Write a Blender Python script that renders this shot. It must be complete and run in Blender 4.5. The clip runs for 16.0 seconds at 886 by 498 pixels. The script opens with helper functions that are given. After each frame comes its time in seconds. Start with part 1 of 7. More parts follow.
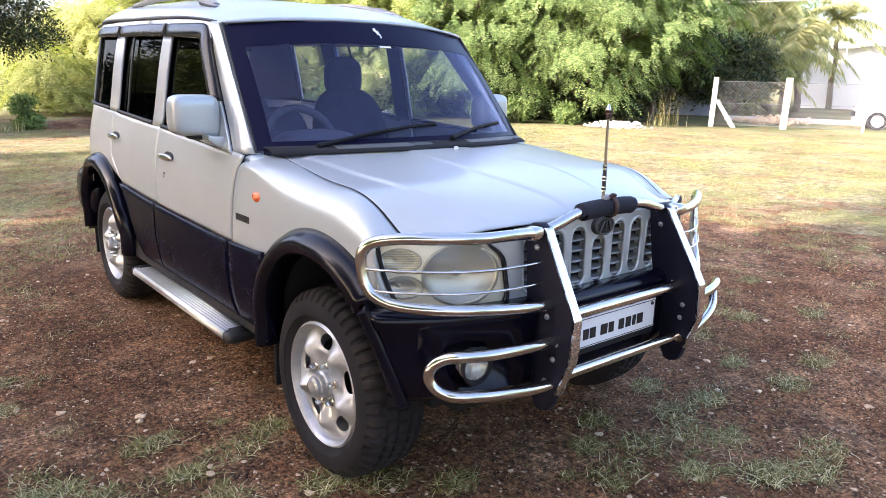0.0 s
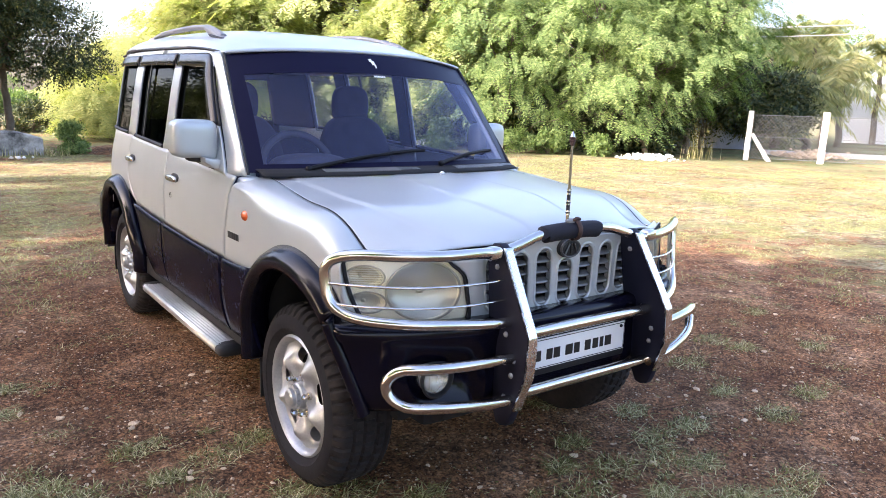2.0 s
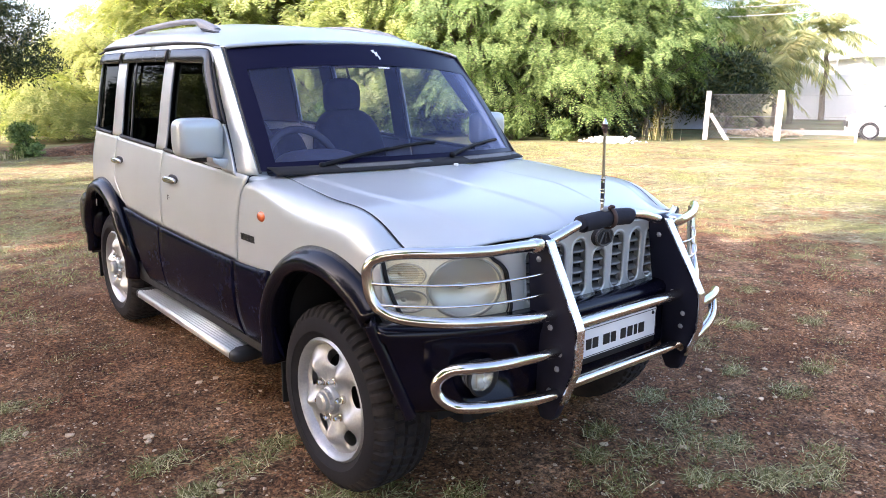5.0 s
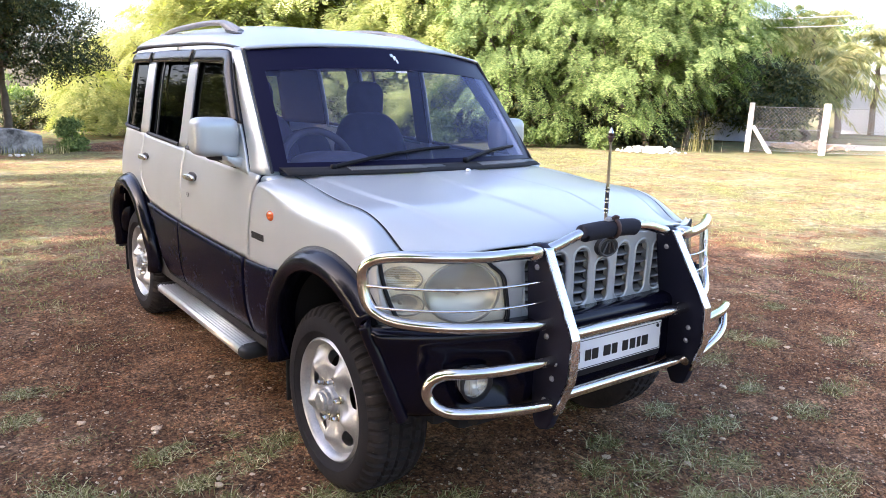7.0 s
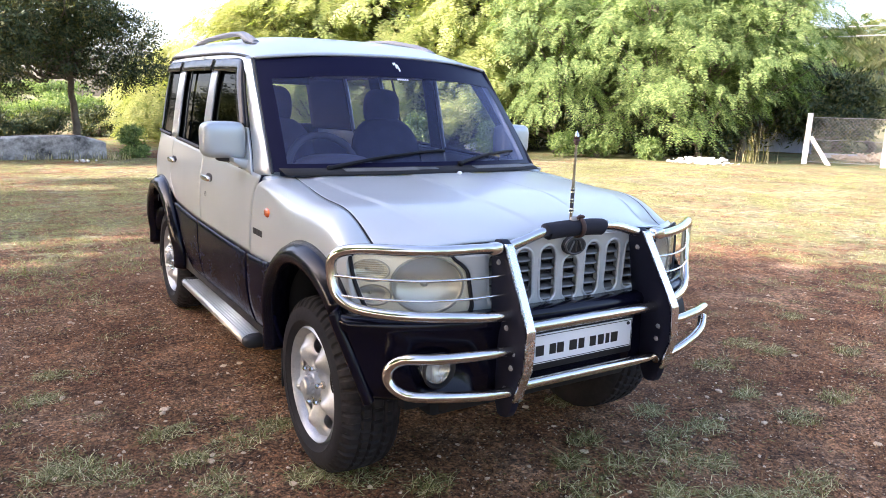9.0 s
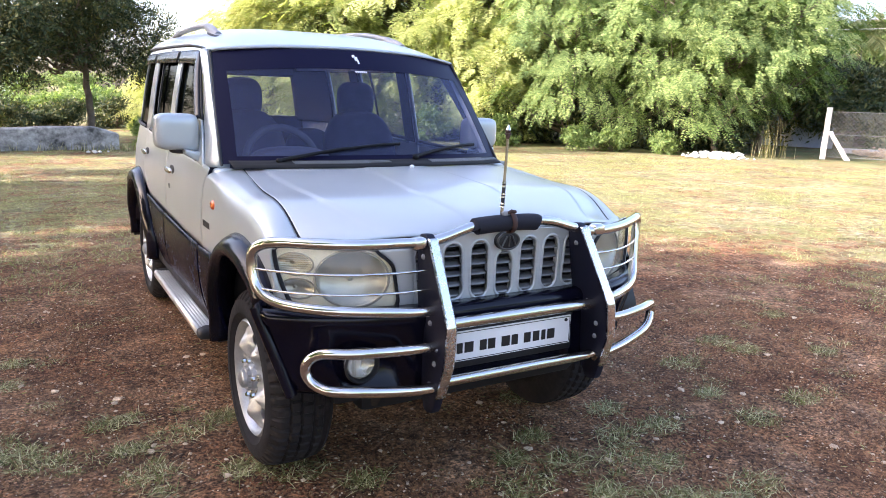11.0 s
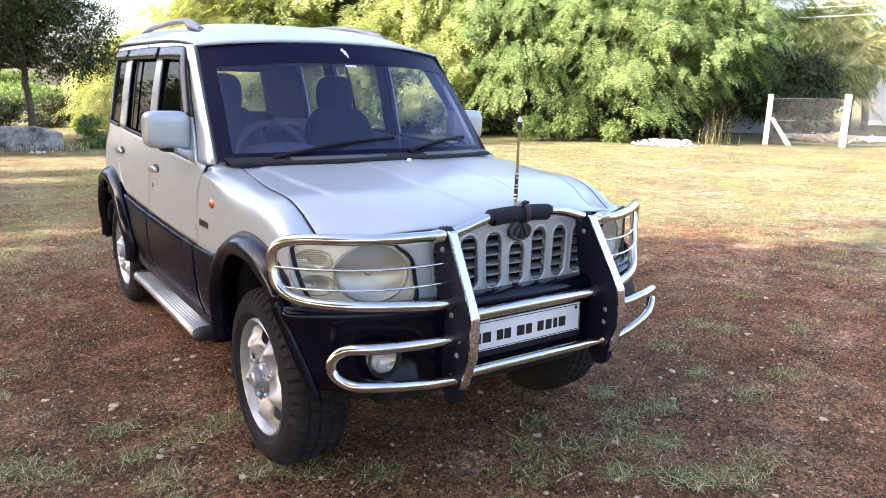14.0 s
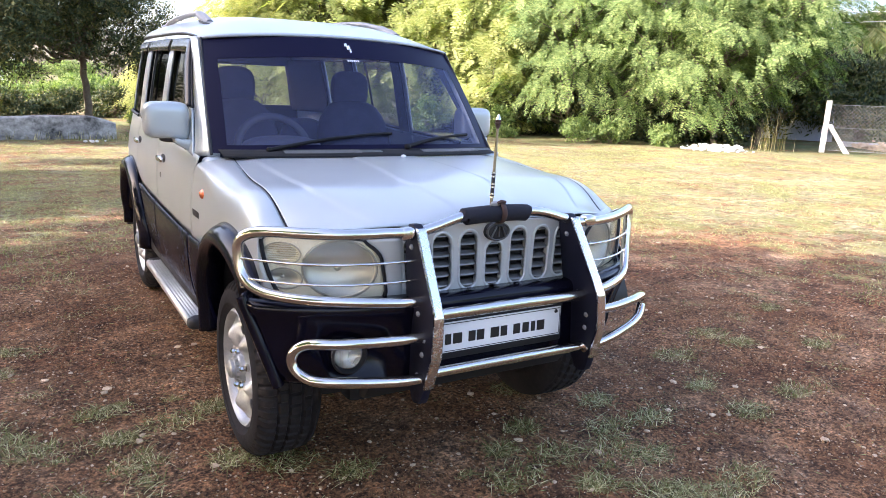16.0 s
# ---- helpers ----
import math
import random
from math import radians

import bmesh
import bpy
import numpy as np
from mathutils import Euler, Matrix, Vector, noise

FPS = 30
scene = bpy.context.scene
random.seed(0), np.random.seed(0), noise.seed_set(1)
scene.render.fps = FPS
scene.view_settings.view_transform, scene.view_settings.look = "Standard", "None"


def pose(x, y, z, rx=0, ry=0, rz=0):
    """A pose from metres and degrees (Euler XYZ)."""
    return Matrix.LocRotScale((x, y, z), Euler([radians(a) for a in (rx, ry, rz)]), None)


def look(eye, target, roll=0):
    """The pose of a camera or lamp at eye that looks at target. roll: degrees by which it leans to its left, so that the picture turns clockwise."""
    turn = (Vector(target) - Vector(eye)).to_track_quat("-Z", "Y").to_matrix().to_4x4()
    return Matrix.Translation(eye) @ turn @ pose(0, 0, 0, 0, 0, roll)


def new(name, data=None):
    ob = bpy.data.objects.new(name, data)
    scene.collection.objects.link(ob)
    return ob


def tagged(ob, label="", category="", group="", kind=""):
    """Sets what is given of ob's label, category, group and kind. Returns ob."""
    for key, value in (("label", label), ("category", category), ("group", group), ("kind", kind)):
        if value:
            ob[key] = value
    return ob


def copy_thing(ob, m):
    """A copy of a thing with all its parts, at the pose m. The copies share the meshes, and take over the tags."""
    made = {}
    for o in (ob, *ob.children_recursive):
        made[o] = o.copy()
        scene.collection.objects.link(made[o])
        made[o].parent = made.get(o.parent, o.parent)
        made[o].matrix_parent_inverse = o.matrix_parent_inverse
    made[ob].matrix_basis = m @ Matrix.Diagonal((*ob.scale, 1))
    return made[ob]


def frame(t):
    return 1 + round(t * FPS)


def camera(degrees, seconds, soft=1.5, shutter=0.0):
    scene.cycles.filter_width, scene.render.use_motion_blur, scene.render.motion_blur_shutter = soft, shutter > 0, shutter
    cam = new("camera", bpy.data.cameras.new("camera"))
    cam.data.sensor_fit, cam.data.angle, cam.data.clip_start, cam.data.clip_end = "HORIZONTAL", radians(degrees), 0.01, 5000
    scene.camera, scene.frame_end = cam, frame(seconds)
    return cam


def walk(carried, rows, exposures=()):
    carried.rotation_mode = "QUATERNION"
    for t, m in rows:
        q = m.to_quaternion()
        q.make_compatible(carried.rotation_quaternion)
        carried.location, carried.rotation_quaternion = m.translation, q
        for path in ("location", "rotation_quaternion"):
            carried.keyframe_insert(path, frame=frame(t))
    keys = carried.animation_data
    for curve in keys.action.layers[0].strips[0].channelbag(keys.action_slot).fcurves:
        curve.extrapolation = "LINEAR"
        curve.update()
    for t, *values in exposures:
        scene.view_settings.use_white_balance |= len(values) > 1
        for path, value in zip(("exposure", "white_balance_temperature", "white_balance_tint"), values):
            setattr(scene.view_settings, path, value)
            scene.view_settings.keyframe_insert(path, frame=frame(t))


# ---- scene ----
cam = camera(62.8, 16.0, 0.5)
PATH = [
    (0, (0.118, 0.143, 1.483), (1.351, 1.645, 1.008), 1.4),
    (0.5, (0.169, 0.094, 1.484), (1.401, 1.614, 1.067), 1.5),
    (1, (0.206, 0.017, 1.49), (1.4, 1.567, 1.076), 1.5),
    (1.5, (0.235, -0.062, 1.482), (1.42, 1.495, 1.066), 1.9),
    (2, (0.242, -0.097, 1.476), (1.402, 1.484, 1.079), 1.9),
    (2.5, (0.244, -0.102, 1.47), (1.372, 1.492, 1.039), 1.5),
    (3, (0.232, -0.084, 1.471), (1.38, 1.492, 1.027), 1.7),
    (3.5, (0.178, -0.013, 1.477), (1.402, 1.507, 1.04), 1.3),
    (4, (0.104, 0.075, 1.484), (1.348, 1.581, 1.057), 0.6),
    (4.2, (0.092, 0.089, 1.479), (1.332, 1.599, 1.054), 0.0),
    (6.3, (0.066, 0.125, 1.483), (1.308, 1.634, 1.059), 0.9),
    (6.5, (0.086, 0.098, 1.486), (1.293, 1.638, 1.072), 1.0),
    (7, (0.17, 0.036, 1.481), (1.335, 1.608, 1.068), 1.5),
    (7.5, (0.276, -0.048, 1.471), (1.427, 1.537, 1.063), 1.8),
    (8, (0.328, -0.114, 1.464), (1.476, 1.466, 1.033), 1.8),
    (8.5, (0.311, -0.181, 1.468), (1.399, 1.442, 1.042), 1.0),
    (9, (0.333, -0.269, 1.469), (1.371, 1.395, 1.079), 1.6),
    (9.2, (0.34, -0.291, 1.482), (1.369, 1.373, 1.071), 1.9),
    (11.3, (0.648, -0.425, 1.479), (1.63, 1.267, 1.067), 1.8),
    (11.5, (0.624, -0.407, 1.481), (1.62, 1.275, 1.057), 1.5),
    (12, (0.553, -0.353, 1.481), (1.599, 1.298, 1.056), 1.1),
    (12.5, (0.467, -0.31, 1.479), (1.525, 1.329, 1.039), 0.7),
    (13, (0.43, -0.299, 1.476), (1.538, 1.311, 1.049), 1.4),
    (13.5, (0.414, -0.299, 1.477), (1.517, 1.317, 1.06), 1.3),
    (14, (0.423, -0.307, 1.476), (1.523, 1.307, 1.049), 0.9),
    (14.5, (0.491, -0.327, 1.477), (1.524, 1.335, 1.064), 1.2),
    (15, (0.59, -0.366, 1.477), (1.603, 1.308, 1.062), 1.4),
    (15.5, (0.657, -0.402, 1.468), (1.641, 1.285, 1.042), 2.2),
    (16, (0.674, -0.425, 1.472), (1.658, 1.261, 1.039), 2.1),
]
walk(cam, [(t, look(eye, target, roll)) for t, eye, target, roll in PATH], exposures=((0, 2.54, 6500, 20), (16, 2.54, 6500, 20)))

# ---- world, sun, exposure ----
SUN_TO = Vector((-0.880, 0.235, 0.405)).normalized()   # direction towards the sun
world = bpy.data.worlds.new("world")
scene.world = world
world.use_nodes = True
wn = world.node_tree.nodes
sky = wn.new("ShaderNodeTexSky")
sky.sky_type = "NISHITA"
sky.sun_disc = False
sky.sun_elevation = math.asin(SUN_TO.z)
sky.sun_rotation = math.atan2(SUN_TO.x, SUN_TO.y)
sky.dust_density = 3.5
sky.air_density = 0.85
world.node_tree.links.new(sky.outputs[0], wn["Background"].inputs[0])
wn["Background"].inputs[1].default_value = 0.15
sun = new("sun", bpy.data.lights.new("sun", "SUN"))
sun.data.energy, sun.data.angle, sun.data.color = 3.55, radians(0.6), (1.0, 0.965, 0.925)
sun.matrix_world = look(SUN_TO * 60, (0, 0, 0))

# ---- materials ----


def principled(name, color, rough=0.5, metal=0.0, coat=0.0, spec=0.5):
    m = bpy.data.materials.new(name)
    m.use_nodes = True
    b = m.node_tree.nodes["Principled BSDF"]
    b.inputs["Base Color"].default_value = (*color, 1)
    b.inputs["Roughness"].default_value = rough
    b.inputs["Metallic"].default_value = metal
    b.inputs["Coat Weight"].default_value = coat
    b.inputs["Coat Roughness"].default_value = 0.06
    b.inputs["Specular IOR Level"].default_value = spec
    return m


def node(m, kind, **vals):
    n = m.node_tree.nodes.new(kind)
    for k, v in vals.items():
        n.inputs[k].default_value = v
    return n


def link(m, a, b):
    m.node_tree.links.new(a, b)


def ramp(m, fac, stops):
    r = m.node_tree.nodes.new("ShaderNodeValToRGB")
    while len(r.color_ramp.elements) < len(stops):
        r.color_ramp.elements.new(0.5)
    for e, (p, c) in zip(r.color_ramp.elements, stops):
        e.position, e.color = p, (*c, 1)
    link(m, fac, r.inputs[0])
    return r.outputs[0]


def mix(m, fac, a, b, blend="MIX"):
    n = m.node_tree.nodes.new("ShaderNodeMix")
    n.data_type, n.blend_type = "RGBA", blend
    for sock, v in ((n.inputs[0], fac), (n.inputs[6], a), (n.inputs[7], b)):
        if isinstance(v, (int, float)):
            sock.default_value = v
        elif isinstance(v, tuple):
            sock.default_value = (*v, 1)
        else:
            link(m, v, sock)
    return n.outputs[2]


def noisy(m, scale, detail=4.0, rough=0.55, coords="Object"):
    tc = m.node_tree.nodes.new("ShaderNodeTexCoord")
    n = node(m, "ShaderNodeTexNoise", Scale=scale, Detail=detail, Roughness=rough)
    link(m, tc.outputs[coords], n.inputs["Vector"])
    return n.outputs[0]


def bump(m, height, strength=0.3, dist=0.01):
    b = node(m, "ShaderNodeBump", Strength=strength, Distance=dist)
    link(m, height, b.inputs["Height"])
    link(m, b.outputs[0], m.node_tree.nodes["Principled BSDF"].inputs["Normal"])
    return b


def worn(name, c0, c1, scale, rough=(0.4, 0.6), metal=0.0, coat=0.0, relief=0.15, fine=None, dist=0.004):
    """Two-scale variation of colour and gloss with fine relief."""
    m = principled(name, c0, rough[0], metal, coat)
    b = m.node_tree.nodes["Principled BSDF"]
    big = noisy(m, scale)
    small = noisy(m, fine or scale * 9, 5, 0.65)
    f = node(m, "ShaderNodeMath")
    f.operation = "MULTIPLY_ADD"
    link(m, small, f.inputs[0])
    f.inputs[1].default_value = 0.45
    g = node(m, "ShaderNodeMath")
    g.operation = "MULTIPLY"
    link(m, big, g.inputs[0])
    g.inputs[1].default_value = 0.55
    link(m, g.outputs[0], f.inputs[2])
    link(m, ramp(m, f.outputs[0], [(0.35, c0), (0.65, c1)]), b.inputs["Base Color"])
    mr = node(m, "ShaderNodeMapRange")
    link(m, f.outputs[0], mr.inputs[0])
    mr.inputs[1].default_value, mr.inputs[2].default_value = 0.35, 0.65
    mr.inputs[3].default_value, mr.inputs[4].default_value = rough
    link(m, mr.outputs[0], b.inputs["Roughness"])
    if relief:
        bump(m, small, relief, dist)
    return m




def metal_paint(name, color, rough, metal):
    """Old metallic paint with broad, faint fading."""
    m = principled(name, color, rough, metal, 0.35)
    b = m.node_tree.nodes["Principled BSDF"]
    link(m, ramp(m, noisy(m, 1.7, 3.0), [(0.3, tuple(c * 0.94 for c in color)), (0.7, tuple(c * 1.04 for c in color))]), b.inputs["Base Color"])
    wob = noisy(m, 2.4, 3.0, 0.5)
    bump(m, wob, 0.10, 0.03)
    return m


SILVER = metal_paint("silver_paint", (0.515, 0.545, 0.545), 0.30, 0.28)
BLACK = worn("black_paint", (0.0026, 0.0024, 0.0075), (0.0048, 0.0045, 0.0125), 4.0, (0.14, 0.26), 0.0, 0.0, 0.0)
BLACK.node_tree.nodes["Principled BSDF"].inputs["Specular IOR Level"].default_value = 0.28
CLAD = worn("black_cladding", (0.0022, 0.0024, 0.009), (0.004, 0.0045, 0.015), 4.0, (0.16, 0.30), relief=0.0)
CLAD.node_tree.nodes["Principled BSDF"].inputs["Specular IOR Level"].default_value = 0.05
DARK = worn("black_plastic", (0.007, 0.007, 0.009), (0.016, 0.016, 0.017), 8.0, (0.5, 0.7), relief=0.1)
PLATE_B = worn("matt_black_steel", (0.006, 0.007, 0.016), (0.011, 0.012, 0.024), 9.0, (0.42, 0.6), 0.0, 0.0, 0.05)
PLATE_B.node_tree.nodes["Principled BSDF"].inputs["Specular IOR Level"].default_value = 0.2
CHROME = worn("polished_steel", (0.74, 0.71, 0.67), (0.64, 0.61, 0.57), 9.0, (0.10, 0.24), 1.0, 0.0, 0.0)
TYRE = worn("tyre_rubber", (0.010, 0.010, 0.014), (0.022, 0.021, 0.023), 6.0, (0.6, 0.85), relief=0.25)
TYRE.node_tree.nodes["Principled BSDF"].inputs["Specular IOR Level"].default_value = 0.15
TREAD = worn("dusty_tread", (0.012, 0.011, 0.012), (0.036, 0.031, 0.029), 5.0, (0.7, 0.9), relief=0.6)
TREAD.node_tree.nodes["Principled BSDF"].inputs["Specular IOR Level"].default_value = 0.15
ALLOY = worn("wheel_paint", (0.32, 0.335, 0.35), (0.45, 0.46, 0.475), 12.0, (0.36, 0.50), 0.6, 0.3, 0.02)
STRIP = worn("brushed_steel_edge", (0.92, 0.92, 0.91), (0.84, 0.84, 0.82), 14.0, (0.18, 0.32), 1.0, 0.0, 0.0)
STEP_AL = worn("ribbed_aluminium", (0.50, 0.50, 0.51), (0.66, 0.66, 0.66), 14.0, (0.28, 0.48), 0.85, 0.0, 0.05)
RAIL_M = worn("grey_rail_paint", (0.25, 0.25, 0.26), (0.34, 0.34, 0.34), 9.0, (0.45, 0.6), 0.2)
CAVITY = principled("deep_black", (0.006, 0.006, 0.007), 0.85)
FIN = worn("grey_fin", (0.19, 0.19, 0.185), (0.27, 0.27, 0.26), 30.0, (0.30, 0.45), 0.5, 0.0, 0.0)
BADGE = principled("dark_badge_metal", (0.10, 0.10, 0.10), 0.35, 0.6)
PLATE_W = worn("white_plate", (0.90, 0.90, 0.89), (0.87, 0.87, 0.86), 20.0, (0.35, 0.5), relief=0.0)
INK = principled("black_lettering", (0.012, 0.012, 0.012), 0.5)
AMBER = principled("amber_lens", (0.75, 0.13, 0.03), 0.2, 0.0, 0.6)
TRIM = worn("cabin_trim", (0.010, 0.010, 0.012), (0.018, 0.018, 0.020), 12.0, (0.8, 0.9), relief=0.1)
SEAT = worn("seat_fabric", (0.026, 0.028, 0.045), (0.048, 0.050, 0.075), 12.0, (0.85, 0.95), relief=0.2)
DASH = worn("dashboard_plastic", (0.045, 0.045, 0.055), (0.07, 0.07, 0.08), 14.0, (0.6, 0.75), relief=0.1)
FOAM = worn("black_foam", (0.006, 0.006, 0.012), (0.013, 0.013, 0.022), 30.0, (0.8, 0.95), relief=0.3)
STRAP = worn("brown_leather", (0.040, 0.018, 0.012), (0.075, 0.035, 0.024), 40.0, (0.6, 0.8))
BRASS = worn("old_brass", (0.17, 0.14, 0.09), (0.30, 0.25, 0.17), 40.0, (0.3, 0.5), 0.9, 0.0, 0.0)
REFLECTOR = principled("lamp_reflector", (0.56, 0.55, 0.52), 0.33, 0.75)
BOWL_RIM = worn("lamp_bowl_rim", (0.34, 0.33, 0.30), (0.44, 0.43, 0.39), 20.0, (0.4, 0.5), 0.5, 0.0, 0.0)
LAMP_CREAM = worn("lamp_housing", (0.82, 0.78, 0.66), (0.88, 0.85, 0.74), 9.0, (0.3, 0.45), 0.1, 0.2, 0.0)


def glass(name, tint, gloss, rough=0.02, haze=0.0, haze_color=(0.8, 0.8, 0.7), coat=(1.0, 1.0, 1.0)):
    """A thin tinted pane: clear tint behind a Fresnel gloss, with some surface haze."""
    m = bpy.data.materials.new(name)
    m.use_nodes = True
    nt = m.node_tree
    nt.nodes.remove(nt.nodes["Principled BSDF"])
    tr = nt.nodes.new("ShaderNodeBsdfTransparent")
    tr.inputs[0].default_value = (*tint, 1)
    gl = nt.nodes.new("ShaderNodeBsdfGlossy")
    gl.inputs["Roughness"].default_value = rough
    gl.inputs[0].default_value = (gloss * coat[0], gloss * coat[1], gloss * coat[2], 1)
    lw = nt.nodes.new("ShaderNodeLayerWeight")
    lw.inputs[0].default_value = 0.5
    pw = nt.nodes.new("ShaderNodeMath")
    pw.operation = "POWER"
    pw.inputs[1].default_value = 5.0
    nt.links.new(lw.outputs["Facing"], pw.inputs[0])
    fr = nt.nodes.new("ShaderNodeMath")
    fr.operation = "MULTIPLY_ADD"
    fr.inputs[1].default_value, fr.inputs[2].default_value = 0.95, 0.045
    nt.links.new(pw.outputs[0], fr.inputs[0])
    body = tr.outputs[0]
    if haze:
        df = nt.nodes.new("ShaderNodeBsdfDiffuse")
        df.inputs[0].default_value = (*haze_color, 1)
        mx = nt.nodes.new("ShaderNodeMixShader")
        tc = nt.nodes.new("ShaderNodeTexCoord")
        nz = nt.nodes.new("ShaderNodeTexNoise")
        nz.inputs["Scale"].default_value = 11.0
        nt.links.new(tc.outputs["Object"], nz.inputs["Vector"])
        mr = nt.nodes.new("ShaderNodeMapRange")
        mr.inputs[3].default_value, mr.inputs[4].default_value = haze * 0.6, haze * 1.4
        nt.links.new(nz.outputs[0], mr.inputs[0])
        nt.links.new(mr.outputs[0], mx.inputs[0])
        nt.links.new(body, mx.inputs[1])
        nt.links.new(df.outputs[0], mx.inputs[2])
        body = mx.outputs[0]
    top = nt.nodes.new("ShaderNodeMixShader")
    nt.links.new(fr.outputs[0], top.inputs[0])
    nt.links.new(body, top.inputs[1])
    nt.links.new(gl.outputs[0], top.inputs[2])
    nt.links.new(top.outputs[0], nt.nodes["Material Output"].inputs[0])
    return m


# the blue haze and gloss tint paint a milky reflection into the windscreen
SCREEN = glass("windscreen_glass", (0.76, 0.79, 0.92), 0.75, 0.02, 0.040, (0.34, 0.38, 0.74), (0.72, 0.74, 1.0))
# near panes dimmed, far panes cleared and hazed: their light is set in the tint
TINTED = {-1: glass("near_glass_dimmed", (0.06, 0.062, 0.075), 0.26, 0.02), 1: glass("far_glass_lightened", (0.70, 0.75, 0.77), 0.9, 0.03, 0.09, (0.7, 0.75, 0.8))}
REAR_GL = glass("rear_glass", (0.88, 0.90, 0.88), 1.0, 0.02)
LENS = glass("lamp_lens", (0.98, 0.96, 0.88), 0.7, 0.05, 0.065, (0.86, 0.83, 0.74))
FOG_LENS = glass("fog_lens", (0.95, 0.95, 0.93), 1.0, 0.05, 0.30, (0.85, 0.85, 0.82))
BAND = principled("dark_sun_strip", (0.005, 0.004, 0.022), 0.35, 0.0, 0.0, 0.12)


# ground: reddish gravelly soil under a thin cover of dry grass farther out
def ground_material():
    m = principled("red_soil", (0.2, 0.12, 0.07), 0.95, spec=0.2)
    b = m.node_tree.nodes["Principled BSDF"]
    big, mid = noisy(m, 0.35, 6, 0.6), noisy(m, 1.7, 6, 0.62)
    fine = noisy(m, 46.0, 6, 0.75)
    soil = ramp(m, mid, [(0.32, (0.140, 0.060, 0.029)), (0.50, (0.218, 0.114, 0.060)), (0.68, (0.325, 0.200, 0.124))])
    # soil grain, with the tiny shadows between grains painted in as dark tone
    grit_shade = ramp(m, noisy(m, 60.0, 4, 0.7), [(0.36, (0.12, 0.11, 0.10)), (0.49, (0.86, 0.86, 0.86)), (0.61, (2.3, 2.2, 2.05))])
    rough_spots = ramp(m, noisy(m, 1.1, 4, 0.6), [(0.36, (0.55, 0.55, 0.55)), (0.62, (1.0, 1.0, 1.0))])
    soil = mix(m, rough_spots, soil, grit_shade, "MULTIPLY")
    # the same at clod size: dark gaps and light tops put into the colour
    clod_shade = ramp(m, noisy(m, 21.0, 5, 0.7), [(0.38, (0.42, 0.40, 0.38)), (0.5, (1.0, 1.0, 1.0)), (0.62, (1.55, 1.52, 1.45))])
    soil = mix(m, 0.70, soil, clod_shade, "MULTIPLY")
    blotch = ramp(m, noisy(m, 4.6, 5, 0.65), [(0.36, (0.55, 0.53, 0.52)), (0.5, (1.0, 1.0, 1.0)), (0.64, (1.42, 1.36, 1.28))])
    soil = mix(m, 0.9, soil, blotch, "MULTIPLY")
    tc = m.node_tree.nodes.new("ShaderNodeTexCoord")
    vo = node(m, "ShaderNodeTexVoronoi", Scale=58.0)
    warp = mix(m, 0.06, tc.outputs["Object"], noisy(m, 30.0), "ADD")
    link(m, warp, vo.inputs["Vector"])
    peb = ramp(m, vo.outputs["Distance"], [(0.0, (1, 1, 1)), (0.30, (1, 1, 1)), (0.42, (0, 0, 0))])
    sep = m.node_tree.nodes.new("ShaderNodeSeparateColor")
    link(m, vo.outputs["Color"], sep.inputs[0])
    pick = ramp(m, sep.outputs[0], [(0.86, (0, 0, 0)), (0.94, (0.85, 0.85, 0.85))])
    pm = mix(m, 1.0, peb, pick, "MULTIPLY")
    soil = mix(m, pm, soil, (0.60, 0.47, 0.33))
    # grass litter
    straw = ramp(m, noisy(m, 9.0, 9, 0.85), [(0.38, (0.075, 0.068, 0.032)), (0.5, (0.290, 0.270, 0.145)), (0.62, (0.54, 0.53, 0.40))])
    straw = mix(m, 1.0, straw, ramp(m, noisy(m, 2.6, 8, 0.75), [(0.36, (0.42, 0.42, 0.36)), (0.5, (1.0, 1.0, 1.0)), (0.64, (1.35, 1.33, 1.25))]), "MULTIPLY")
    gsel = ramp(m, noisy(m, 1.3, 5), [(0.40, (0, 0, 0)), (0.60, (0.85, 0.85, 0.85))])
    green = mix(m, gsel, straw, mix(m, 1.0, (0.27, 0.285, 0.105), ramp(m, noisy(m, 14.0, 6, 0.8), [(0.36, (0.35, 0.35, 0.3)), (0.62, (1.2, 1.2, 1.1))]), "MULTIPLY"))
    sx = m.node_tree.nodes.new("ShaderNodeSeparateXYZ")
    link(m, tc.outputs["Object"], sx.inputs[0])
    # distance from the bare spot where the car stands
    vm = m.node_tree.nodes.new("ShaderNodeVectorMath")
    vm.operation = "DISTANCE"
    vm.inputs[1].default_value = (2.2, 1.7, 0)
    link(m, tc.outputs["Object"], vm.inputs[0])
    mr = node(m, "ShaderNodeMapRange")
    link(m, vm.outputs["Value"], mr.inputs[0])
    mr.inputs[1].default_value, mr.inputs[2].default_value = 3.0, 6.9
    mr.inputs[3].default_value, mr.inputs[4].default_value = -0.20, 0.145
    add = node(m, "ShaderNodeMath")
    link(m, mr.outputs[0], add.inputs[0])
    nz = noisy(m, 0.8, 9, 0.78)
    speck = node(m, "ShaderNodeMath")
    speck.operation = "MULTIPLY_ADD"
    link(m, noisy(m, 5.0, 8, 0.75), speck.inputs[0])
    speck.inputs[1].default_value = 0.75
    link(m, nz, speck.inputs[2])
    side = node(m, "ShaderNodeMapRange")
    link(m, sx.outputs[0], side.inputs[0])
    side.inputs[1].default_value, side.inputs[2].default_value = 0.5, 5.0
    side.inputs[3].default_value, side.inputs[4].default_value = -0.445, -0.38
    both = node(m, "ShaderNodeMath")
    link(m, speck.outputs[0], both.inputs[0])
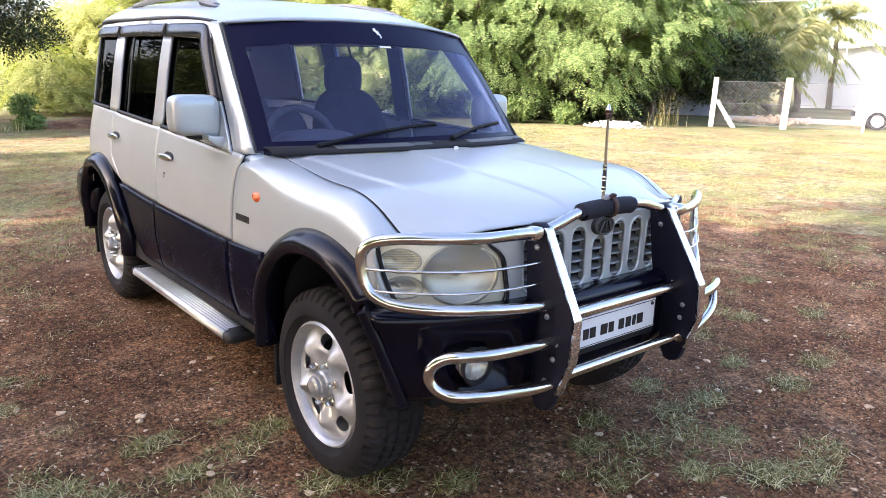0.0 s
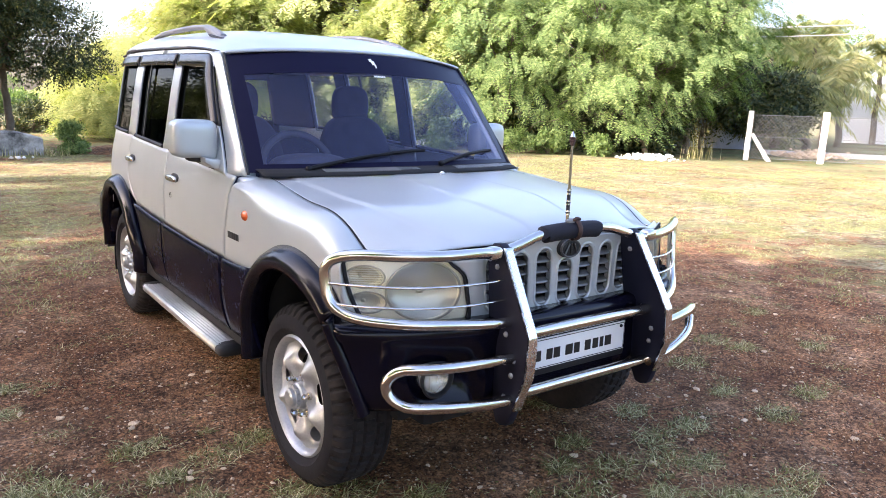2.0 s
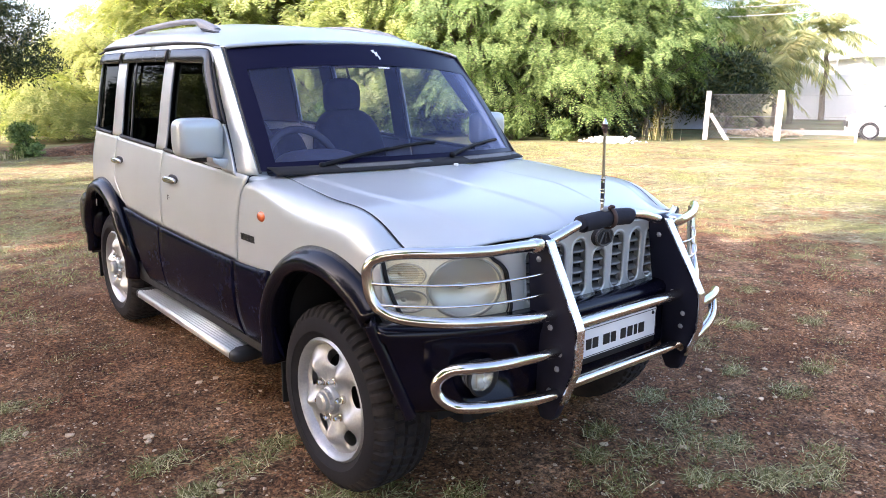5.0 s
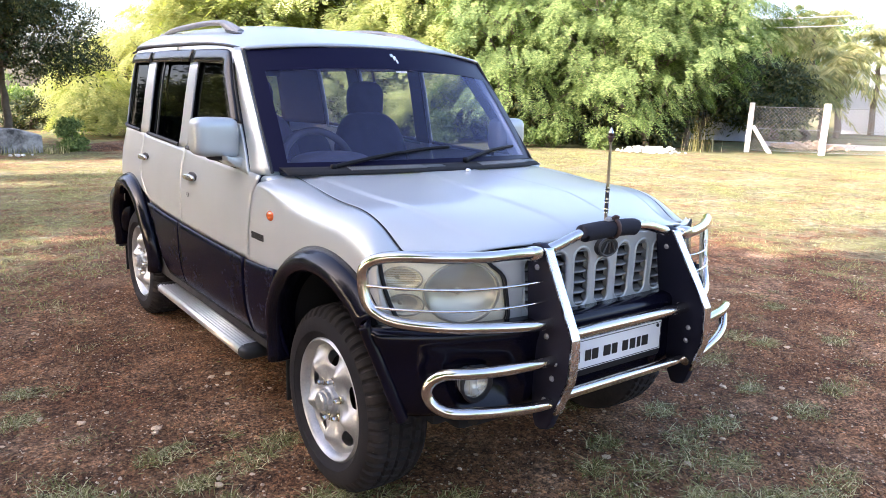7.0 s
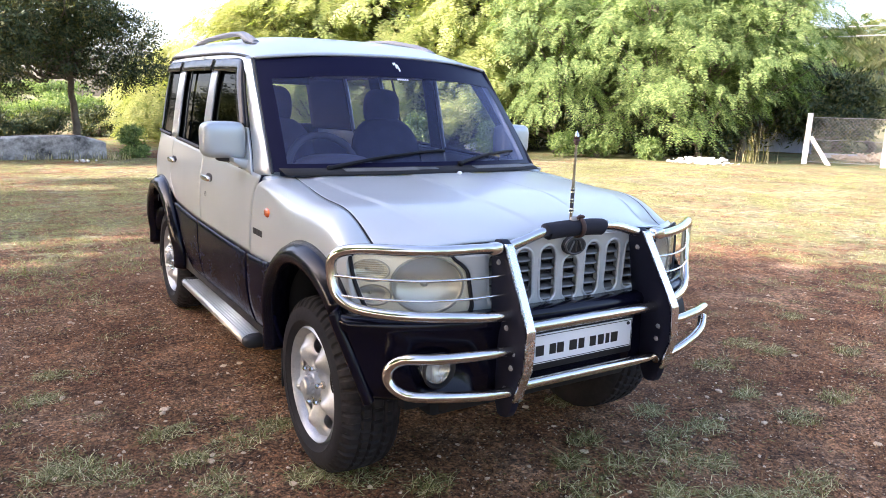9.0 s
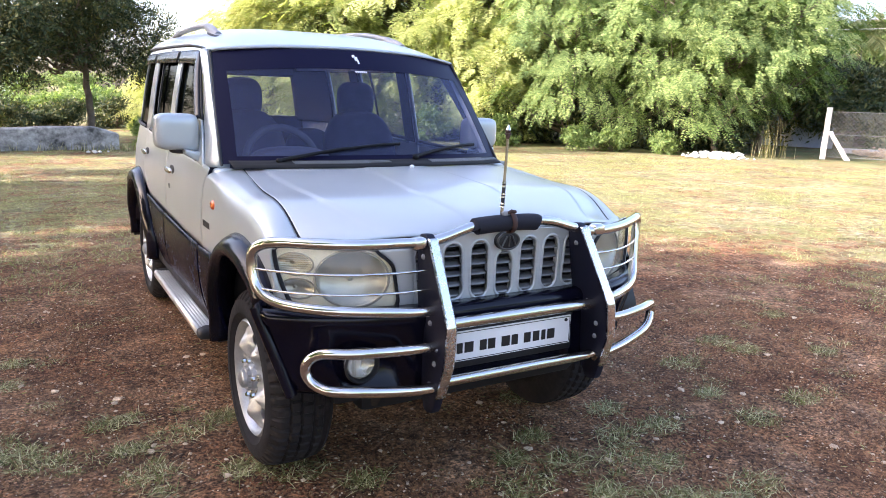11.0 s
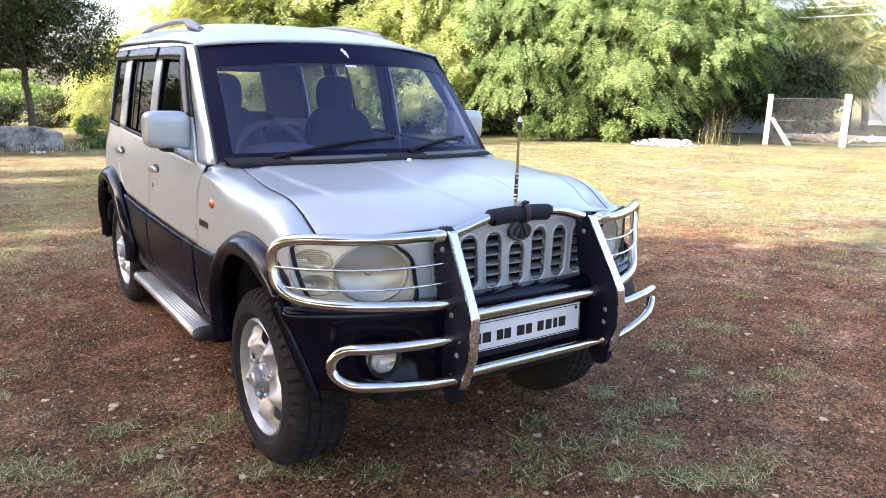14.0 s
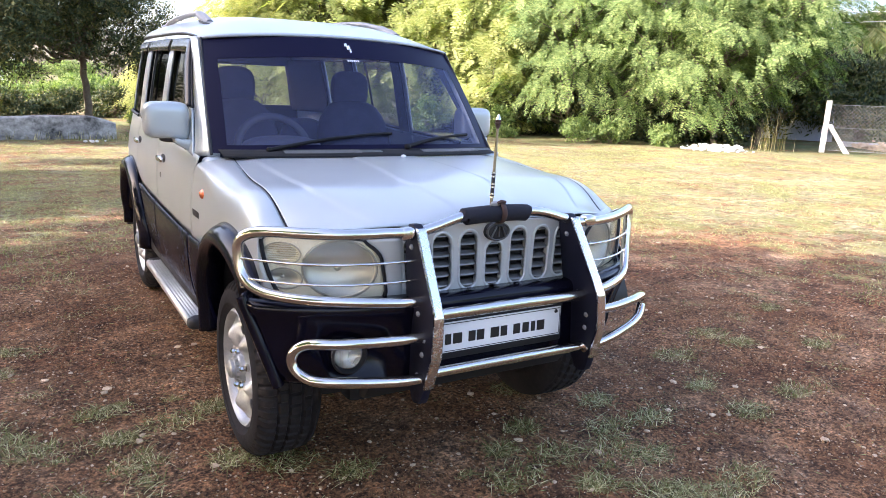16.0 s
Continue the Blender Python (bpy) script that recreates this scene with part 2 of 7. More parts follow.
    link(m, side.outputs[0], both.inputs[1])
    link(m, both.outputs[0], add.inputs[1])
    gm = ramp(m, add.outputs[0], [(0.50, (0, 0, 0)), (0.64, (0.86, 0.86, 0.86))])
    far = node(m, "ShaderNodeMapRange")
    link(m, vm.outputs["Value"], far.inputs[0])
    far.inputs[1].default_value, far.inputs[2].default_value = 18.0, 22.0
    far.inputs[3].default_value, far.inputs[4].default_value = 0.0, 0.9
    green = mix(m, far.outputs[0], green, ramp(m, noisy(m, 0.25, 5), [(0.4, (0.10, 0.14, 0.05)), (0.6, (0.24, 0.27, 0.12))]))
    col = mix(m, gm, soil, green)
    shade = ramp(m, big, [(0.35, (0.70, 0.69, 0.68)), (0.65, (1.0, 1.0, 1.0))])
    link(m, mix(m, 1.0, col, shade, "MULTIPLY"), b.inputs["Base Color"])
    h = node(m, "ShaderNodeMath")
    h.operation = "MULTIPLY_ADD"
    link(m, pm, h.inputs[0])
    h.inputs[1].default_value = 0.5
    link(m, fine, h.inputs[2])
    bump(m, h.outputs[0], 1.0, 0.02)
    return m


SOIL = ground_material()


def leafy(name, colors, trans=0.35):
    """Foliage: colour varied leaf by leaf, some light passing through."""
    m = principled(name, colors[0], 0.6, spec=0.2)
    b = m.node_tree.nodes["Principled BSDF"]
    geo = m.node_tree.nodes.new("ShaderNodeNewGeometry")
    n = len(colors)
    col = ramp(m, geo.outputs["Random Per Island"], [(i / max(1, n - 1), c) for i, c in enumerate(colors)])
    big = noisy(m, 0.8, 3)
    col = mix(m, 1.0, col, ramp(m, big, [(0.3, (0.75, 0.80, 0.70)), (0.7, (1.15, 1.1, 1.0))]), "MULTIPLY")
    link(m, col, b.inputs["Base Color"])
    tl = m.node_tree.nodes.new("ShaderNodeBsdfTranslucent")
    link(m, mix(m, 1.0, col, (1.0, 1.15, 0.45), "MULTIPLY"), tl.inputs[0])
    ms = m.node_tree.nodes.new("ShaderNodeMixShader")
    ms.inputs[0].default_value = trans
    link(m, b.outputs[0], ms.inputs[1])
    link(m, tl.outputs[0], ms.inputs[2])
    link(m, ms.outputs[0], m.node_tree.nodes["Material Output"].inputs[0])
    return m


HEDGE_L = leafy("hedge_leaf", [(0.092, 0.142, 0.050), (0.165, 0.238, 0.092), (0.228, 0.300, 0.120), (0.335, 0.395, 0.175)], 0.38)
YELLOW_L = leafy("yellow_leaf", [(0.30, 0.35, 0.13), (0.40, 0.44, 0.18), (0.56, 0.54, 0.26), (0.33, 0.39, 0.16)], 0.45)
OLIVE_L = leafy("olive_leaf", [(0.25, 0.28, 0.10), (0.34, 0.36, 0.14), (0.46, 0.43, 0.18), (0.30, 0.34, 0.13)], 0.42)
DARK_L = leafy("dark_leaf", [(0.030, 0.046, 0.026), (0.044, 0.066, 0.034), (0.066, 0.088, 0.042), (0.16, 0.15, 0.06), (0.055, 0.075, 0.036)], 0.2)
PALM_L = leafy("palm_leaf", [(0.24, 0.27, 0.15), (0.36, 0.36, 0.21), (0.50, 0.45, 0.24), (0.22, 0.26, 0.14)], 0.35)
GRASS_L = leafy("grass_blade", [(0.32, 0.29, 0.13), (0.48, 0.44, 0.24), (0.26, 0.28, 0.09), (0.12, 0.14, 0.035), (0.52, 0.53, 0.32), (0.20, 0.22, 0.07)], 0.25)
TUFT_L = leafy("tuft_blade", [(0.050, 0.050, 0.012), (0.15, 0.142, 0.035), (0.40, 0.35, 0.16), (0.075, 0.080, 0.018), (0.62, 0.53, 0.30), (0.82, 0.72, 0.48), (0.23, 0.22, 0.08), (0.18, 0.175, 0.050)], 0.10)
CRUMB = leafy("soil_crumb", [(0.06, 0.024, 0.011), (0.17, 0.076, 0.034), (0.28, 0.138, 0.066), (0.21, 0.10, 0.048), (0.40, 0.22, 0.12), (0.11, 0.048, 0.022), (0.46, 0.29, 0.17)], 0.0)
BARK = worn("bark", (0.10, 0.075, 0.05), (0.19, 0.15, 0.11), 6.0, (0.85, 0.95), relief=0.8, dist=0.02)
STONE = worn("pale_stone", (0.46, 0.31, 0.19), (0.80, 0.64, 0.45), 18.0, (0.8, 0.95), relief=0.4)
WHITE_STONE = worn("white_rubble", (0.62, 0.60, 0.56), (0.78, 0.76, 0.72), 5.0, (0.8, 0.95), relief=0.4)
LIME = worn("stained_limewash", (0.040, 0.038, 0.034), (0.52, 0.50, 0.46), 3.4, (0.8, 0.95), relief=0.4, fine=9.0)
WALL_W = worn("white_wall_paint", (0.74, 0.74, 0.74), (0.82, 0.82, 0.82), 0.8, (0.7, 0.85), relief=0.1)
POST = worn("pale_concrete", (0.52, 0.48, 0.43), (0.66, 0.62, 0.57), 7.0, (0.8, 0.95), relief=0.3)
WIRE = worn("galvanised_wire", (0.24, 0.23, 0.22), (0.36, 0.35, 0.34), 20.0, (0.4, 0.6), 0.7, 0.0, 0.0)

# ---- building helpers ----


def spl(xs, ys):
    """A natural cubic spline through (xs, ys), straight beyond the ends."""
    xs, ys = np.array(xs, float), np.array(ys, float)
    n, h = len(xs), np.diff(xs)
    A, r = np.eye(n), np.zeros(n)
    for i in range(1, n - 1):
        A[i, i - 1], A[i, i], A[i, i + 1] = h[i - 1], 2 * (h[i - 1] + h[i]), h[i]
        r[i] = 3 * ((ys[i + 1] - ys[i]) / h[i] - (ys[i] - ys[i - 1]) / h[i - 1])
    c = np.linalg.solve(A, r)
    b = np.diff(ys) / h - h * (2 * c[:-1] + c[1:]) / 3
    d = np.diff(c) / (3 * h)

    def f(x):
        x = np.asarray(x, float)
        q = np.clip(x, xs[0], xs[-1])
        i = np.clip(np.searchsorted(xs, q) - 1, 0, n - 2)
        t = q - xs[i]
        return ys[i] + t * (b[i] + t * (c[i] + t * d[i]))
    return f


def finish(me, material, smooth=38):
    me.materials.append(material)
    if smooth:
        me.polygons.foreach_set("use_smooth", [True] * len(me.polygons))
        me.set_sharp_from_angle(angle=radians(smooth))
    return me


def mesh(name, verts, faces, material, parent=None, smooth=38, label="", thick=0.0):
    me = bpy.data.meshes.new(name)
    me.from_pydata([tuple(v) for v in verts], [], [tuple(f) for f in faces])
    me.validate()
    ob = new(name, finish(me, material, smooth))
    ob.parent = parent
    if thick:
        s = ob.modifiers.new("thickness", "SOLIDIFY")
        s.thickness, s.offset = thick, 0.0
    if label:
        tagged(ob, label)
    return ob


def part(name, bm, material, parent, label="", smooth=38):
    """Links a bmesh as one mesh object under a thing or a part."""
    me = bpy.data.meshes.new(name)
    bmesh.ops.recalc_face_normals(bm, faces=bm.faces)
    bm.to_mesh(me)
    bm.free()
    ob = new(name, finish(me, material, smooth))
    ob.parent = parent
    if label:
        tagged(ob, label)
    return ob


def thing(name, loc, label, category, group="", kind=""):
    return tagged_at(new(name), loc, label, category, group, kind)


def tagged_at(ob, loc, label, category, group="", kind=""):
    ob.location = loc
    return tagged(ob, label, category, group, kind)


def quads(rows, cols, close_rows=False, close_cols=False):
    f = []
    for i in range(rows if close_rows else rows - 1):
        for j in range(cols if close_cols else cols - 1):
            a, b = (i + 1) % rows, (j + 1) % cols
            f.append((i * cols + j, i * cols + b, a * cols + b, a * cols + j))
    return f


def sheet(name, P, material, parent, thick=0.004, label="", smooth=38, keep=None):
    """A panel from a grid of points P[i, j]."""
    P = np.asarray(P, float)
    f = quads(P.shape[0], P.shape[1])
    if keep is not None:
        f = [q for q in f if keep(P.reshape(-1, 3)[list(q)].mean(0))]
    return mesh(name, P.reshape(-1, 3), f, material, parent, smooth, label, thick)


def smooth_path(pts, n=8, closed=False):
    """Catmull-Rom through the points."""
    p = np.asarray(pts, float)
    m, out = len(p), []
    for i in range(m if closed else m - 1):
        if closed:
            a, b, c, d = p[(i - 1) % m], p[i], p[(i + 1) % m], p[(i + 2) % m]
        else:
            a, b, c, d = p[max(i - 1, 0)], p[i], p[i + 1], p[min(i + 2, m - 1)]
        for t in np.arange(n) / n:
            out.append(0.5 * (2 * b + (c - a) * t + (2 * a - 5 * b + 4 * c - d) * t * t + (3 * b - a - 3 * c + d) * t ** 3))
    if not closed:
        out.append(p[-1])
    return np.array(out)


def tube_arrays(path, radius, segs=10, closed=False, cap=True, flat=1.0):
    path = np.asarray(path, float)
    n = len(path)
    rad = np.broadcast_to(np.asarray(radius, float), (n,))
    tan = np.gradient(path, axis=0) if not closed else np.roll(path, -1, 0) - np.roll(path, 1, 0)
    tan /= np.linalg.norm(tan, axis=1)[:, None] + 1e-12
    u = np.cross(tan[0], (0, 0, 1.0))
    if np.linalg.norm(u) < 0.1:
        u = np.cross(tan[0], (1.0, 0, 0))
    u /= np.linalg.norm(u)
    V = []
    a = np.linspace(0, 2 * np.pi, segs, endpoint=False)
    for i in range(n):
        u = u - tan[i] * np.dot(u, tan[i])
        u /= np.linalg.norm(u) + 1e-12
        v = np.cross(tan[i], u)
        V.append(path[i] + rad[i] * (np.cos(a)[:, None] * u + flat * np.sin(a)[:, None] * v))
    V = np.concatenate(V)
    F = quads(n, segs, closed, True)
    if cap and not closed:
        F.append(tuple(range(segs))[::-1])
        F.append(tuple(range((n - 1) * segs, n * segs)))
    return V, F


def tube(name, path, radius, material, parent, segs=10, closed=False, label="", flat=1.0):
    V, F = tube_arrays(path, radius, segs, closed, True, flat)
    return mesh(name, V, F, material, parent, 50, label)


def joined(arrays):
    V, F, o = [], [], 0
    for v, f in arrays:
        V.append(np.asarray(v, float))
        F += [tuple(i + o for i in q) for q in f]
        o += len(v)
    return np.concatenate(V), F


def lathe_arrays(profile, axis="x", segs=32, arc=(0.0, 2 * math.pi)):
    """Turns (along, radius) pairs round an axis."""
    pr = np.asarray(profile, float)
    full = abs(arc[1] - arc[0]) > 6.28
    a = np.linspace(arc[0], arc[1], segs, endpoint=not full)
    al, r = pr[:, 0][:, None] + 0 * a, pr[:, 1][:, None]
    c, s = r * np.cos(a), r * np.sin(a)
    P = {"x": (al, c, s), "y": (c, al, s), "z": (c, s, al)}[axis]
    return np.stack(P, -1).reshape(-1, 3), quads(len(pr), segs, False, full)


def lathe(name, profile, material, parent, at=(0, 0, 0), axis="x", segs=32, label="", smooth=38):
    V, F = lathe_arrays(profile, axis, segs)
    return mesh(name, V + np.array(at), F, material, parent, smooth, label)


def box_bm(lo, hi, bevel=0.0, segs=2):
    bm = bmesh.new()
    bmesh.ops.create_cube(bm, size=1.0)
    for v in bm.verts:
        v.co = Vector([lo[i] + (hi[i] - lo[i]) * (v.co[i] + 0.5) for i in range(3)])
    if bevel:
        bmesh.ops.bevel(bm, geom=bm.edges[:], offset=bevel, segments=segs, affect="EDGES", profile=0.6)
    return bm


def prism_bm(outline, axis, a, b, bevel=0.0):
    """An outline of pairs in the plane across an axis, drawn out from a to b."""
    bm = bmesh.new()
    order = {"x": lambda p, t: (t, p[0], p[1]), "y": lambda p, t: (p[0], t, p[1]), "z": lambda p, t: (p[0], p[1], t)}[axis]
    vs = [bm.verts.new(order(p, a)) for p in outline]
    f = bm.faces.new(vs)
    r = bmesh.ops.extrude_face_region(bm, geom=[f])
    d = Vector(order((0, 0), b)) - Vector(order((0, 0), a))
    bmesh.ops.translate(bm, vec=d, verts=[v for v in r["geom"] if isinstance(v, bmesh.types.BMVert)])
    if bevel:
        bmesh.ops.bevel(bm, geom=[e for e in bm.edges if e.calc_length() > bevel * 1.5], offset=bevel, segments=2, affect="EDGES", profile=0.6)
    return bm


def blob_bm(center, size, power=2.6, u=24, v=14):
    """A rounded block (superellipsoid)."""
    bm = bmesh.new()
    e = 2.0 / power
    sg = lambda w: math.copysign(abs(w) ** e, w)
    rings = []
    for i in range(v + 1):
        ph = -math.pi / 2 + math.pi * i / v
        rings.append([bm.verts.new((center[0] + size[0] * sg(math.cos(ph)) * sg(math.cos(2 * math.pi * j / u)),
                                    center[1] + size[1] * sg(math.cos(ph)) * sg(math.sin(2 * math.pi * j / u)),
                                    center[2] + size[2] * sg(math.sin(ph)))) for j in range(u)])
    for i in range(v):
        for j in range(u):
            bm.faces.new((rings[i][j], rings[i][(j + 1) % u], rings[i + 1][(j + 1) % u], rings[i + 1][j]))
    bmesh.ops.remove_doubles(bm, verts=bm.verts, dist=1e-5)
    return bm

# ---- ground ----
rng = np.random.default_rng(7)


def graded(lo, hi, step, far, grow=1.22):
    c = list(np.arange(lo, hi, step))
    d = step
    while c[-1] < far:
        d *= grow
        c.append(c[-1] + d)
    d = step
    while c[0] > -far:
        d *= grow
        c.insert(0, c[0] - d)
    return np.array(c)


def relief(x, y):
    """Height of the uneven soil: level under the car, rougher around it."""
    z = 0.0
    for k, (fx, fy, a, p) in enumerate([(0.9, 0.5, 0.012, 0.3), (0.4, 1.1, 0.010, 1.9), (2.3, 1.7, 0.006, 4.0), (3.9, 3.1, 0.004, 2.2), (6.3, -4.7, 0.003, 0.7)]):
        z = z + a * np.sin(fx * x + fy * y + p) * np.cos(fy * x * 0.8 - fx * y + 2 * p)
    return z - 0.004


def build_ground():
    gx, gy = graded(-4.0, 9.0, 0.09, 900), graded(-2.0, 11.0, 0.09, 900)
    X, Y = np.meshgrid(gx, gy, indexing="ij")
    Z = relief(X, Y) + rng.normal(0, 0.0022, X.shape) * (np.hypot(X - 2, Y - 3) < 14)
    ob = mesh("ground", np.stack([X, Y, Z], -1).reshape(-1, 3), quads(*X.shape), SOIL, None, 180)
    tagged(ob, "reddish gravelly soil with thin dry grass", "ground", kind="structure")


build_ground()

# ---- plants ----


def leaf_arrays(centers, directions, length, width, curl=0.0, normals=None):
    """Flat pointed leaves (two triangles each) at centers along directions."""
    n = len(centers)
    d = directions / (np.linalg.norm(directions, axis=1)[:, None] + 1e-9)
    side = np.cross(d, rng.normal(size=(n, 3)) if normals is None else normals)
    side /= np.linalg.norm(side, axis=1)[:, None] + 1e-9
    L, W = np.broadcast_to(length, (n,))[:, None], np.broadcast_to(width, (n,))[:, None]
    a, b = centers, centers + d * L
    mid = centers + d * L * 0.45 + np.array((0, 0, 1.0)) * curl
    V = np.stack([a, mid + side * W * 0.5, b, mid - side * W * 0.5], 1).reshape(-1, 3)
    return V, np.arange(4 * n).reshape(-1, 4)


def leaves_mesh(name, V, F, material, parent, label=""):
    me = bpy.data.meshes.new(name)
    me.vertices.add(len(V))
    me.vertices.foreach_set("co", V.astype(np.float32).ravel())
    k = F.shape[1]
    me.loops.add(F.size)
    me.loops.foreach_set("vertex_index", F.astype(np.int32).ravel())
    me.polygons.add(len(F))
    me.polygons.foreach_set("loop_start", np.arange(0, F.size, k, dtype=np.int32))
    me.update(calc_edges=True)
    me.materials.append(material)
    ob = new(name, me)
    ob.parent = parent
    if label:
        tagged(ob, label)
    return ob


def clump_points(n, clumps):
    """Points inside ellipsoid clumps (centre, radii), denser towards their skins."""
    w = np.array([r[0] * r[1] + r[1] * r[2] + r[0] * r[2] for c, r in clumps])
    pick = rng.choice(len(clumps), n, p=w / w.sum())
    C, R = np.array([c for c, r in clumps])[pick], np.array([r for c, r in clumps])[pick]
    d = rng.normal(size=(n, 3))
    d /= np.linalg.norm(d, axis=1)[:, None]
    rad = rng.uniform(0.25, 1.0, n) ** 0.45
    rad *= 1 + 0.22 * np.sin(d[:, 0] * 7 + pick * 1.7) * np.sin(d[:, 2] * 6 + pick)
    return C + d * R * rad[:, None], d


def sprays(points, out, per, stem, leaf, width, droop):
    """Feathery sprays: a bowed stem with leaflets along both sides."""
    n = len(points)
    g = out * np.array((1, 1, 0.35)) + rng.normal(0, 0.5, (n, 3))
    g[:, 2] += 0.15
    g /= np.linalg.norm(g, axis=1)[:, None]
    t = np.linspace(0.1, 1.0, per)
    L = stem * rng.uniform(0.6, 1.3, n)
    P = points[:, None, :] + g[:, None, :] * (L[:, None] * t)[:, :, None]
    P[:, :, 2] -= droop * (L[:, None] * t ** 2)
    side = np.cross(g, rng.normal(size=(n, 3)))
    side /= np.linalg.norm(side, axis=1)[:, None] + 1e-9
    sgn = np.where(np.arange(per) % 2 == 0, 1.0, -1.0)
    D = side[:, None, :] * sgn[None, :, None] + g[:, None, :] * 0.6
    D[:, :, 2] -= droop * 0.5
    D = D.reshape(-1, 3) + rng.normal(0, 0.25, (n * per, 3))
    nrm = out / (np.linalg.norm(out, axis=1)[:, None] + 1e-9) + np.array((0, 0, 0.7)) + rng.normal(0, 0.28, (n, 3))
    nrm = np.repeat(nrm, per, 0) + rng.normal(0, 0.30, (n * per, 3))
    return leaf_arrays(P.reshape(-1, 3), D, leaf * rng.uniform(0.7, 1.3, n * per), width, 0.0, nrm)


def limb_arrays(base, top, r0, r1, wobble, n=9):
    t = np.linspace(0, 1, n)
    p = np.array(base) + (np.array(top) - np.array(base)) * t[:, None]
    p[1:-1] += rng.normal(0, wobble, (n - 2, 3))
    return tube_arrays(smooth_path(p, 3), np.interp(np.linspace(0, 1, (n - 1) * 3 + 1), [0, 1], [r0, r1]), 9)


def tree(name, at, trunk_h, trunk_r, clumps, n, spray, material, label, category="tree", lean=(0, 0), group=""):
    """Trunk with limbs into each clump, and a crown of sprays; clumps are relative to the foot."""
    ob = thing(name, at, label, category, group)
    top = (lean[0], lean[1], trunk_h)
    arr = [limb_arrays((0, 0, -0.1), top, trunk_r, trunk_r * 0.7, trunk_r * 0.12)]
    for c, r in clumps:
        arr.append(limb_arrays((top[0], top[1], top[2] - 0.05), c, trunk_r * 0.36, trunk_r * 0.12, 0.06 + 0.03 * np.linalg.norm(np.array(c) - top)))
    V, F = joined(arr)
    mesh("trunk", V, F, BARK, ob, 60)
    P, d = clump_points(n, clumps)
    ok = P[:, 2] > 0.06
    V, F = sprays(P[ok], d[ok], *spray)
    leaves_mesh("crown", V, F, material, ob)
    return ob


def crowd(spread, height, low, count, squash=0.7):
    """Uneven clumps of a bushy crown from low up to height."""
    out = []
    for i in range(count):
        a, q = rng.uniform(0, 6.28), rng.uniform(0.1, 1.0) ** 0.6
        z = rng.uniform(low, height)
        k = 1.0 - 0.45 * max(0.0, (z - height * 0.55) / (height * 0.45))
        s = rng.uniform(0.5, 1.0) * spread * 0.40
        out.append(((math.cos(a) * spread * q * k * 0.75, math.sin(a) * spread * q * k * 0.75, z), (s, s, s * squash)))
    return out


def frond_arrays(base, way, up, length, per, leaf, width):
    """Flat feathery fronds: leaflets in two rows along bowed stems; all rows of arrays are one frond."""
    n = len(base)
    way = way / np.linalg.norm(way, axis=1)[:, None]
    side = np.cross(way, up)
    side /= np.linalg.norm(side, axis=1)[:, None] + 1e-9
    nrm = np.cross(side, way)
    t = np.linspace(0.08, 1.0, per)
    P = base[:, None] + way[:, None] * (length[:, None] * t)[:, :, None]
    P[:, :, 2] -= 0.30 * length[:, None] * t ** 2
    sgn = np.where(np.arange(per) % 2 == 0, 1.0, -1.0)
    D = side[:, None] * sgn[None, :, None] + way[:, None] * 0.55
    D = D.reshape(-1, 3) + rng.normal(0, 0.16, (n * per, 3))
    N = np.repeat(nrm, per, 0) + rng.normal(0, 0.22, (n * per, 3))
    L = np.broadcast_to(leaf * np.sin(np.pi * np.clip(t * 0.75 + 0.22, 0, 1)) ** 0.7, (n, per)).reshape(-1)
    return leaf_arrays(P.reshape(-1, 3), D, L * rng.uniform(0.75, 1.2, n * per), width, 0.0, N)


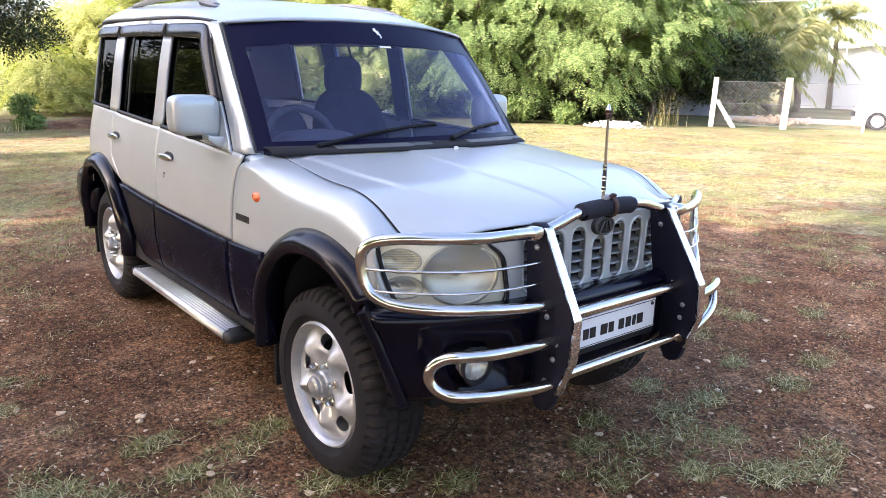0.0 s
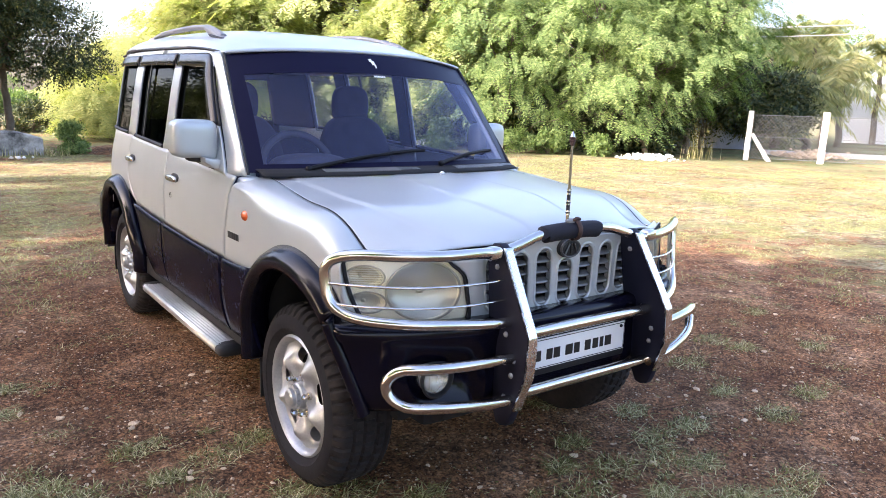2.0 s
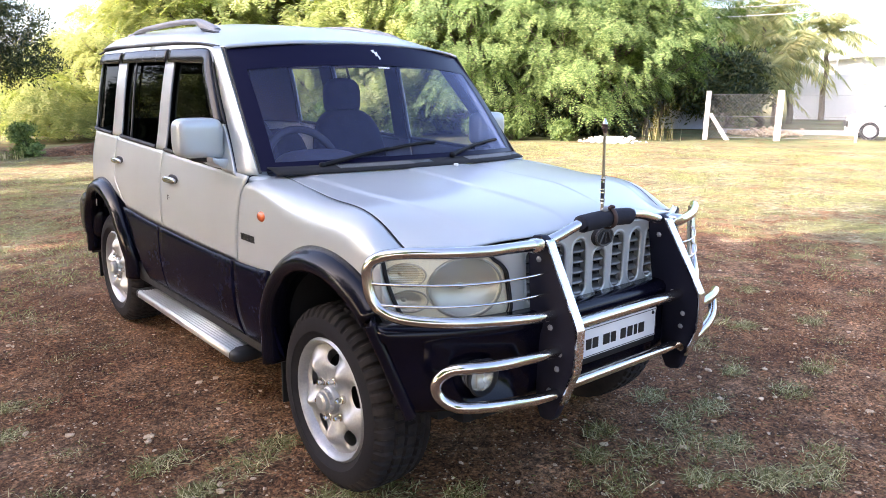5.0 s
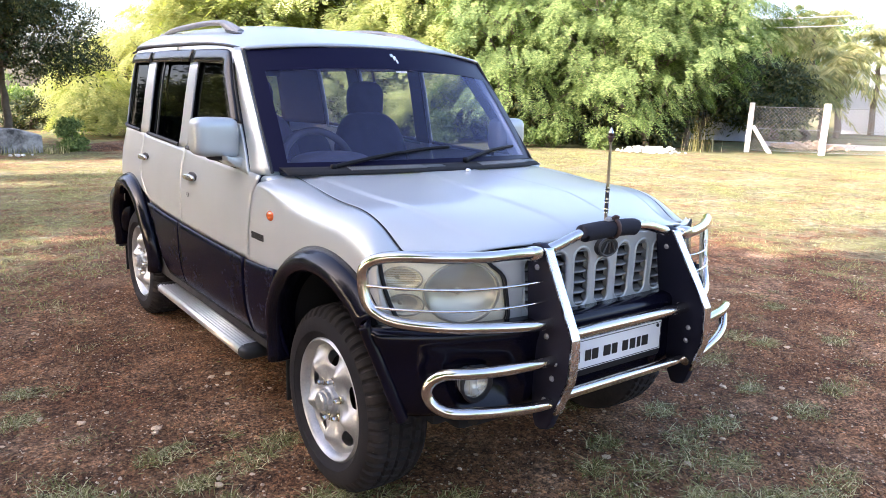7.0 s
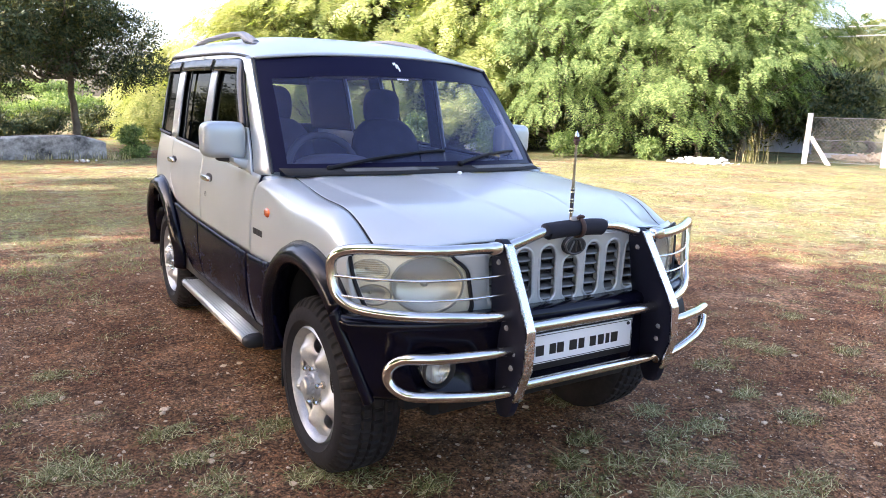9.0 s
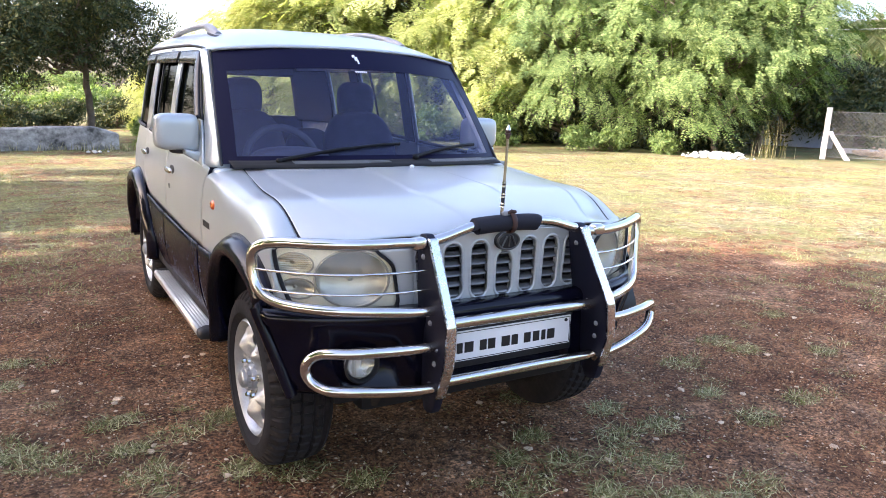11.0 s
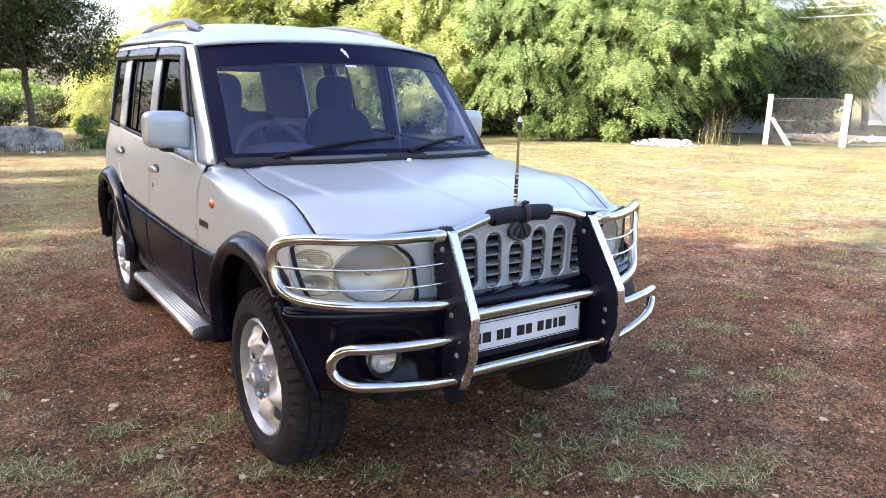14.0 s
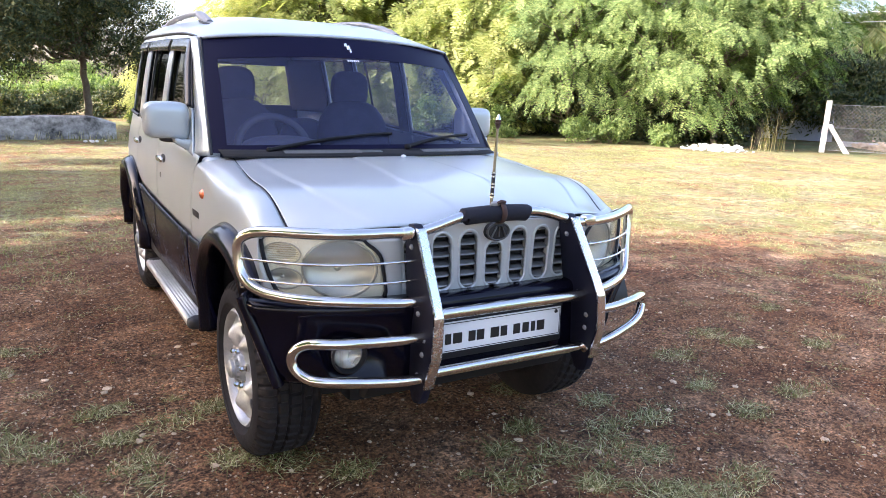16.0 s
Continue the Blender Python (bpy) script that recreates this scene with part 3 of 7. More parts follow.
def layered_tree(name, at, spread, height, low, pads, per, leaf, material, label, group, trunk_r=0.12, size=1.0):
    """Fern-like tree: drooping fans of fronds set in uneven tiers over a bushy outline, with gaps between."""
    ob = thing(name, at, label, "tree", group)
    k = np.arange(pads)
    h = rng.uniform(0, 1, pads) ** 0.72
    z = low + (height - low) * h
    prof = (0.62 + 0.38 * np.sin(np.pi * np.clip(0.18 + 0.62 * h, 0, 1))) * np.sqrt(np.clip(1.12 - h ** 3.2, 0.05, 1))
    a = 2.39996 * k + rng.normal(0, 0.5, pads)
    lump = 1 + 0.16 * np.sin(3 * a + 5 * h) + 0.12 * np.sin(7 * a - 9 * h + 1.0)
    q = spread * prof * lump * np.where(rng.uniform(0, 1, pads) < 0.82, rng.uniform(0.80, 1.08, pads), rng.uniform(0.35, 0.8, pads))
    C = np.stack([q * np.cos(a), q * np.sin(a), z], 1)
    arr = [limb_arrays((0, 0, -0.1), (0.15, 0.1, height * 0.72), trunk_r, trunk_r * 0.3, 0.05)]
    for i in range(0, pads, 4):
        arr.append(limb_arrays((0.05, 0.03, max(0.3, z[i] - 0.5 * q[i] - 0.2)), C[i], trunk_r * 0.30, 0.008, 0.07, 6))
    mesh("trunk", *joined(arr), BARK, ob, 60)
    droop = rng.uniform(0.35, 1.35, pads) * (1.0 - 0.35 * h)
    G = np.stack([np.cos(a), np.sin(a), -droop], 1)
    G /= np.linalg.norm(G, axis=1)[:, None]
    S = np.stack([-np.sin(a), np.cos(a), rng.normal(0, 0.22, pads)], 1)
    S /= np.linalg.norm(S, axis=1)[:, None]
    U = np.cross(G, S)
    L, W = size * rng.uniform(0.45, 1.05, pads), size * rng.uniform(0.30, 0.62, pads)
    j = np.repeat(k, per)
    n = len(j)
    u, v = rng.uniform(-0.8, 0.55, n), rng.normal(0, 0.55, n)
    base = C[j] + G[j] * (L[j] * u)[:, None] + S[j] * (W[j] * v * (1 - 0.3 * u))[:, None] + U[j] * (rng.normal(0, 0.07, n) * size - 0.20 * W[j] * v * v)[:, None]
    way = G[j] * 1.0 + S[j] * (0.95 * v + rng.normal(0, 0.25, n))[:, None] + rng.normal(0, 0.14, (n, 3))
    V, F = frond_arrays(base, way, U[j] + rng.normal(0, 0.16, (n, 3)), size * rng.uniform(0.30, 0.60, n), 16, leaf, leaf * 0.31)
    ok = np.repeat(V.reshape(-1, 4, 3)[:, :, 2].min(1) > 0.08, 4)
    V = V[ok]
    leaves_mesh("crown", V, np.arange(len(V)).reshape(-1, 4), material, ob)
    return ob


# the overgrown hedge of feathery shrubs
rng = np.random.default_rng(11)
HEDGE = [((16.6, 18.8, 0), 2.8, 5.4, 0.55, 180), ((18.6, 16.6, 0), 2.7, 5.6, 0.9, 180), ((19.6, 15.3, 0), 2.1, 4.8, 1.15, 130), ((20.7, 17.0, 0), 2.8, 6.8, 1.2, 220), ((18.2, 20.4, 0), 3.3, 7.0, 0.8, 220), ((22.0, 15.6, 0), 2.6, 6.2, 2.3, 170)]
for at, s, h, low, pads in HEDGE:
    layered_tree("hedge_tree", at, s, h, low, pads, 16, 0.135, HEDGE_L, "overgrown feathery green thorn tree at the field edge", "hedge trees")
# the paler, yellowish trees behind the car
rng = np.random.default_rng(12)
for at, s, h, pads in [((14.4, 24.5, 0), 3.4, 7.2, 210), ((11.0, 26.0, 0), 3.0, 6.4, 180), ((19.5, 25.5, 0), 3.8, 8.5, 190), ((12.8, 31.0, 0), 4.2, 9.5, 190), ((15.3, 21.9, 0), 2.4, 6.4, 150)]:
    layered_tree("field_tree", at, s, h, 0.5, pads * 3 // 2, 20, 0.20, YELLOW_L, "yellow-green feathery tree beyond the field", "field trees", 0.16, 1.25)
for at, s, h, pads in [((8.3, 25.8, 0), 2.3, 4.6, 130), ((5.2, 24.4, 0), 1.3, 1.6, 60), ((6.4, 27.5, 0), 2.0, 3.2, 90)]:
    layered_tree("field_bush", at, s, h, 0.2, pads * 3 // 2, 20, 0.12, OLIVE_L, "dull olive-green bush beyond the field", "field bushes", 0.10, 1.0)

# ---- the car ----
CAR = (2.165, 2.35, 0.0)
car = thing("suv_car", CAR, "silver and black off-road car with a steel bull bar", "car")

# half width of the body side by height, with the corners drawn in at nose and tail
_side = spl([0.34, 0.40, 0.50, 0.60, 0.77, 0.90, 1.00, 1.10, 1.18, 1.40, 1.66, 1.76], [0.745, 0.775, 0.808, 0.824, 0.832, 0.833, 0.828, 0.814, 0.795, 0.755, 0.700, 0.672])


def half(y, z):
    w = _side(z)
    q = np.clip((np.asarray(y, float) - 2.80) / 0.54, 0, 1)
    f = np.clip((0.05 - np.asarray(y, float)) / 0.50, 0, 1.2)
    return w * (1 - 0.30 * q ** 2.4) - 0.030 * f ** 2.2


def nose(x):
    """How far forward the front of the body reaches, across its width."""
    return -0.585 + 0.25 * (np.abs(x) / 0.85) ** 3.2


belt = lambda y: 1.105 + 0.043 * np.asarray(y, float)
shut_x = spl([-0.50, -0.36, -0.27, 0.04, 0.35, 0.62], [0.696, 0.709, 0.716, 0.713, 0.690, 0.655])
shut_z = spl([-0.50, -0.36, -0.27, 0.04, 0.35, 0.62], [0.940, 0.972, 1.028, 1.085, 1.112, 1.128])
roof_edge = spl([0.95, 1.14, 1.74, 2.5, 3.09, 3.30], [1.665, 1.690, 1.723, 1.738, 1.735, 1.715])
roof_rise = spl([0.95, 1.2, 1.8, 2.5, 3.0, 3.32], [0.032, 0.068, 0.112, 0.120, 0.108, 0.075])
clad_top = spl([0.30, 0.50, 0.69, 1.63, 2.05, 2.3], [0.78, 0.762, 0.757, 0.772, 0.785, 0.80])
ARCH_Z, ARCH_R = 0.44, 0.445            # wheel opening


def arch(y, y0, r=ARCH_R, zc=ARCH_Z):
    d = np.clip(1 - ((np.asarray(y, float) - y0) / r) ** 2, 0, 1)
    return zc + r * np.sqrt(d)


def side_panel(name, y_a, y_b, z_lo, z_hi, sx, material=SILVER, parent=None, nu=30, nv=18, out=0.0, label="", thick=0.004):
    """A body-side panel between two edge lines y(z) and two level lines z(y)."""
    P = np.zeros((nu, nv, 3))
    for i, u in enumerate(np.linspace(0, 1, nu)):
        ym = (1 - u) * y_a(0.95) + u * y_b(0.95)
        zs = np.linspace(float(z_lo(ym)), float(z_hi(ym)), nv)
        for j, z in enumerate(zs):
            y = (1 - u) * y_a(z) + u * y_b(z)
            P[i, j] = (sx * (half(y, z) + out), y, z)
    return sheet(name, P, material, parent or car, thick, label)


front_edge = lambda z: float(np.interp(z, [0.40, 0.52, 0.83, 1.05, 1.15, 1.22], [0.715, 0.712, 0.680, 0.640, 0.575, 0.53]))
mid_edge = lambda z: float(np.interp(z, [0.4, 0.77, 1.17], [1.69, 1.63, 1.62]))
back_edge = lambda z: float(np.interp(z, [0.4, 0.70, 0.95, 1.22], [2.02, 2.12, 2.42, 2.45]))
GAP = 0.003


def fender(sx):
    """Front wing: from the bonnet gap over the crown, down to the wheel arch."""
    ys = np.linspace(-0.375, 0.64, 44)
    P = np.zeros((44, 30, 3))
    for i, y0 in enumerate(ys):
        x0, z0 = float(shut_x(y0)) + 0.0025, float(shut_z(y0)) - 0.002
        k = min(1.0, max(0.0, y0 / 0.60))
        zc = 0.945 - 0.04 * max(0, -y0) + 0.135 * k * k * (3 - 2 * k)
        lo = max(float(arch(y0, -0.04, 0.455)), 0.745) if y0 > -0.5 else 0.745
        for j, t in enumerate(np.linspace(0, 1, 30)):
            if t < 0.55:
                th = t / 0.55 * math.pi / 2
                x = x0 + (float(half(y0, zc)) - x0) * math.sin(th) ** 0.9
                z = zc + (z0 - zc) * math.cos(th) ** 0.85
            else:
                z = zc + (lo - zc) * (t - 0.55) / 0.45
                x = float(half(y0, z))
            y = -0.375 + (y0 + 0.375) / 1.015 * (front_edge(z) - GAP + 0.375)
            P[i, j] = (sx * x, y, z)
    return sheet("front_wing", P, SILVER, car)


for sx in (-1, 1):
    fender(sx)

# bonnet with an inner and an outer crease on each side
def bonnet():
    ny, nx = 46, 301
    P = np.zeros((ny, nx, 3))
    zc = spl([-0.60, -0.54, -0.45, -0.30, 0.0, 0.30, 0.62], [0.985, 1.025, 1.052, 1.080, 1.112, 1.130, 1.140])
    for i, v in enumerate(np.linspace(0, 1, ny)):
        for j, u in enumerate(np.linspace(-1, 1, nx)):
            yf = float(nose(0.69 * u)) + 0.008
            yr = 0.545 - 0.185 * (1 - abs(u) ** 2.2)
            y = yf + (yr - yf) * v ** 1.15
            ys = -0.45 + (0.545 + 0.45) * v ** 1.15
            xs = float(shut_x(ys)) - 0.0025
            x = xs * u
            ze, zm = float(shut_z(ys)), float(zc(y + 0.0))
            zm = max(zm, ze)
            z = ze + (zm - ze) * (1 - abs(u) ** 2.4)
            for at, rise, crisp in ((float(np.interp(y, [-0.56, -0.34, -0.22, 0.0, 0.3], [0.44, 0.535, 0.578, 0.594, 0.605])), 0.0075, 210.0), (float(np.interp(y, [-0.5, -0.2, 0.35], [0.13, 0.195, 0.165])), 0.0060, 190.0)):
                z += rise / (1 + math.exp(min(60.0, max(-60.0, (abs(x) - at) * crisp)))) * min(1, 6 * v)
            P[i, j] = (x, y, z)
    sheet("bonnet", P, SILVER, car, 0.006, "silver bonnet with shallow pressed creases")


bonnet()
for sx in (-1, 1):
    tube("bonnet_seal", [(sx * float(shut_x(y)), y, float(shut_z(y)) - 0.0025) for y in np.linspace(-0.44, 0.56, 40)], 0.0058, CAVITY, car, 6)


# doors and rear quarters
def door(sx, y_a, y_b, handle_y, handle_z, name):
    d = side_panel(name, lambda z: y_a(z) + GAP, lambda z: y_b(z) - GAP, clad_top, belt, sx)
    side_panel("cladding", lambda z: y_a(z) + GAP, lambda z: y_b(z) - GAP, lambda y: 0.402 + 0 * y, lambda y: clad_top(y) + 0.006, sx, CLAD, d, 26, 12, 0.016, "glossy black lower cladding", 0.012)
    x = float(half(handle_y, handle_z))
    part("door_handle", blob_bm((sx * (x + 0.022), handle_y, handle_z), (0.012, 0.085, 0.016), 3.0), CHROME, d, "chrome door handle")
    part("handle_recess", blob_bm((sx * (x - 0.001), handle_y, handle_z - 0.004), (0.006, 0.075, 0.030), 2.4), DARK, d)
    return d


fd, rd = {}, {}
for sx in (-1, 1):
    fd[sx] = door(sx, front_edge, mid_edge, 1.44, 1.040, "front_door")
    rd[sx] = door(sx, mid_edge, back_edge, 2.34, 1.070, "rear_door")
    lathe("key_lock", [(0, 0), (0.006, 0.004), (0.010, 0.012), (0, 0.014)], DARK, fd[sx], (sx * (float(half(1.50, 0.945)) + 0.004), 1.50, 0.945), "x", 14)
    q = side_panel("rear_quarter", lambda z: back_edge(z) + GAP, lambda z: 3.335, lambda y: np.maximum(arch(y, 2.68, 0.46), 0.72), belt, sx, nu=44)
    # bonnet-side strip of cladding between door and front arch
    side_panel("wing_cladding", lambda z: 0.36, lambda z: front_edge(z) - GAP, lambda y: 0.402 + 0 * y, lambda y: clad_top(y) + 0.006, sx, CLAD, car, 12, 12, 0.016, "", 0.012)


# wheel-arch flares: a broad glossy band round each opening
def flare(sx, y0, ext_f, ext_r):
    a = np.linspace(ext_f, ext_r, 40)
    prof = [(0.505, 0.000), (0.490, 0.030), (0.470, 0.052), (0.445, 0.062), (0.425, 0.055), (0.418, 0.030), (0.418, -0.05)]
    P = np.zeros((len(a), len(prof), 3))
    for i, t in enumerate(a):
        for j, (r, o) in enumerate(prof):
            y, z = y0 + r * math.cos(t) * 1.0, ARCH_Z - 0.005 + r * math.sin(t)
            P[i, j] = (sx * (float(half(np.clip(y, -0.30, 2.95), max(z, 0.5))) + o), y, z)
    return sheet("wheel_arch_flare", P, BLACK, car, 0.006, "glossy black wheel-arch flare", 60)


for sx in (-1, 1):
    flare(sx, -0.04, math.pi - 0.78, -0.12)
    flare(sx, 2.68, math.pi * 1.04, -0.10)


# wheels
def wheel_master():
    hub = mesh("wheel", *rim_arrays(), ALLOY, None, 40, "silver steel wheel rim with oval vents")
    lip = [(-0.012, 0.210), (0.002, 0.216), (0.016, 0.222), (0.022, 0.231), (0.014, 0.239), (-0.02, 0.240), (-0.05, 0.232), (-0.09, 0.216), (-0.16, 0.208), (-0.20, 0.225)]
    lathe("rim_edge", lip, ALLOY, hub, segs=64)
    # tyre: carcass with lettering ring, tread blocks cut by grooves
    prof = [(-0.010, 0.232), (0.014, 0.240), (0.028, 0.258), (0.034, 0.280), (0.033, 0.302), (0.028, 0.318), (0.020, 0.332), (0.010, 0.345), (-0.004, 0.354)]
    xs = np.linspace(-0.016, -0.176, 24)
    prof += [(x, 0.3605 - 9.0 * abs(x + 0.096) ** 3) for x in xs]
    prof += [(-0.186, 0.354), (-0.20, 0.345), (-0.215, 0.320), (-0.224, 0.275), (-0.218, 0.240), (-0.19, 0.212)]
    V, F = lathe_arrays(prof, "x", 288)
    nseg = 288
    for i, (x, r) in enumerate(prof):
        if -0.182 < x < 0.021 and r > 0.33:
            for k in range(nseg):
                row = 0 if x > -0.035 else 1 if x > -0.078 else 2 if x > -0.132 else 3 if x > -0.175 else 4
                cut = ((k + (0, 3, 5, 2, 4)[row]) % 6) < (2 if row in (0, 4) else 1)
                lane = min(abs(x + 0.036), abs(x + 0.078), abs(x + 0.132), abs(x + 0.175)) < 0.006
                if cut or (lane and x < -0.02):
                    v = V[i * nseg + k]
                    s = (r - 0.0115) / r
                    v[1], v[2] = v[1] * s, v[2] * s
    mesh("tyre", V, F, TREAD, hub, 30, "dusty black off-road tyre")
    ring = [(0.0125, 0.2385), (0.0290, 0.2575), (0.0322, 0.264), (0.0352, 0.2655), (0.0362, 0.280), (0.0342, 0.302), (0.0292, 0.317)]
    lathe("sidewall", ring, TYRE, hub, segs=64)
    lathe("hub_cap", [(0.058, 0.0), (0.058, 0.026), (0.052, 0.036), (0.040, 0.038), (0.038, 0.045), (0.022, 0.046), (0.016, 0.052), (0.0, 0.056), (-0.03, 0.066)], ALLOY, hub, segs=32, smooth=22)
    for k in range(12):
        a = 2 * math.pi * k / 12
        part("hub_knurl", box_bm((0.026, -0.004, 0.043), (0.036, 0.004, 0.0485), 0.001), RAIL_M, hub).matrix_basis = pose(0, 0, 0, math.degrees(a), 0, 0)
    for k in range(6):
        a = 2 * math.pi * k / 6 + 0.3
        V, F = lathe_arrays([(0.034, 0.0), (0.034, 0.006), (0.029, 0.010), (0.010, 0.0115), (0.008, 0.016), (-0.02, 0.016)], "x", 6)
        mesh("lug_nut", V + np.array((0.0, 0.078 * math.cos(a), 0.078 * math.sin(a))), F, CHROME, hub)
    lathe("brake_drum", [(-0.055, 0.0), (-0.055, 0.14), (-0.07, 0.16), (-0.15, 0.165)], CAVITY, hub, segs=32)
    return hub


def rim_arrays():
    na, rs = 150, np.linspace(0.0, 0.190, 34)
    dish = spl([0, 0.05, 0.075, 0.10, 0.135, 0.165, 0.190], [0.0, 0.0, -0.004, -0.002, 0.004, -0.006, -0.012])
    V, inside = [], []
    for r in rs:
        for k in range(na):
            a = 2 * math.pi * k / na
            f = 9.0
            x = float(dish(r))
            rr, aa = r, a
            for h in range(5):
                h0 = 2 * math.pi * h / 5 + 0.35
                d = (a - h0 + math.pi) % (2 * math.pi) - math.pi
                u, v = (r * math.cos(d) - 0.143) / 0.026, r * math.sin(d) / 0.037
                q = u * u + v * v
                if q < f:
                    f = q
                if 0.45 < q < 1.0:
                    s = 1 / math.sqrt(q)
                    px, py = 0.143 + u * s * 0.026, v * s * 0.037
                    rr, aa = math.hypot(px, py), h0 + math.atan2(py, px)
                # raised spokes between the vents
                x += 0.016 * math.exp(-((abs(d) - math.pi / 5) / 0.20) ** 2) * math.exp(-((r - 0.12) / 0.05) ** 2)
            x -= 0.012 * math.exp(-max(0, f - 1) * 1.6)
            V.append((x, rr * math.cos(aa), rr * math.sin(aa)))
            inside.append(f <= 1.0)
    F = [q for q in quads(len(rs), na, False, True) if not all(inside[i] for i in q)]
    return np.array(V) * np.array((1, 1.12, 1.12)), F


w0 = wheel_master()
w0.parent = car
w0.matrix_basis = pose(-0.786, 0.0, 0.344, 0, 0, 180)
for x, y, turn, spin in ((-0.782, 2.68, 180, 40), (0.760, 0.0, 0, 25), (0.775, 2.68, 0, 70)):
    w = copy_thing(w0, pose(x, y, 0.348, 0, 0, turn) @ pose(0, 0, 0, spin, 0, 0))

# wheel wells and floor pan, so that daylight doesn't show under the body
for sx in (-1, 1):
    for y0 in (-0.04, 2.68):
        a = np.linspace(math.pi * 0.92, -0.15, 24)
        P = [[(sx * x, y0 + 0.44 * math.cos(t), ARCH_Z + 0.44 * math.sin(t)) for x in (0.84, 0.6, 0.42)] for t in a]
        sheet("wheel_well", np.array(P), DARK, car, 0.006)
part("underbody", box_bm((-0.60, -0.40, 0.34), (0.60, 3.25, 0.47), 0.02), CAVITY, car)
part("front_crossmember", box_bm((-0.50, -0.42, 0.30), (0.50, -0.30, 0.40), 0.03), CAVITY, car)
part("skid_plate", prism_bm([(-0.52, 0.40), (-0.46, 0.33), (-0.20, 0.28), (0.25, 0.26), (0.25, 0.36), (-0.40, 0.42)], "x", -0.46, 0.46, 0.01), CAVITY, car)
part("differential", blob_bm((0.12, 0.0, 0.315), (0.15, 0.13, 0.125), 2.2), CAVITY, car)
for sx in (-1, 1):
    part("sill", box_bm((min(sx * 0.62, sx * 0.80), 0.44, 0.36), (max(sx * 0.62, sx * 0.80), 2.25, 0.47), 0.02), DARK, car)
    part("axle", prism_bm([(0.05 * math.cos(t), 0.34 + 0.05 * math.sin(t)) for t in np.linspace(0, 6.28, 12, endpoint=False)], "x", 0.0, sx * 0.62), DARK, car)
    part("firewall", box_bm((min(0, sx * 0.70), 0.47, 0.46), (max(0, sx * 0.70), 0.50, 1.08)), DARK, car)

# ---- greenhouse: pillars, roof, glass ----
WS_B = lambda u: (0.742 * u, 0.600 - 0.185 * (1 - abs(u) ** 2.2), 1.147 + 0.012 * (1 - u * u))
WS_T = lambda u: (0.682 * u, 1.030 - 0.150 * (1 - abs(u) ** 2.2), 1.662 + 0.040 * (1 - u * u))


def screen_point(u, v, out=0.0):
    a, b = np.array(WS_B(u)), np.array(WS_T(u))
    p = a + (b - a) * v
    p[1] -= 0.018 * math.sin(math.pi * v) + out
    return p


ws = sheet("windscreen", np.array([[screen_point(u, v) for v in np.linspace(0, 1, 16)] for u in np.linspace(-0.985, 0.985, 40)]), SCREEN, car, 0.0, "dark tinted windscreen")
ws.visible_shadow = False
sheet("sun_strip", np.array([[screen_point(u, v, 0.003) for v in np.linspace(0.815, 0.995, 5)] for u in np.linspace(-0.975, 0.975, 40)]), BAND, ws, 0.0, "dark sun strip")
# black ceramic edge of the glass
edge = []
for u0, u1, v0, v1 in ((-1.016, -0.925, 0, 1), (0.925, 1.016, 0, 1), (-0.93, 0.93, 0, 0.065)):
    P = np.array([[screen_point(u, v, 0.003) for v in np.linspace(v0, v1, 14)] for u in np.linspace(u0, u1, 24)])
    edge.append((P.reshape(-1, 3), quads(24, 14)))
mesh("glass_border", *joined(edge), BAND, ws, 38)

pillar_front = lambda s: np.array((-(0.748 + (0.692 - 0.748) * s), 0.605 + (1.045 - 0.605) * s, 1.140 + (1.672 - 1.140) * s))
for sx in (-1, 1):
    P = []
    for s in np.linspace(-0.02, 1.0, 20):
        a = pillar_front(s)
        b = a + np.array((-0.030, 0.050, 0.0))
        c = np.array((-float(half(b[1], b[2])) + 0.004, a[1] + 0.105, a[2] - 0.002))
        row = [a + np.array((0.040, 0.022, 0)), a + np.array((-0.010, 0.004, 0.004)), (a + b) / 2 + np.array((-0.008, 0, 0.004)), b, c]
        P.append([(p[0] * -sx * 1.0 if sx > 0 else p[0], p[1], p[2]) for p in row])
    sheet("windscreen_pillar", np.array(P), SILVER, car, 0.006)
    V, F = tube_arrays([(sx * (0.690 + 0.062 * (1 - t)), 0.592 + 0.437 * t, 1.142 + 0.526 * t) for t in np.linspace(0, 1, 14)], 0.0065, 8)
    mesh("screen_seal", V, F, DARK, car, 60)


def upper(name, quad, sx, material=SILVER, parent=None, out=0.0, thick=0.010, label=""):
    """A patch of the upper body side: corners (y, z) in order; x from the body's side."""
    q = np.array(quad, float)
    P = np.zeros((14, 14, 3))
    for i, u in enumerate(np.linspace(0, 1, 14)):
        for j, v in enumerate(np.linspace(0, 1, 14)):
            y, z = (1 - u) * ((1 - v) * q[0] + v * q[1]) + u * ((1 - v) * q[3] + v * q[2])
            P[i, j] = (sx * (float(half(y, z)) + out), y, z)
    return sheet(name, P, material, parent or car, thick, label)


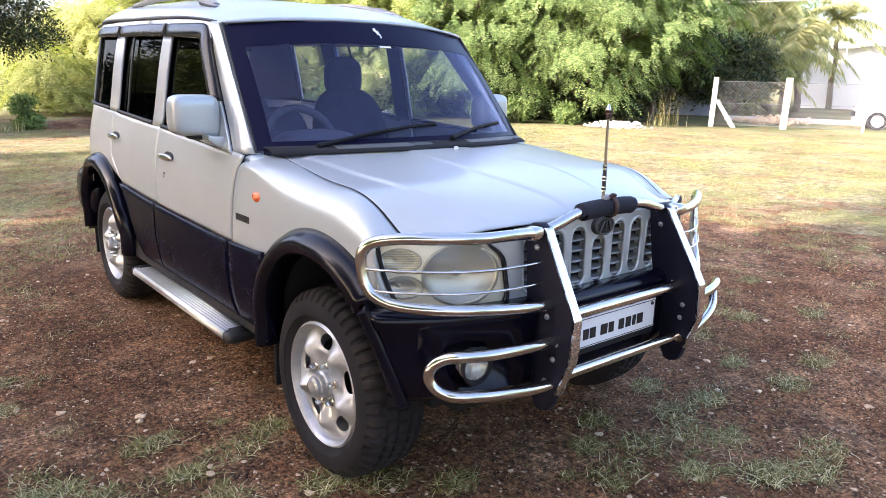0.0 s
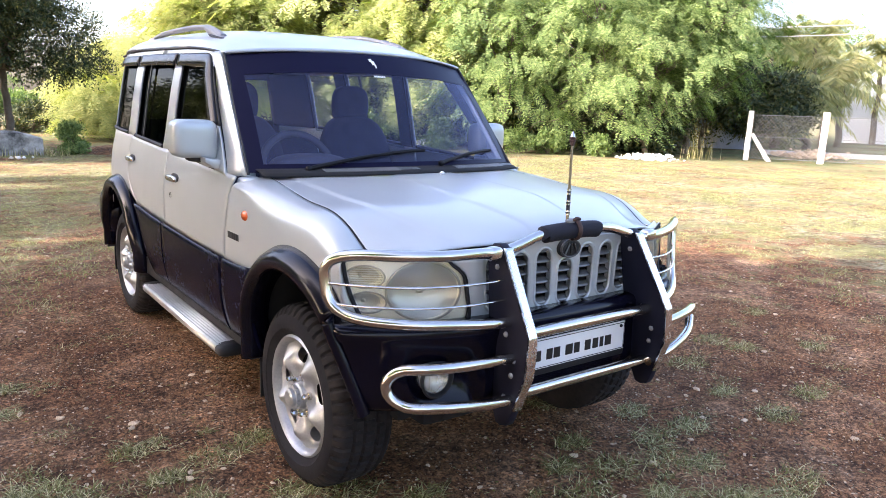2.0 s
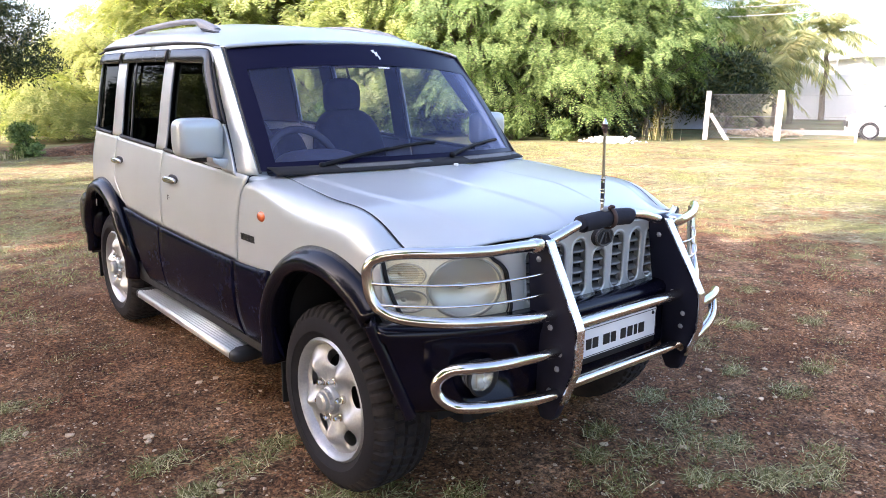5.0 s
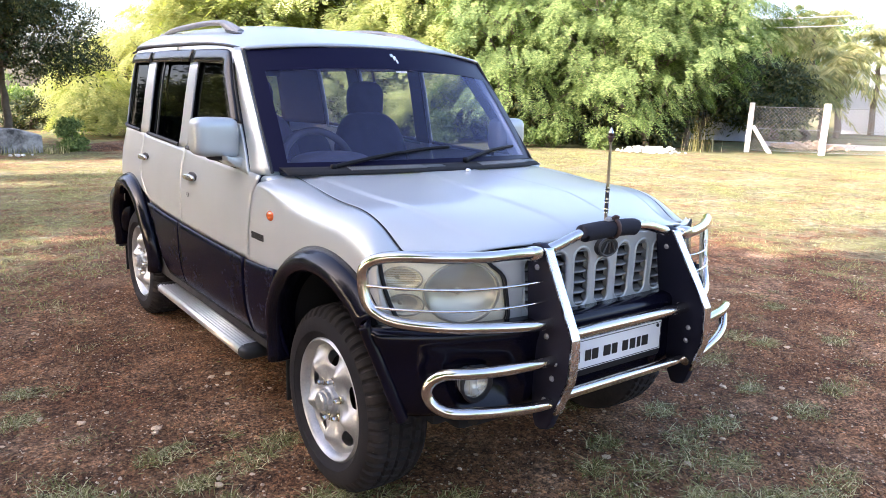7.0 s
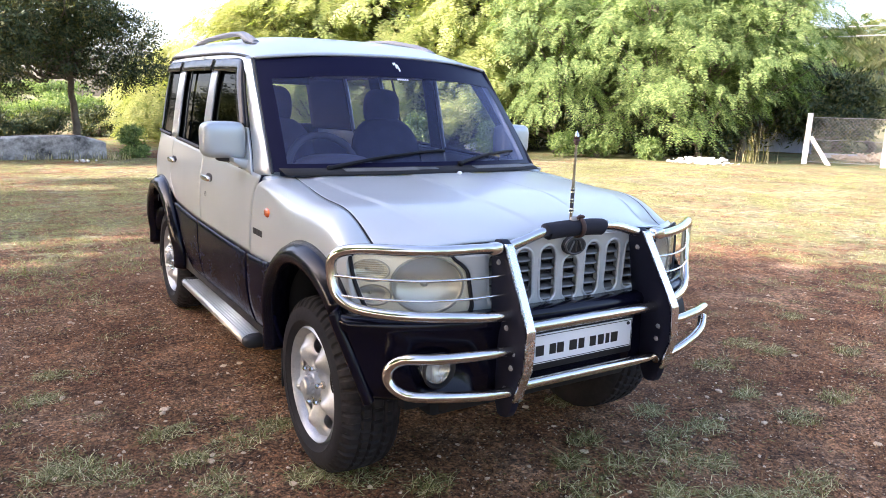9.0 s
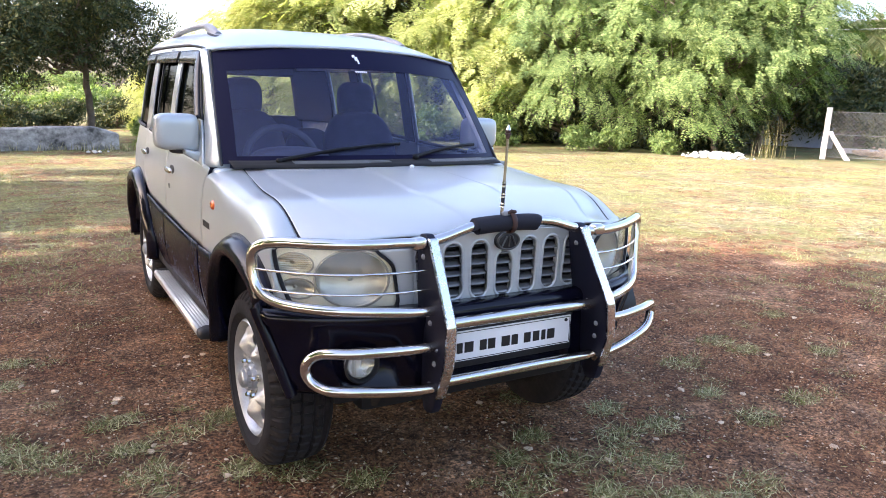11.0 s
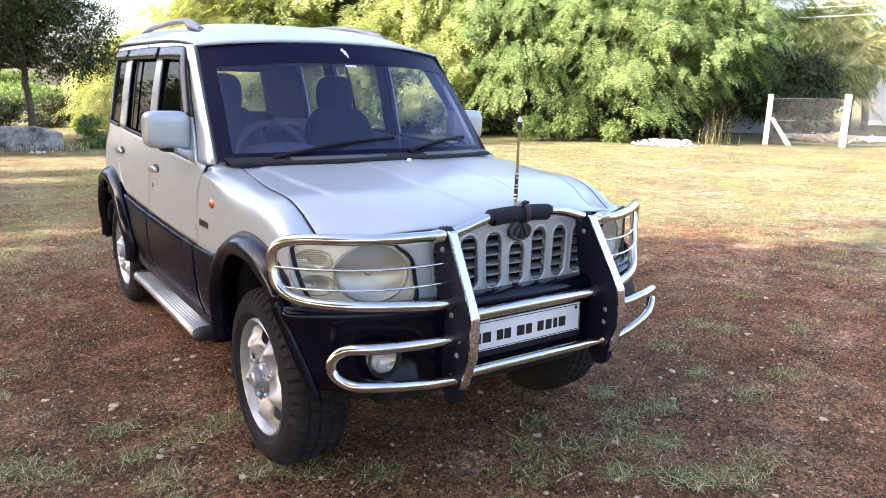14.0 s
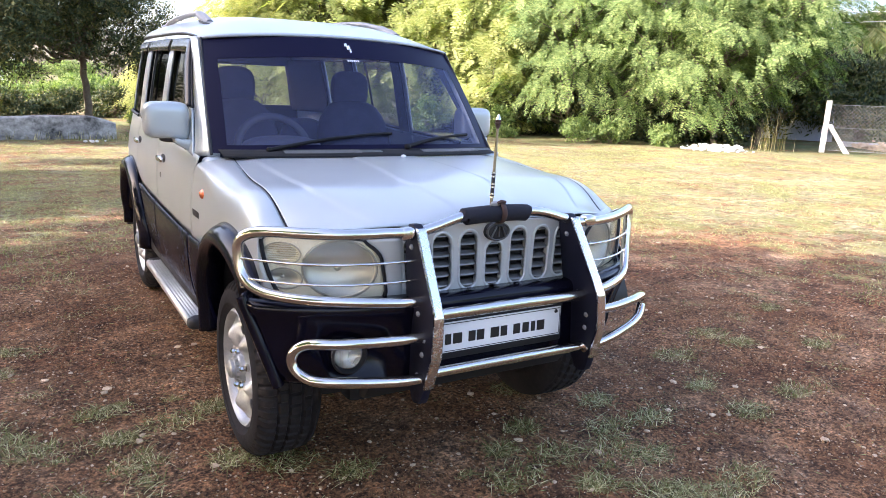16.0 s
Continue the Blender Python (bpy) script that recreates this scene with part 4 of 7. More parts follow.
for sx in (-1, 1):
    B = lambda y: float(belt(y))
    R = lambda y: float(roof_edge(y))
    TOP = lambda y: float(np.interp(y, [1.2, 1.76, 2.5, 3.1], [1.612, 1.634, 1.652, 1.655]))
    # door frames and pillars
    upper("b_pillar", [(1.595, B(1.6)), (1.605, TOP(1.6)), (1.735, TOP(1.73)), (1.735, B(1.73))], sx)
    upper("pillar_trim", [(1.595, B(1.6)), (1.605, TOP(1.6)), (1.735, TOP(1.73)), (1.735, B(1.73))], sx, TRIM, car, -0.030, 0.004)
    upper("c_pillar", [(2.365, B(2.4)), (2.390, TOP(2.4)), (2.550, TOP(2.55)), (2.540, B(2.55))], sx)
    upper("pillar_trim", [(2.365, B(2.4)), (2.390, TOP(2.4)), (2.550, TOP(2.55)), (2.540, B(2.55))], sx, TRIM, car, -0.030, 0.004)
    upper("d_pillar", [(2.985, B(3.0)), (2.985, TOP(3.0)), (3.335, TOP(3.2)), (3.335, B(3.2))], sx)
    upper("pillar_trim", [(2.985, B(3.0)), (2.985, TOP(3.0)), (3.335, TOP(3.2)), (3.335, B(3.2))], sx, TRIM, car, -0.030, 0.004)
    upper("window_header", [(1.10, 1.60), (1.14, R(1.14)), (2.0, R(2.0)), (2.0, TOP(2.0))], sx)
    upper("window_header", [(2.0, TOP(2.0)), (2.0, R(2.0)), (3.33, R(3.3)), (3.335, TOP(3.3))], sx)
    g = upper("window_glass", [(0.80, B(0.8)), (1.19, TOP(1.2) + 0.01), (1.61, TOP(1.6) + 0.01), (1.61, B(1.6) - 0.02)], sx, TINTED[sx], fd[sx], -0.016, 0.0, "tinted glass with light and shade set into its tint")
    upper("window_glass", [(1.72, B(1.7) - 0.02), (1.72, TOP(1.7) + 0.01), (2.40, TOP(2.4) + 0.01), (2.40, B(2.4) - 0.02)], sx, TINTED[sx], rd[sx], -0.016, 0.0, "tinted glass with light and shade set into its tint")
    upper("quarter_glass", [(2.53, B(2.5) - 0.02), (2.53, TOP(2.5) + 0.01), (3.00, TOP(3.0) + 0.01), (3.00, B(3.0) - 0.02)], sx, TINTED[sx], car, -0.012, 0.0, "tinted glass with light and shade set into its tint")
    # black window seals
    for y0, y1, z0, z1, owner in ((1.735, 2.365, 0, 0, rd[sx]), (2.540, 2.985, 0, 0, car), (0.86, 1.595, 0, 0, fd[sx])):
        path = [(sx * (float(half(y, B(y))) + 0.003), y, B(y) + 0.006) for y in np.linspace(y0, y1, 12)]
        tube("window_seal", path, 0.011, DARK, owner, 8)
    upper("window_divider", [(2.175, B(2.2)), (2.215, TOP(2.2)), (2.235, TOP(2.2)), (2.195, B(2.2))], sx, DARK, rd[sx], 0.0, 0.008)
    # mirror sail panel and the front door's slanted sash
    upper("mirror_sail", [(0.705, 1.125), (0.905, 1.345), (0.965, 1.345), (0.90, B(0.9))], sx, SILVER, fd[sx], 0.002)
    upper("door_sash", [(0.880, 1.335), (1.120, 1.628), (1.215, 1.612), (0.965, 1.335)], sx, DARK, fd[sx], 0.003)


def build_roof():
    ny, nx = 44, 41
    P = np.zeros((ny, nx, 3))
    for i, v in enumerate(np.linspace(0, 1, ny)):
        for j, u in enumerate(np.linspace(-1, 1, nx)):
            yf = WS_T(u)[1] + 0.004
            y = yf + (3.34 - yf) * v
            ye = 1.045 + (3.34 - 1.045) * v
            w = float(half(min(ye, 3.1), float(roof_edge(ye)))) + 0.006
            if ye > 3.1:
                w *= 1 - 0.22 * ((ye - 3.1) / 0.24) ** 2
            x = w * math.copysign(1 - (1 - abs(u)) ** 1.15, u)
            z = float(roof_edge(ye)) + float(roof_rise(ye)) * (1 - abs(u) ** 3.6)
            k = math.exp(-v * 14)
            z = z * (1 - k) + (WS_T(u)[2] + 0.006) * k
            if v > 0.9:
                z -= 0.05 * ((v - 0.9) / 0.1) ** 2
            P[i, j] = (x, y, z)
    sheet("roof", P, SILVER, car, 0.012, "silver roof")


build_roof()
for sx in (-1, 1):
    tube("drip_rail", [(sx * (float(half(min(y, 3.1), float(roof_edge(y)))) + 0.008), y, float(roof_edge(y)) - 0.006) for y in np.linspace(1.06, 3.22, 30)], 0.007, DARK, car, 8)
    # roof rail: low arch on two feet, bent a little higher on the car's left
    lift = 0.042 if sx > 0 else 0.0
    p = smooth_path([(sx * 0.56, 1.40, 1.772), (sx * 0.56, 1.50, 1.803), (sx * 0.555, 1.66, 1.832), (sx * 0.55, 1.95, 1.846 + lift * 0.6), (sx * 0.55, 2.35, 1.846 + lift), (sx * 0.55, 2.58, 1.838 + lift), (sx * 0.555, 2.71, 1.818 + lift), (sx * 0.555, 2.76, 1.79)], 6)
    rail = tube("roof_rail", p, 0.020, RAIL_M, car, 10, False, "grey roof rail", 0.75)
    bm = blob_bm((sx * 0.56, 1.50, 1.80), (0.028, 0.17, 0.022), 3.0)
    for v in bm.verts:
        v.co.z += 0.30 * (v.co.y - 1.50) - 0.012
    part("rail_foot", bm, RAIL_M, rail)
    pad_bm = blob_bm((sx * 0.56, 1.45, 1.772), (0.036, 0.13, 0.008), 3.0)
    for v in pad_bm.verts:
        v.co.z += 0.16 * (v.co.y - 1.45)
    part("foot_pad", pad_bm, DARK, rail, "black rubber pad")
    part("rail_foot", blob_bm((sx * 0.555, 2.73, 1.80), (0.034, 0.07, 0.030), 2.5), RAIL_M, rail)

# tailgate with its window
tail = lambda x, z: 3.385 - 0.03 * max(0, (z - 1.1) / 0.6) - 0.05 * (abs(x) / 0.6) ** 4
for z0, z1, x0, x1 in ((0.52, 1.28, -0.60, 0.60), (1.60, 1.74, -0.58, 0.58), (1.28, 1.60, -0.60, -0.57), (1.28, 1.60, 0.57, 0.60)):
    P = [[(x * (1 - 0.12 * max(0, z - 1.1)), tail(x, z), z) for z in np.linspace(z0, z1, 8)] for x in np.linspace(x0, x1, 14)]
    sheet("tailgate", np.array(P), SILVER, car, 0.02)
    sheet("tailgate_trim", np.array(P) - np.array((0, 0.016, 0)), TRIM, car, 0.004)
P = [[(x, tail(x, z) - 0.004, z) for z in np.linspace(1.26, 1.62, 6)] for x in np.linspace(-0.58, 0.58, 10)]
sheet("rear_window", np.array(P), REAR_GL, car, 0.0, "clear rear window")
part("rear_bumper", box_bm((-0.80, 3.18, 0.48), (0.80, 3.46, 0.74), 0.05, 3), BLACK, car)
for sx in (-1, 1):
    part("rear_bumper_corner", blob_bm((sx * 0.76, 3.22, 0.62), (0.085, 0.20, 0.17), 3.0), BLACK, car)

# ---- front end ----
def capsule(cx, z0, z1, w, n=8, lean=0.0):
    """Outline of an upright slot with round ends."""
    r = w / 2
    top = [(cx + lean + r * math.cos(t), z1 - r + r * math.sin(t)) for t in np.linspace(0, math.pi, n)]
    low = [(cx + r * math.cos(t), z0 + r + r * math.sin(t)) for t in np.linspace(math.pi, 2 * math.pi, n)]
    return top + low


def grille():
    face = lambda x: float(nose(x)) - 0.012
    slots = []
    for k in range(-3, 4):
        z1 = 0.930 if k == 0 else 0.977 - 0.003 * abs(k)
        slots.append(capsule(0.1075 * k, 0.750 + 0.003 * abs(k), z1, 0.083, 9, 0.1075 * k * 0.03))
    top = [(x, 1.002 - 0.10 * x * x) for x in np.linspace(-0.385, 0.385, 30)]
    low = [(x, 0.730 + 0.05 * x * x) for x in np.linspace(0.400, -0.400, 30)]
    bm = bmesh.new()
    for loop in [top + low] + slots:
        vs = [bm.verts.new((p[0], 0, p[1])) for p in loop]
        for a, b in zip(vs, vs[1:] + vs[:1]):
            bm.edges.new((a, b))
    bmesh.ops.triangle_fill(bm, use_beauty=True, use_dissolve=False, edges=bm.edges[:])
    r = bmesh.ops.extrude_face_region(bm, geom=bm.faces[:])
    bmesh.ops.translate(bm, vec=(0, 0.030, 0), verts=[v for v in r["geom"] if isinstance(v, bmesh.types.BMVert)])
    for v in bm.verts:
        v.co.y += face(v.co.x)
    g = part("radiator_grille", bm, SILVER, car, "silver radiator grille with upright slots", 30)
    for s in slots:
        V, F = tube_arrays([(p[0], face(p[0]) + 0.004, p[1]) for p in s], 0.0072, 8, True)
        mesh("slot_rim", V, F, SILVER, g, 60)
        z0, z1 = min(p[1] for p in s), max(p[1] for p in s)
        cx = sum(p[0] for p in s) / len(s)
        n = 6 if z1 > 0.94 else 5
        for k in range(n):
            z = z0 + 0.018 + (z1 - z0 - 0.030) * k / (n - 1)
            P = [[(cx + dx, face(cx) + 0.010 + 0.030 * d - 0.008 * (1 - (dx / 0.040) ** 2) * (1 - d), z + 0.016 * d - 0.004) for d in (0, 0.3, 0.65, 1)] for dx in np.linspace(-0.040, 0.040, 7)]
            sheet("louvre", np.array(P), FIN, g, 0.0035)
    P = [[(x, face(x) + 0.05, z) for z in (0.73, 0.86, 0.99)] for x in np.linspace(-0.39, 0.39, 14)]
    sheet("grille_backing", np.array(P), DARK, g, 0.004)
    # oval badge left plain
    V, F = lathe_arrays([(-0.022, 0.0), (-0.022, 0.034), (-0.018, 0.041), (0.0, 0.045), (0.02, 0.045)], "y", 32)
    V = V * np.array((1.15, 1, 0.80)) + np.array((0.0, face(0), 0.965))
    mesh("badge_base", V, F, DARK, g)
    V, F = tube_arrays([(0.047 * math.cos(t), face(0) - 0.020, 0.965 + 0.031 * math.sin(t)) for t in np.linspace(0, 2 * math.pi, 36, endpoint=False)], 0.0045, 8, True)
    mesh("badge_ring", V, F, BADGE, g, 60)
    for dx, lean in ((-0.016, 0.5), (0.0, 0.0), (0.016, -0.5)):
        tube("badge_bar", [(dx + lean * 0.03 * -1, face(0) - 0.024, 0.945), (dx * 0.7, face(0) - 0.026, 0.985)], 0.0035, BADGE, g, 6)


grille()


# headlights: three bowls behind one hazy lens
lamp_top = spl([0.385, 0.50, 0.60, 0.70, 0.78, 0.845], [0.945, 0.958, 0.968, 0.972, 0.970, 0.952])
lamp_low = spl([0.385, 0.50, 0.60, 0.70, 0.78, 0.845], [0.738, 0.738, 0.742, 0.748, 0.758, 0.800])
BOWLS = ((0.577, 0.853, 0.118, 0.100), (0.751, 0.902, 0.053, 0.038), (0.744, 0.816, 0.050, 0.036))


def lamp_inner(v):
    """Inboard edge of the lens, slanting and rounded at its corners."""
    return 0.427 + 0.030 * v + 0.022 * (max(0.0, 0.22 - v) / 0.22) ** 2 + 0.050 * (max(0.0, v - 0.70) / 0.30) ** 2


def lamp_outer(v):
    """Outboard edge of the lens, drawn in towards its foot."""
    return 0.810 - 0.050 * (1 - min(1.0, max(0.0, v))) ** 2


def headlight(sx):
    front = lambda x, z: float(nose(x)) - 0.020 + 0.10 * max(0, z - 0.90) + 0.03 * (z - 0.85)
    xs, vs = np.linspace(0.425, 0.795, 66), np.linspace(0, 1, 44)

    def slide(x, v):
        a = lamp_inner(v)
        return a + (x - 0.425) / 0.37 * (lamp_outer(v) - a)

    def inner(x, v, back):
        x = slide(x, v)
        z = float(lamp_low(x)) + 0.006 + (float(lamp_top(x)) - float(lamp_low(x)) - 0.012) * v
        y = front(x, z) + back
        for cx, cz, rx, rz in BOWLS:
            q = ((x - cx) / rx) ** 2 + ((z - cz) / rz) ** 2
            if q < 1:
                y += 0.055 * (rx / 0.128) ** 0.5 * (1 - q) ** 0.6
        return (sx * x, y, z)
    h = sheet("headlight", np.array([[inner(x, v, 0.014) for v in vs] for x in xs]), LAMP_CREAM, car, 0.003, "large clouded headlight with three round bowls")
    for k, (cx, cz, rx, rz) in enumerate(BOWLS):
        y = front(cx, cz) + 0.016
        P = []
        for q in np.linspace(0.02, 0.97, 10):
            P.append([(sx * (cx + rx * q * math.cos(t)), front(cx + rx * q * math.cos(t), cz + rz * q * math.sin(t)) + 0.013 + 0.055 * (rx / 0.128) ** 0.5 * (1 - q * q) ** 0.6 - 0.002, cz + rz * q * math.sin(t)) for t in np.linspace(0, 2 * math.pi, 36)])
        sheet("reflector_bowl", np.array(P), REFLECTOR, h, 0.0)
        V, F = tube_arrays([(sx * (cx + rx * math.cos(t)), front(cx + rx * math.cos(t), cz + rz * math.sin(t)) + 0.012, cz + rz * math.sin(t)) for t in np.linspace(0, 2 * math.pi, 44, endpoint=False)], 0.0045 if k == 0 else 0.003, 6, True)
        mesh("bowl_rim", V, F, BOWL_RIM, h, 60)
        part("bulb", blob_bm((sx * cx, y + 0.030, cz), (0.013 if k == 0 else 0.007, 0.016, 0.012 if k == 0 else 0.007), 2.0, 18, 10), REFLECTOR, h)
    for dz in np.linspace(-0.03, 0.03, 9):
        c, rr = BOWLS[1][1] + dz, BOWLS[1][2] * math.sqrt(max(0.05, 1 - (dz / BOWLS[1][3]) ** 2))
        tube("lens_flute", [(sx * x, front(x, c) + 0.008, c) for x in np.linspace(BOWLS[1][0] - rr * 0.85, BOWLS[1][0] + rr * 0.85, 6)], 0.0018, LENS, h, 5)
    lens = sheet("lens", np.array([[(sx * x, front(x, z) - 0.010 * math.sin(math.pi * v) * math.sin(math.pi * (x0 - 0.425) / 0.37), z)
                                    for v in vs[::2] for x in [slide(x0, v)] for z in [float(lamp_low(x)) + 0.004 + (float(lamp_top(x)) - float(lamp_low(x)) - 0.008) * v]] for x0 in xs[::2]]), LENS, h, 0.0, "hazy clear lens")
    lens.visible_shadow = False
    # dark gap all round
    loop = [(x, float(lamp_top(x))) for x in np.linspace(lamp_inner(1.0), 0.806, 20)] + [(lamp_outer(v) + 0.005, 0.752 + 0.210 * v) for v in (0.95, 0.75, 0.55, 0.35, 0.15)] + [(x, float(lamp_low(x))) for x in np.linspace(0.762, lamp_inner(0.0), 20)]
    loop += [(lamp_inner(v), float(lamp_low(0.44)) + (float(lamp_top(0.44)) - float(lamp_low(0.44))) * v) for v in np.linspace(0.04, 0.96, 16)]
    V, F = tube_arrays([(sx * x, front(x, z) - 0.004, z) for x, z in loop], 0.0056, 6, True)
    mesh("lamp_gap", V, F, CAVITY, h, 60)
    V, F = tube_arrays([(sx * (0.605 + (x - 0.605) * 0.972), front(x, z) - 0.006, 0.855 + (z - 0.855) * 0.965) for x, z in loop], 0.0034, 6, True)
    mesh("lens_rim", V, F, DARK, h, 60)
    # silver fillers beside the lamp, towards the grille and the wing
    P = []
    for u in np.linspace(0, 1, 7):
        row = []
        for v in np.linspace(0, 0.93, 22):
            z = float(lamp_low(0.42)) - 0.006 + (0.984 - float(lamp_low(0.42))) * v
            x = 0.372 + (lamp_inner(min(1.0, max(0.0, (z - 0.738) / 0.212))) - 0.004 - 0.372) * u
            row.append((sx * x, float(nose(x)) - 0.012 - 0.004 * math.sin(math.pi * u), z))
        P.append(row)
    sheet("lamp_filler", np.array(P), SILVER, car, 0.006)
    # tip of the wing, wrapping from the side round to the lamp
    y0, rows = -0.375, []
    x0, z0, zc = float(shut_x(y0)) + 0.0025, float(shut_z(y0)) - 0.002, 0.945 + 0.04 * y0
    for s in np.linspace(0, 1, 9):
        row = []
        for t in np.linspace(0, 1, 30):
            if t < 0.55:
                th = t / 0.55 * math.pi / 2
                a = np.array((x0 + (float(half(y0, zc)) - x0) * math.sin(th) ** 0.9, y0, zc + (z0 - zc) * math.cos(th) ** 0.85))
                x = 0.700 + 0.116 * t / 0.55
                b = np.array((x, 0.0, float(lamp_top(x)) + 0.006))
            else:
                z = zc + (0.745 - zc) * (t - 0.55) / 0.45
                a = np.array((float(half(y0, z)), y0, z))
                x = lamp_outer((z - 0.752) / 0.21) + 0.007
                b = np.array((x, 0.0, min(z, float(lamp_top(0.79)) + 0.004)))
            b[1] = front(b[0], b[2]) + 0.002
            p = a + (b - a) * s
            p[0] += 0.012 * math.sin(math.pi * s)
            row.append((sx * p[0], p[1] - 0.006 * math.sin(math.pi * s), p[2]))
        rows.append(row)
    sheet("wing_tip", np.array(rows), SILVER, car, 0.004)
    P = [[(sx * x, float(nose(x)) - 0.006 + 0.020 * v, float(lamp_top(x)) + 0.005 + 0.016 * v) for v in np.linspace(0, 1, 5)] for x in np.linspace(0.40, 0.70, 20)]
    sheet("bonnet_lip", np.array(P), SILVER, car, 0.004)
    part("lamp_box", box_bm((min(sx * 0.40, sx * 0.74), -0.36, 0.72), (max(sx * 0.40, sx * 0.74), -0.32, 0.94)), CAVITY, car)


for sx in (-1, 1):
    headlight(sx)


# bumper: wrap-round black shell with an upper ledge and lamp recesses
def bumper():
    bow = lambda x: -0.660 + 0.235 * (np.abs(x) / 0.90) ** 3.4
    prof = [(0.060, 0.756), (0.020, 0.757), (-0.004, 0.752), (-0.014, 0.738), (-0.012, 0.715), (-0.004, 0.690), (0.000, 0.660), (0.004, 0.600), (0.008, 0.520), (0.016, 0.470), (0.040, 0.445), (0.10, 0.440)]
    tuck = lambda z: 1 - 0.115 * np.clip((0.76 - z) / 0.32, 0, 1.05)
    far_side = lambda x, z: x if x < 0.4 else 0.4 + (x - 0.4) * (0.88 - 0.30 * min(1.0, max(0.0, (0.72 - z) / 0.28)))
    xs = np.linspace(-0.887, 0.887, 90)
    P = np.zeros((len(xs), len(prof), 3))
    for i, x in enumerate(xs):
        for j, (o, z) in enumerate(prof):
            zz = z + (0.018 if z < 0.7 else 0.0) * (abs(x) / 0.9) ** 2
            y = float(bow(x)) + o
            for s in (-1, 1):        # lamp recess
                q = ((x - s * 0.585) / 0.135) ** 4 + ((zz - 0.572) / 0.066) ** 4
                if q < 1.3:
                    y += 0.050 * max(0, 1.3 - q) / 1.3
            if abs(x) < 0.30 and 0.50 < zz < 0.70:
                y += 0.03
            P[i, j] = (far_side(x * tuck(zz), zz), y + float(bow(x * tuck(zz)) - bow(x)), zz)
    b = sheet("front_bumper", P, BLACK, car, 0.008, "glossy black front bumper", 50)
    for sx in (-1, 1):
        # rounded fin along the wheel opening and a short return behind it
        rim = [(far_side(sx * (0.887 * tuck(z) + 0.004), z), float(bow(0.887 * tuck(z))) + 0.012, z) for z in np.linspace(0.455, 0.765, 14)]
        tube("fin_edge", rim, 0.021, BLACK, b, 10)
        Q = [[(far_side(sx * (0.887 * tuck(z) + 0.004 - 0.05 * t), z), float(bow(0.887 * tuck(z))) + 0.012 + 0.055 * t, z) for z in np.linspace(0.455, 0.775, 12)] for t in np.linspace(0, 1, 5)]
        sheet("bumper_return", np.array(Q), BLACK, b, 0.008, "", 50)
    part("plate_backing", box_bm((-0.30, -0.655, 0.515), (0.30, -0.625, 0.70), 0.01), DARK, b)
    return b


bumper()


def fog_lamp(sx):
    at = np.array((sx * 0.580 if sx < 0 else 0.520, -0.605, 0.571))
    f = lathe("fog_lamp", [(-0.016, 0.0), (-0.015, 0.020), (-0.010, 0.040), (0.0, 0.050), (0.02, 0.054), (0.05, 0.050)], FOG_LENS, car, at, "y", 30, "round fog lamp with a ribbed lens")
    lathe("fog_reflector", [(0.030, 0.0), (0.027, 0.02), (0.016, 0.042), (0.004, 0.050)], CHROME, f, at, "y", 30)
    lathe("fog_surround", [(-0.006, 0.066), (-0.012, 0.060), (-0.006, 0.055), (0.03, 0.053)], DARK, f, at, "y", 30)
    for dx in np.linspace(-0.036, 0.036, 9):
        r = math.sqrt(max(0.0002, 0.044 ** 2 - dx * dx))
        tube("lens_rib", [(at[0] + dx, at[1] - 0.0135 + 0.9 * (dx * dx + z * z) * 3.0, at[2] + z) for z in np.linspace(-r, r, 6)], 0.0022, LENS, f, 5)


for sx in (-1, 1):
    fog_lamp(sx)

# number plate, its characters as plain bars
plate = part("number_plate", box_bm((-0.262, -0.669, 0.548), (0.279, -0.663, 0.661), 0.002), PLATE_W, car, "white number plate with black characters")
for x0, x1 in ((-0.240, -0.216), (-0.207, -0.170), (-0.142, -0.113), (-0.106, -0.075), (-0.046, -0.010), (-0.001, 0.027), (0.056, 0.086), (0.098, 0.127), (0.138, 0.156), (0.166, 0.200)):
    part("bar", box_bm((x0, -0.6715, 0.579), (x1, -0.6695, 0.618)), INK, plate)
for z in (0.5535, 0.6555):
    part("bar", box_bm((-0.258, -0.6706, z - 0.0012), (0.275, -0.6695, z + 0.0012)), INK, plate)
for x in (-0.256, 0.274):
    part("bar", box_bm((x - 0.0012, -0.6706, 0.556), (x + 0.0012, -0.6695, 0.653)), INK, plate)
lathe("plate_screw", [(-0.004, 0.0), (-0.003, 0.006), (0.001, 0.0075)], DARK, plate, (0.255, -0.670, 0.644), "y", 12)


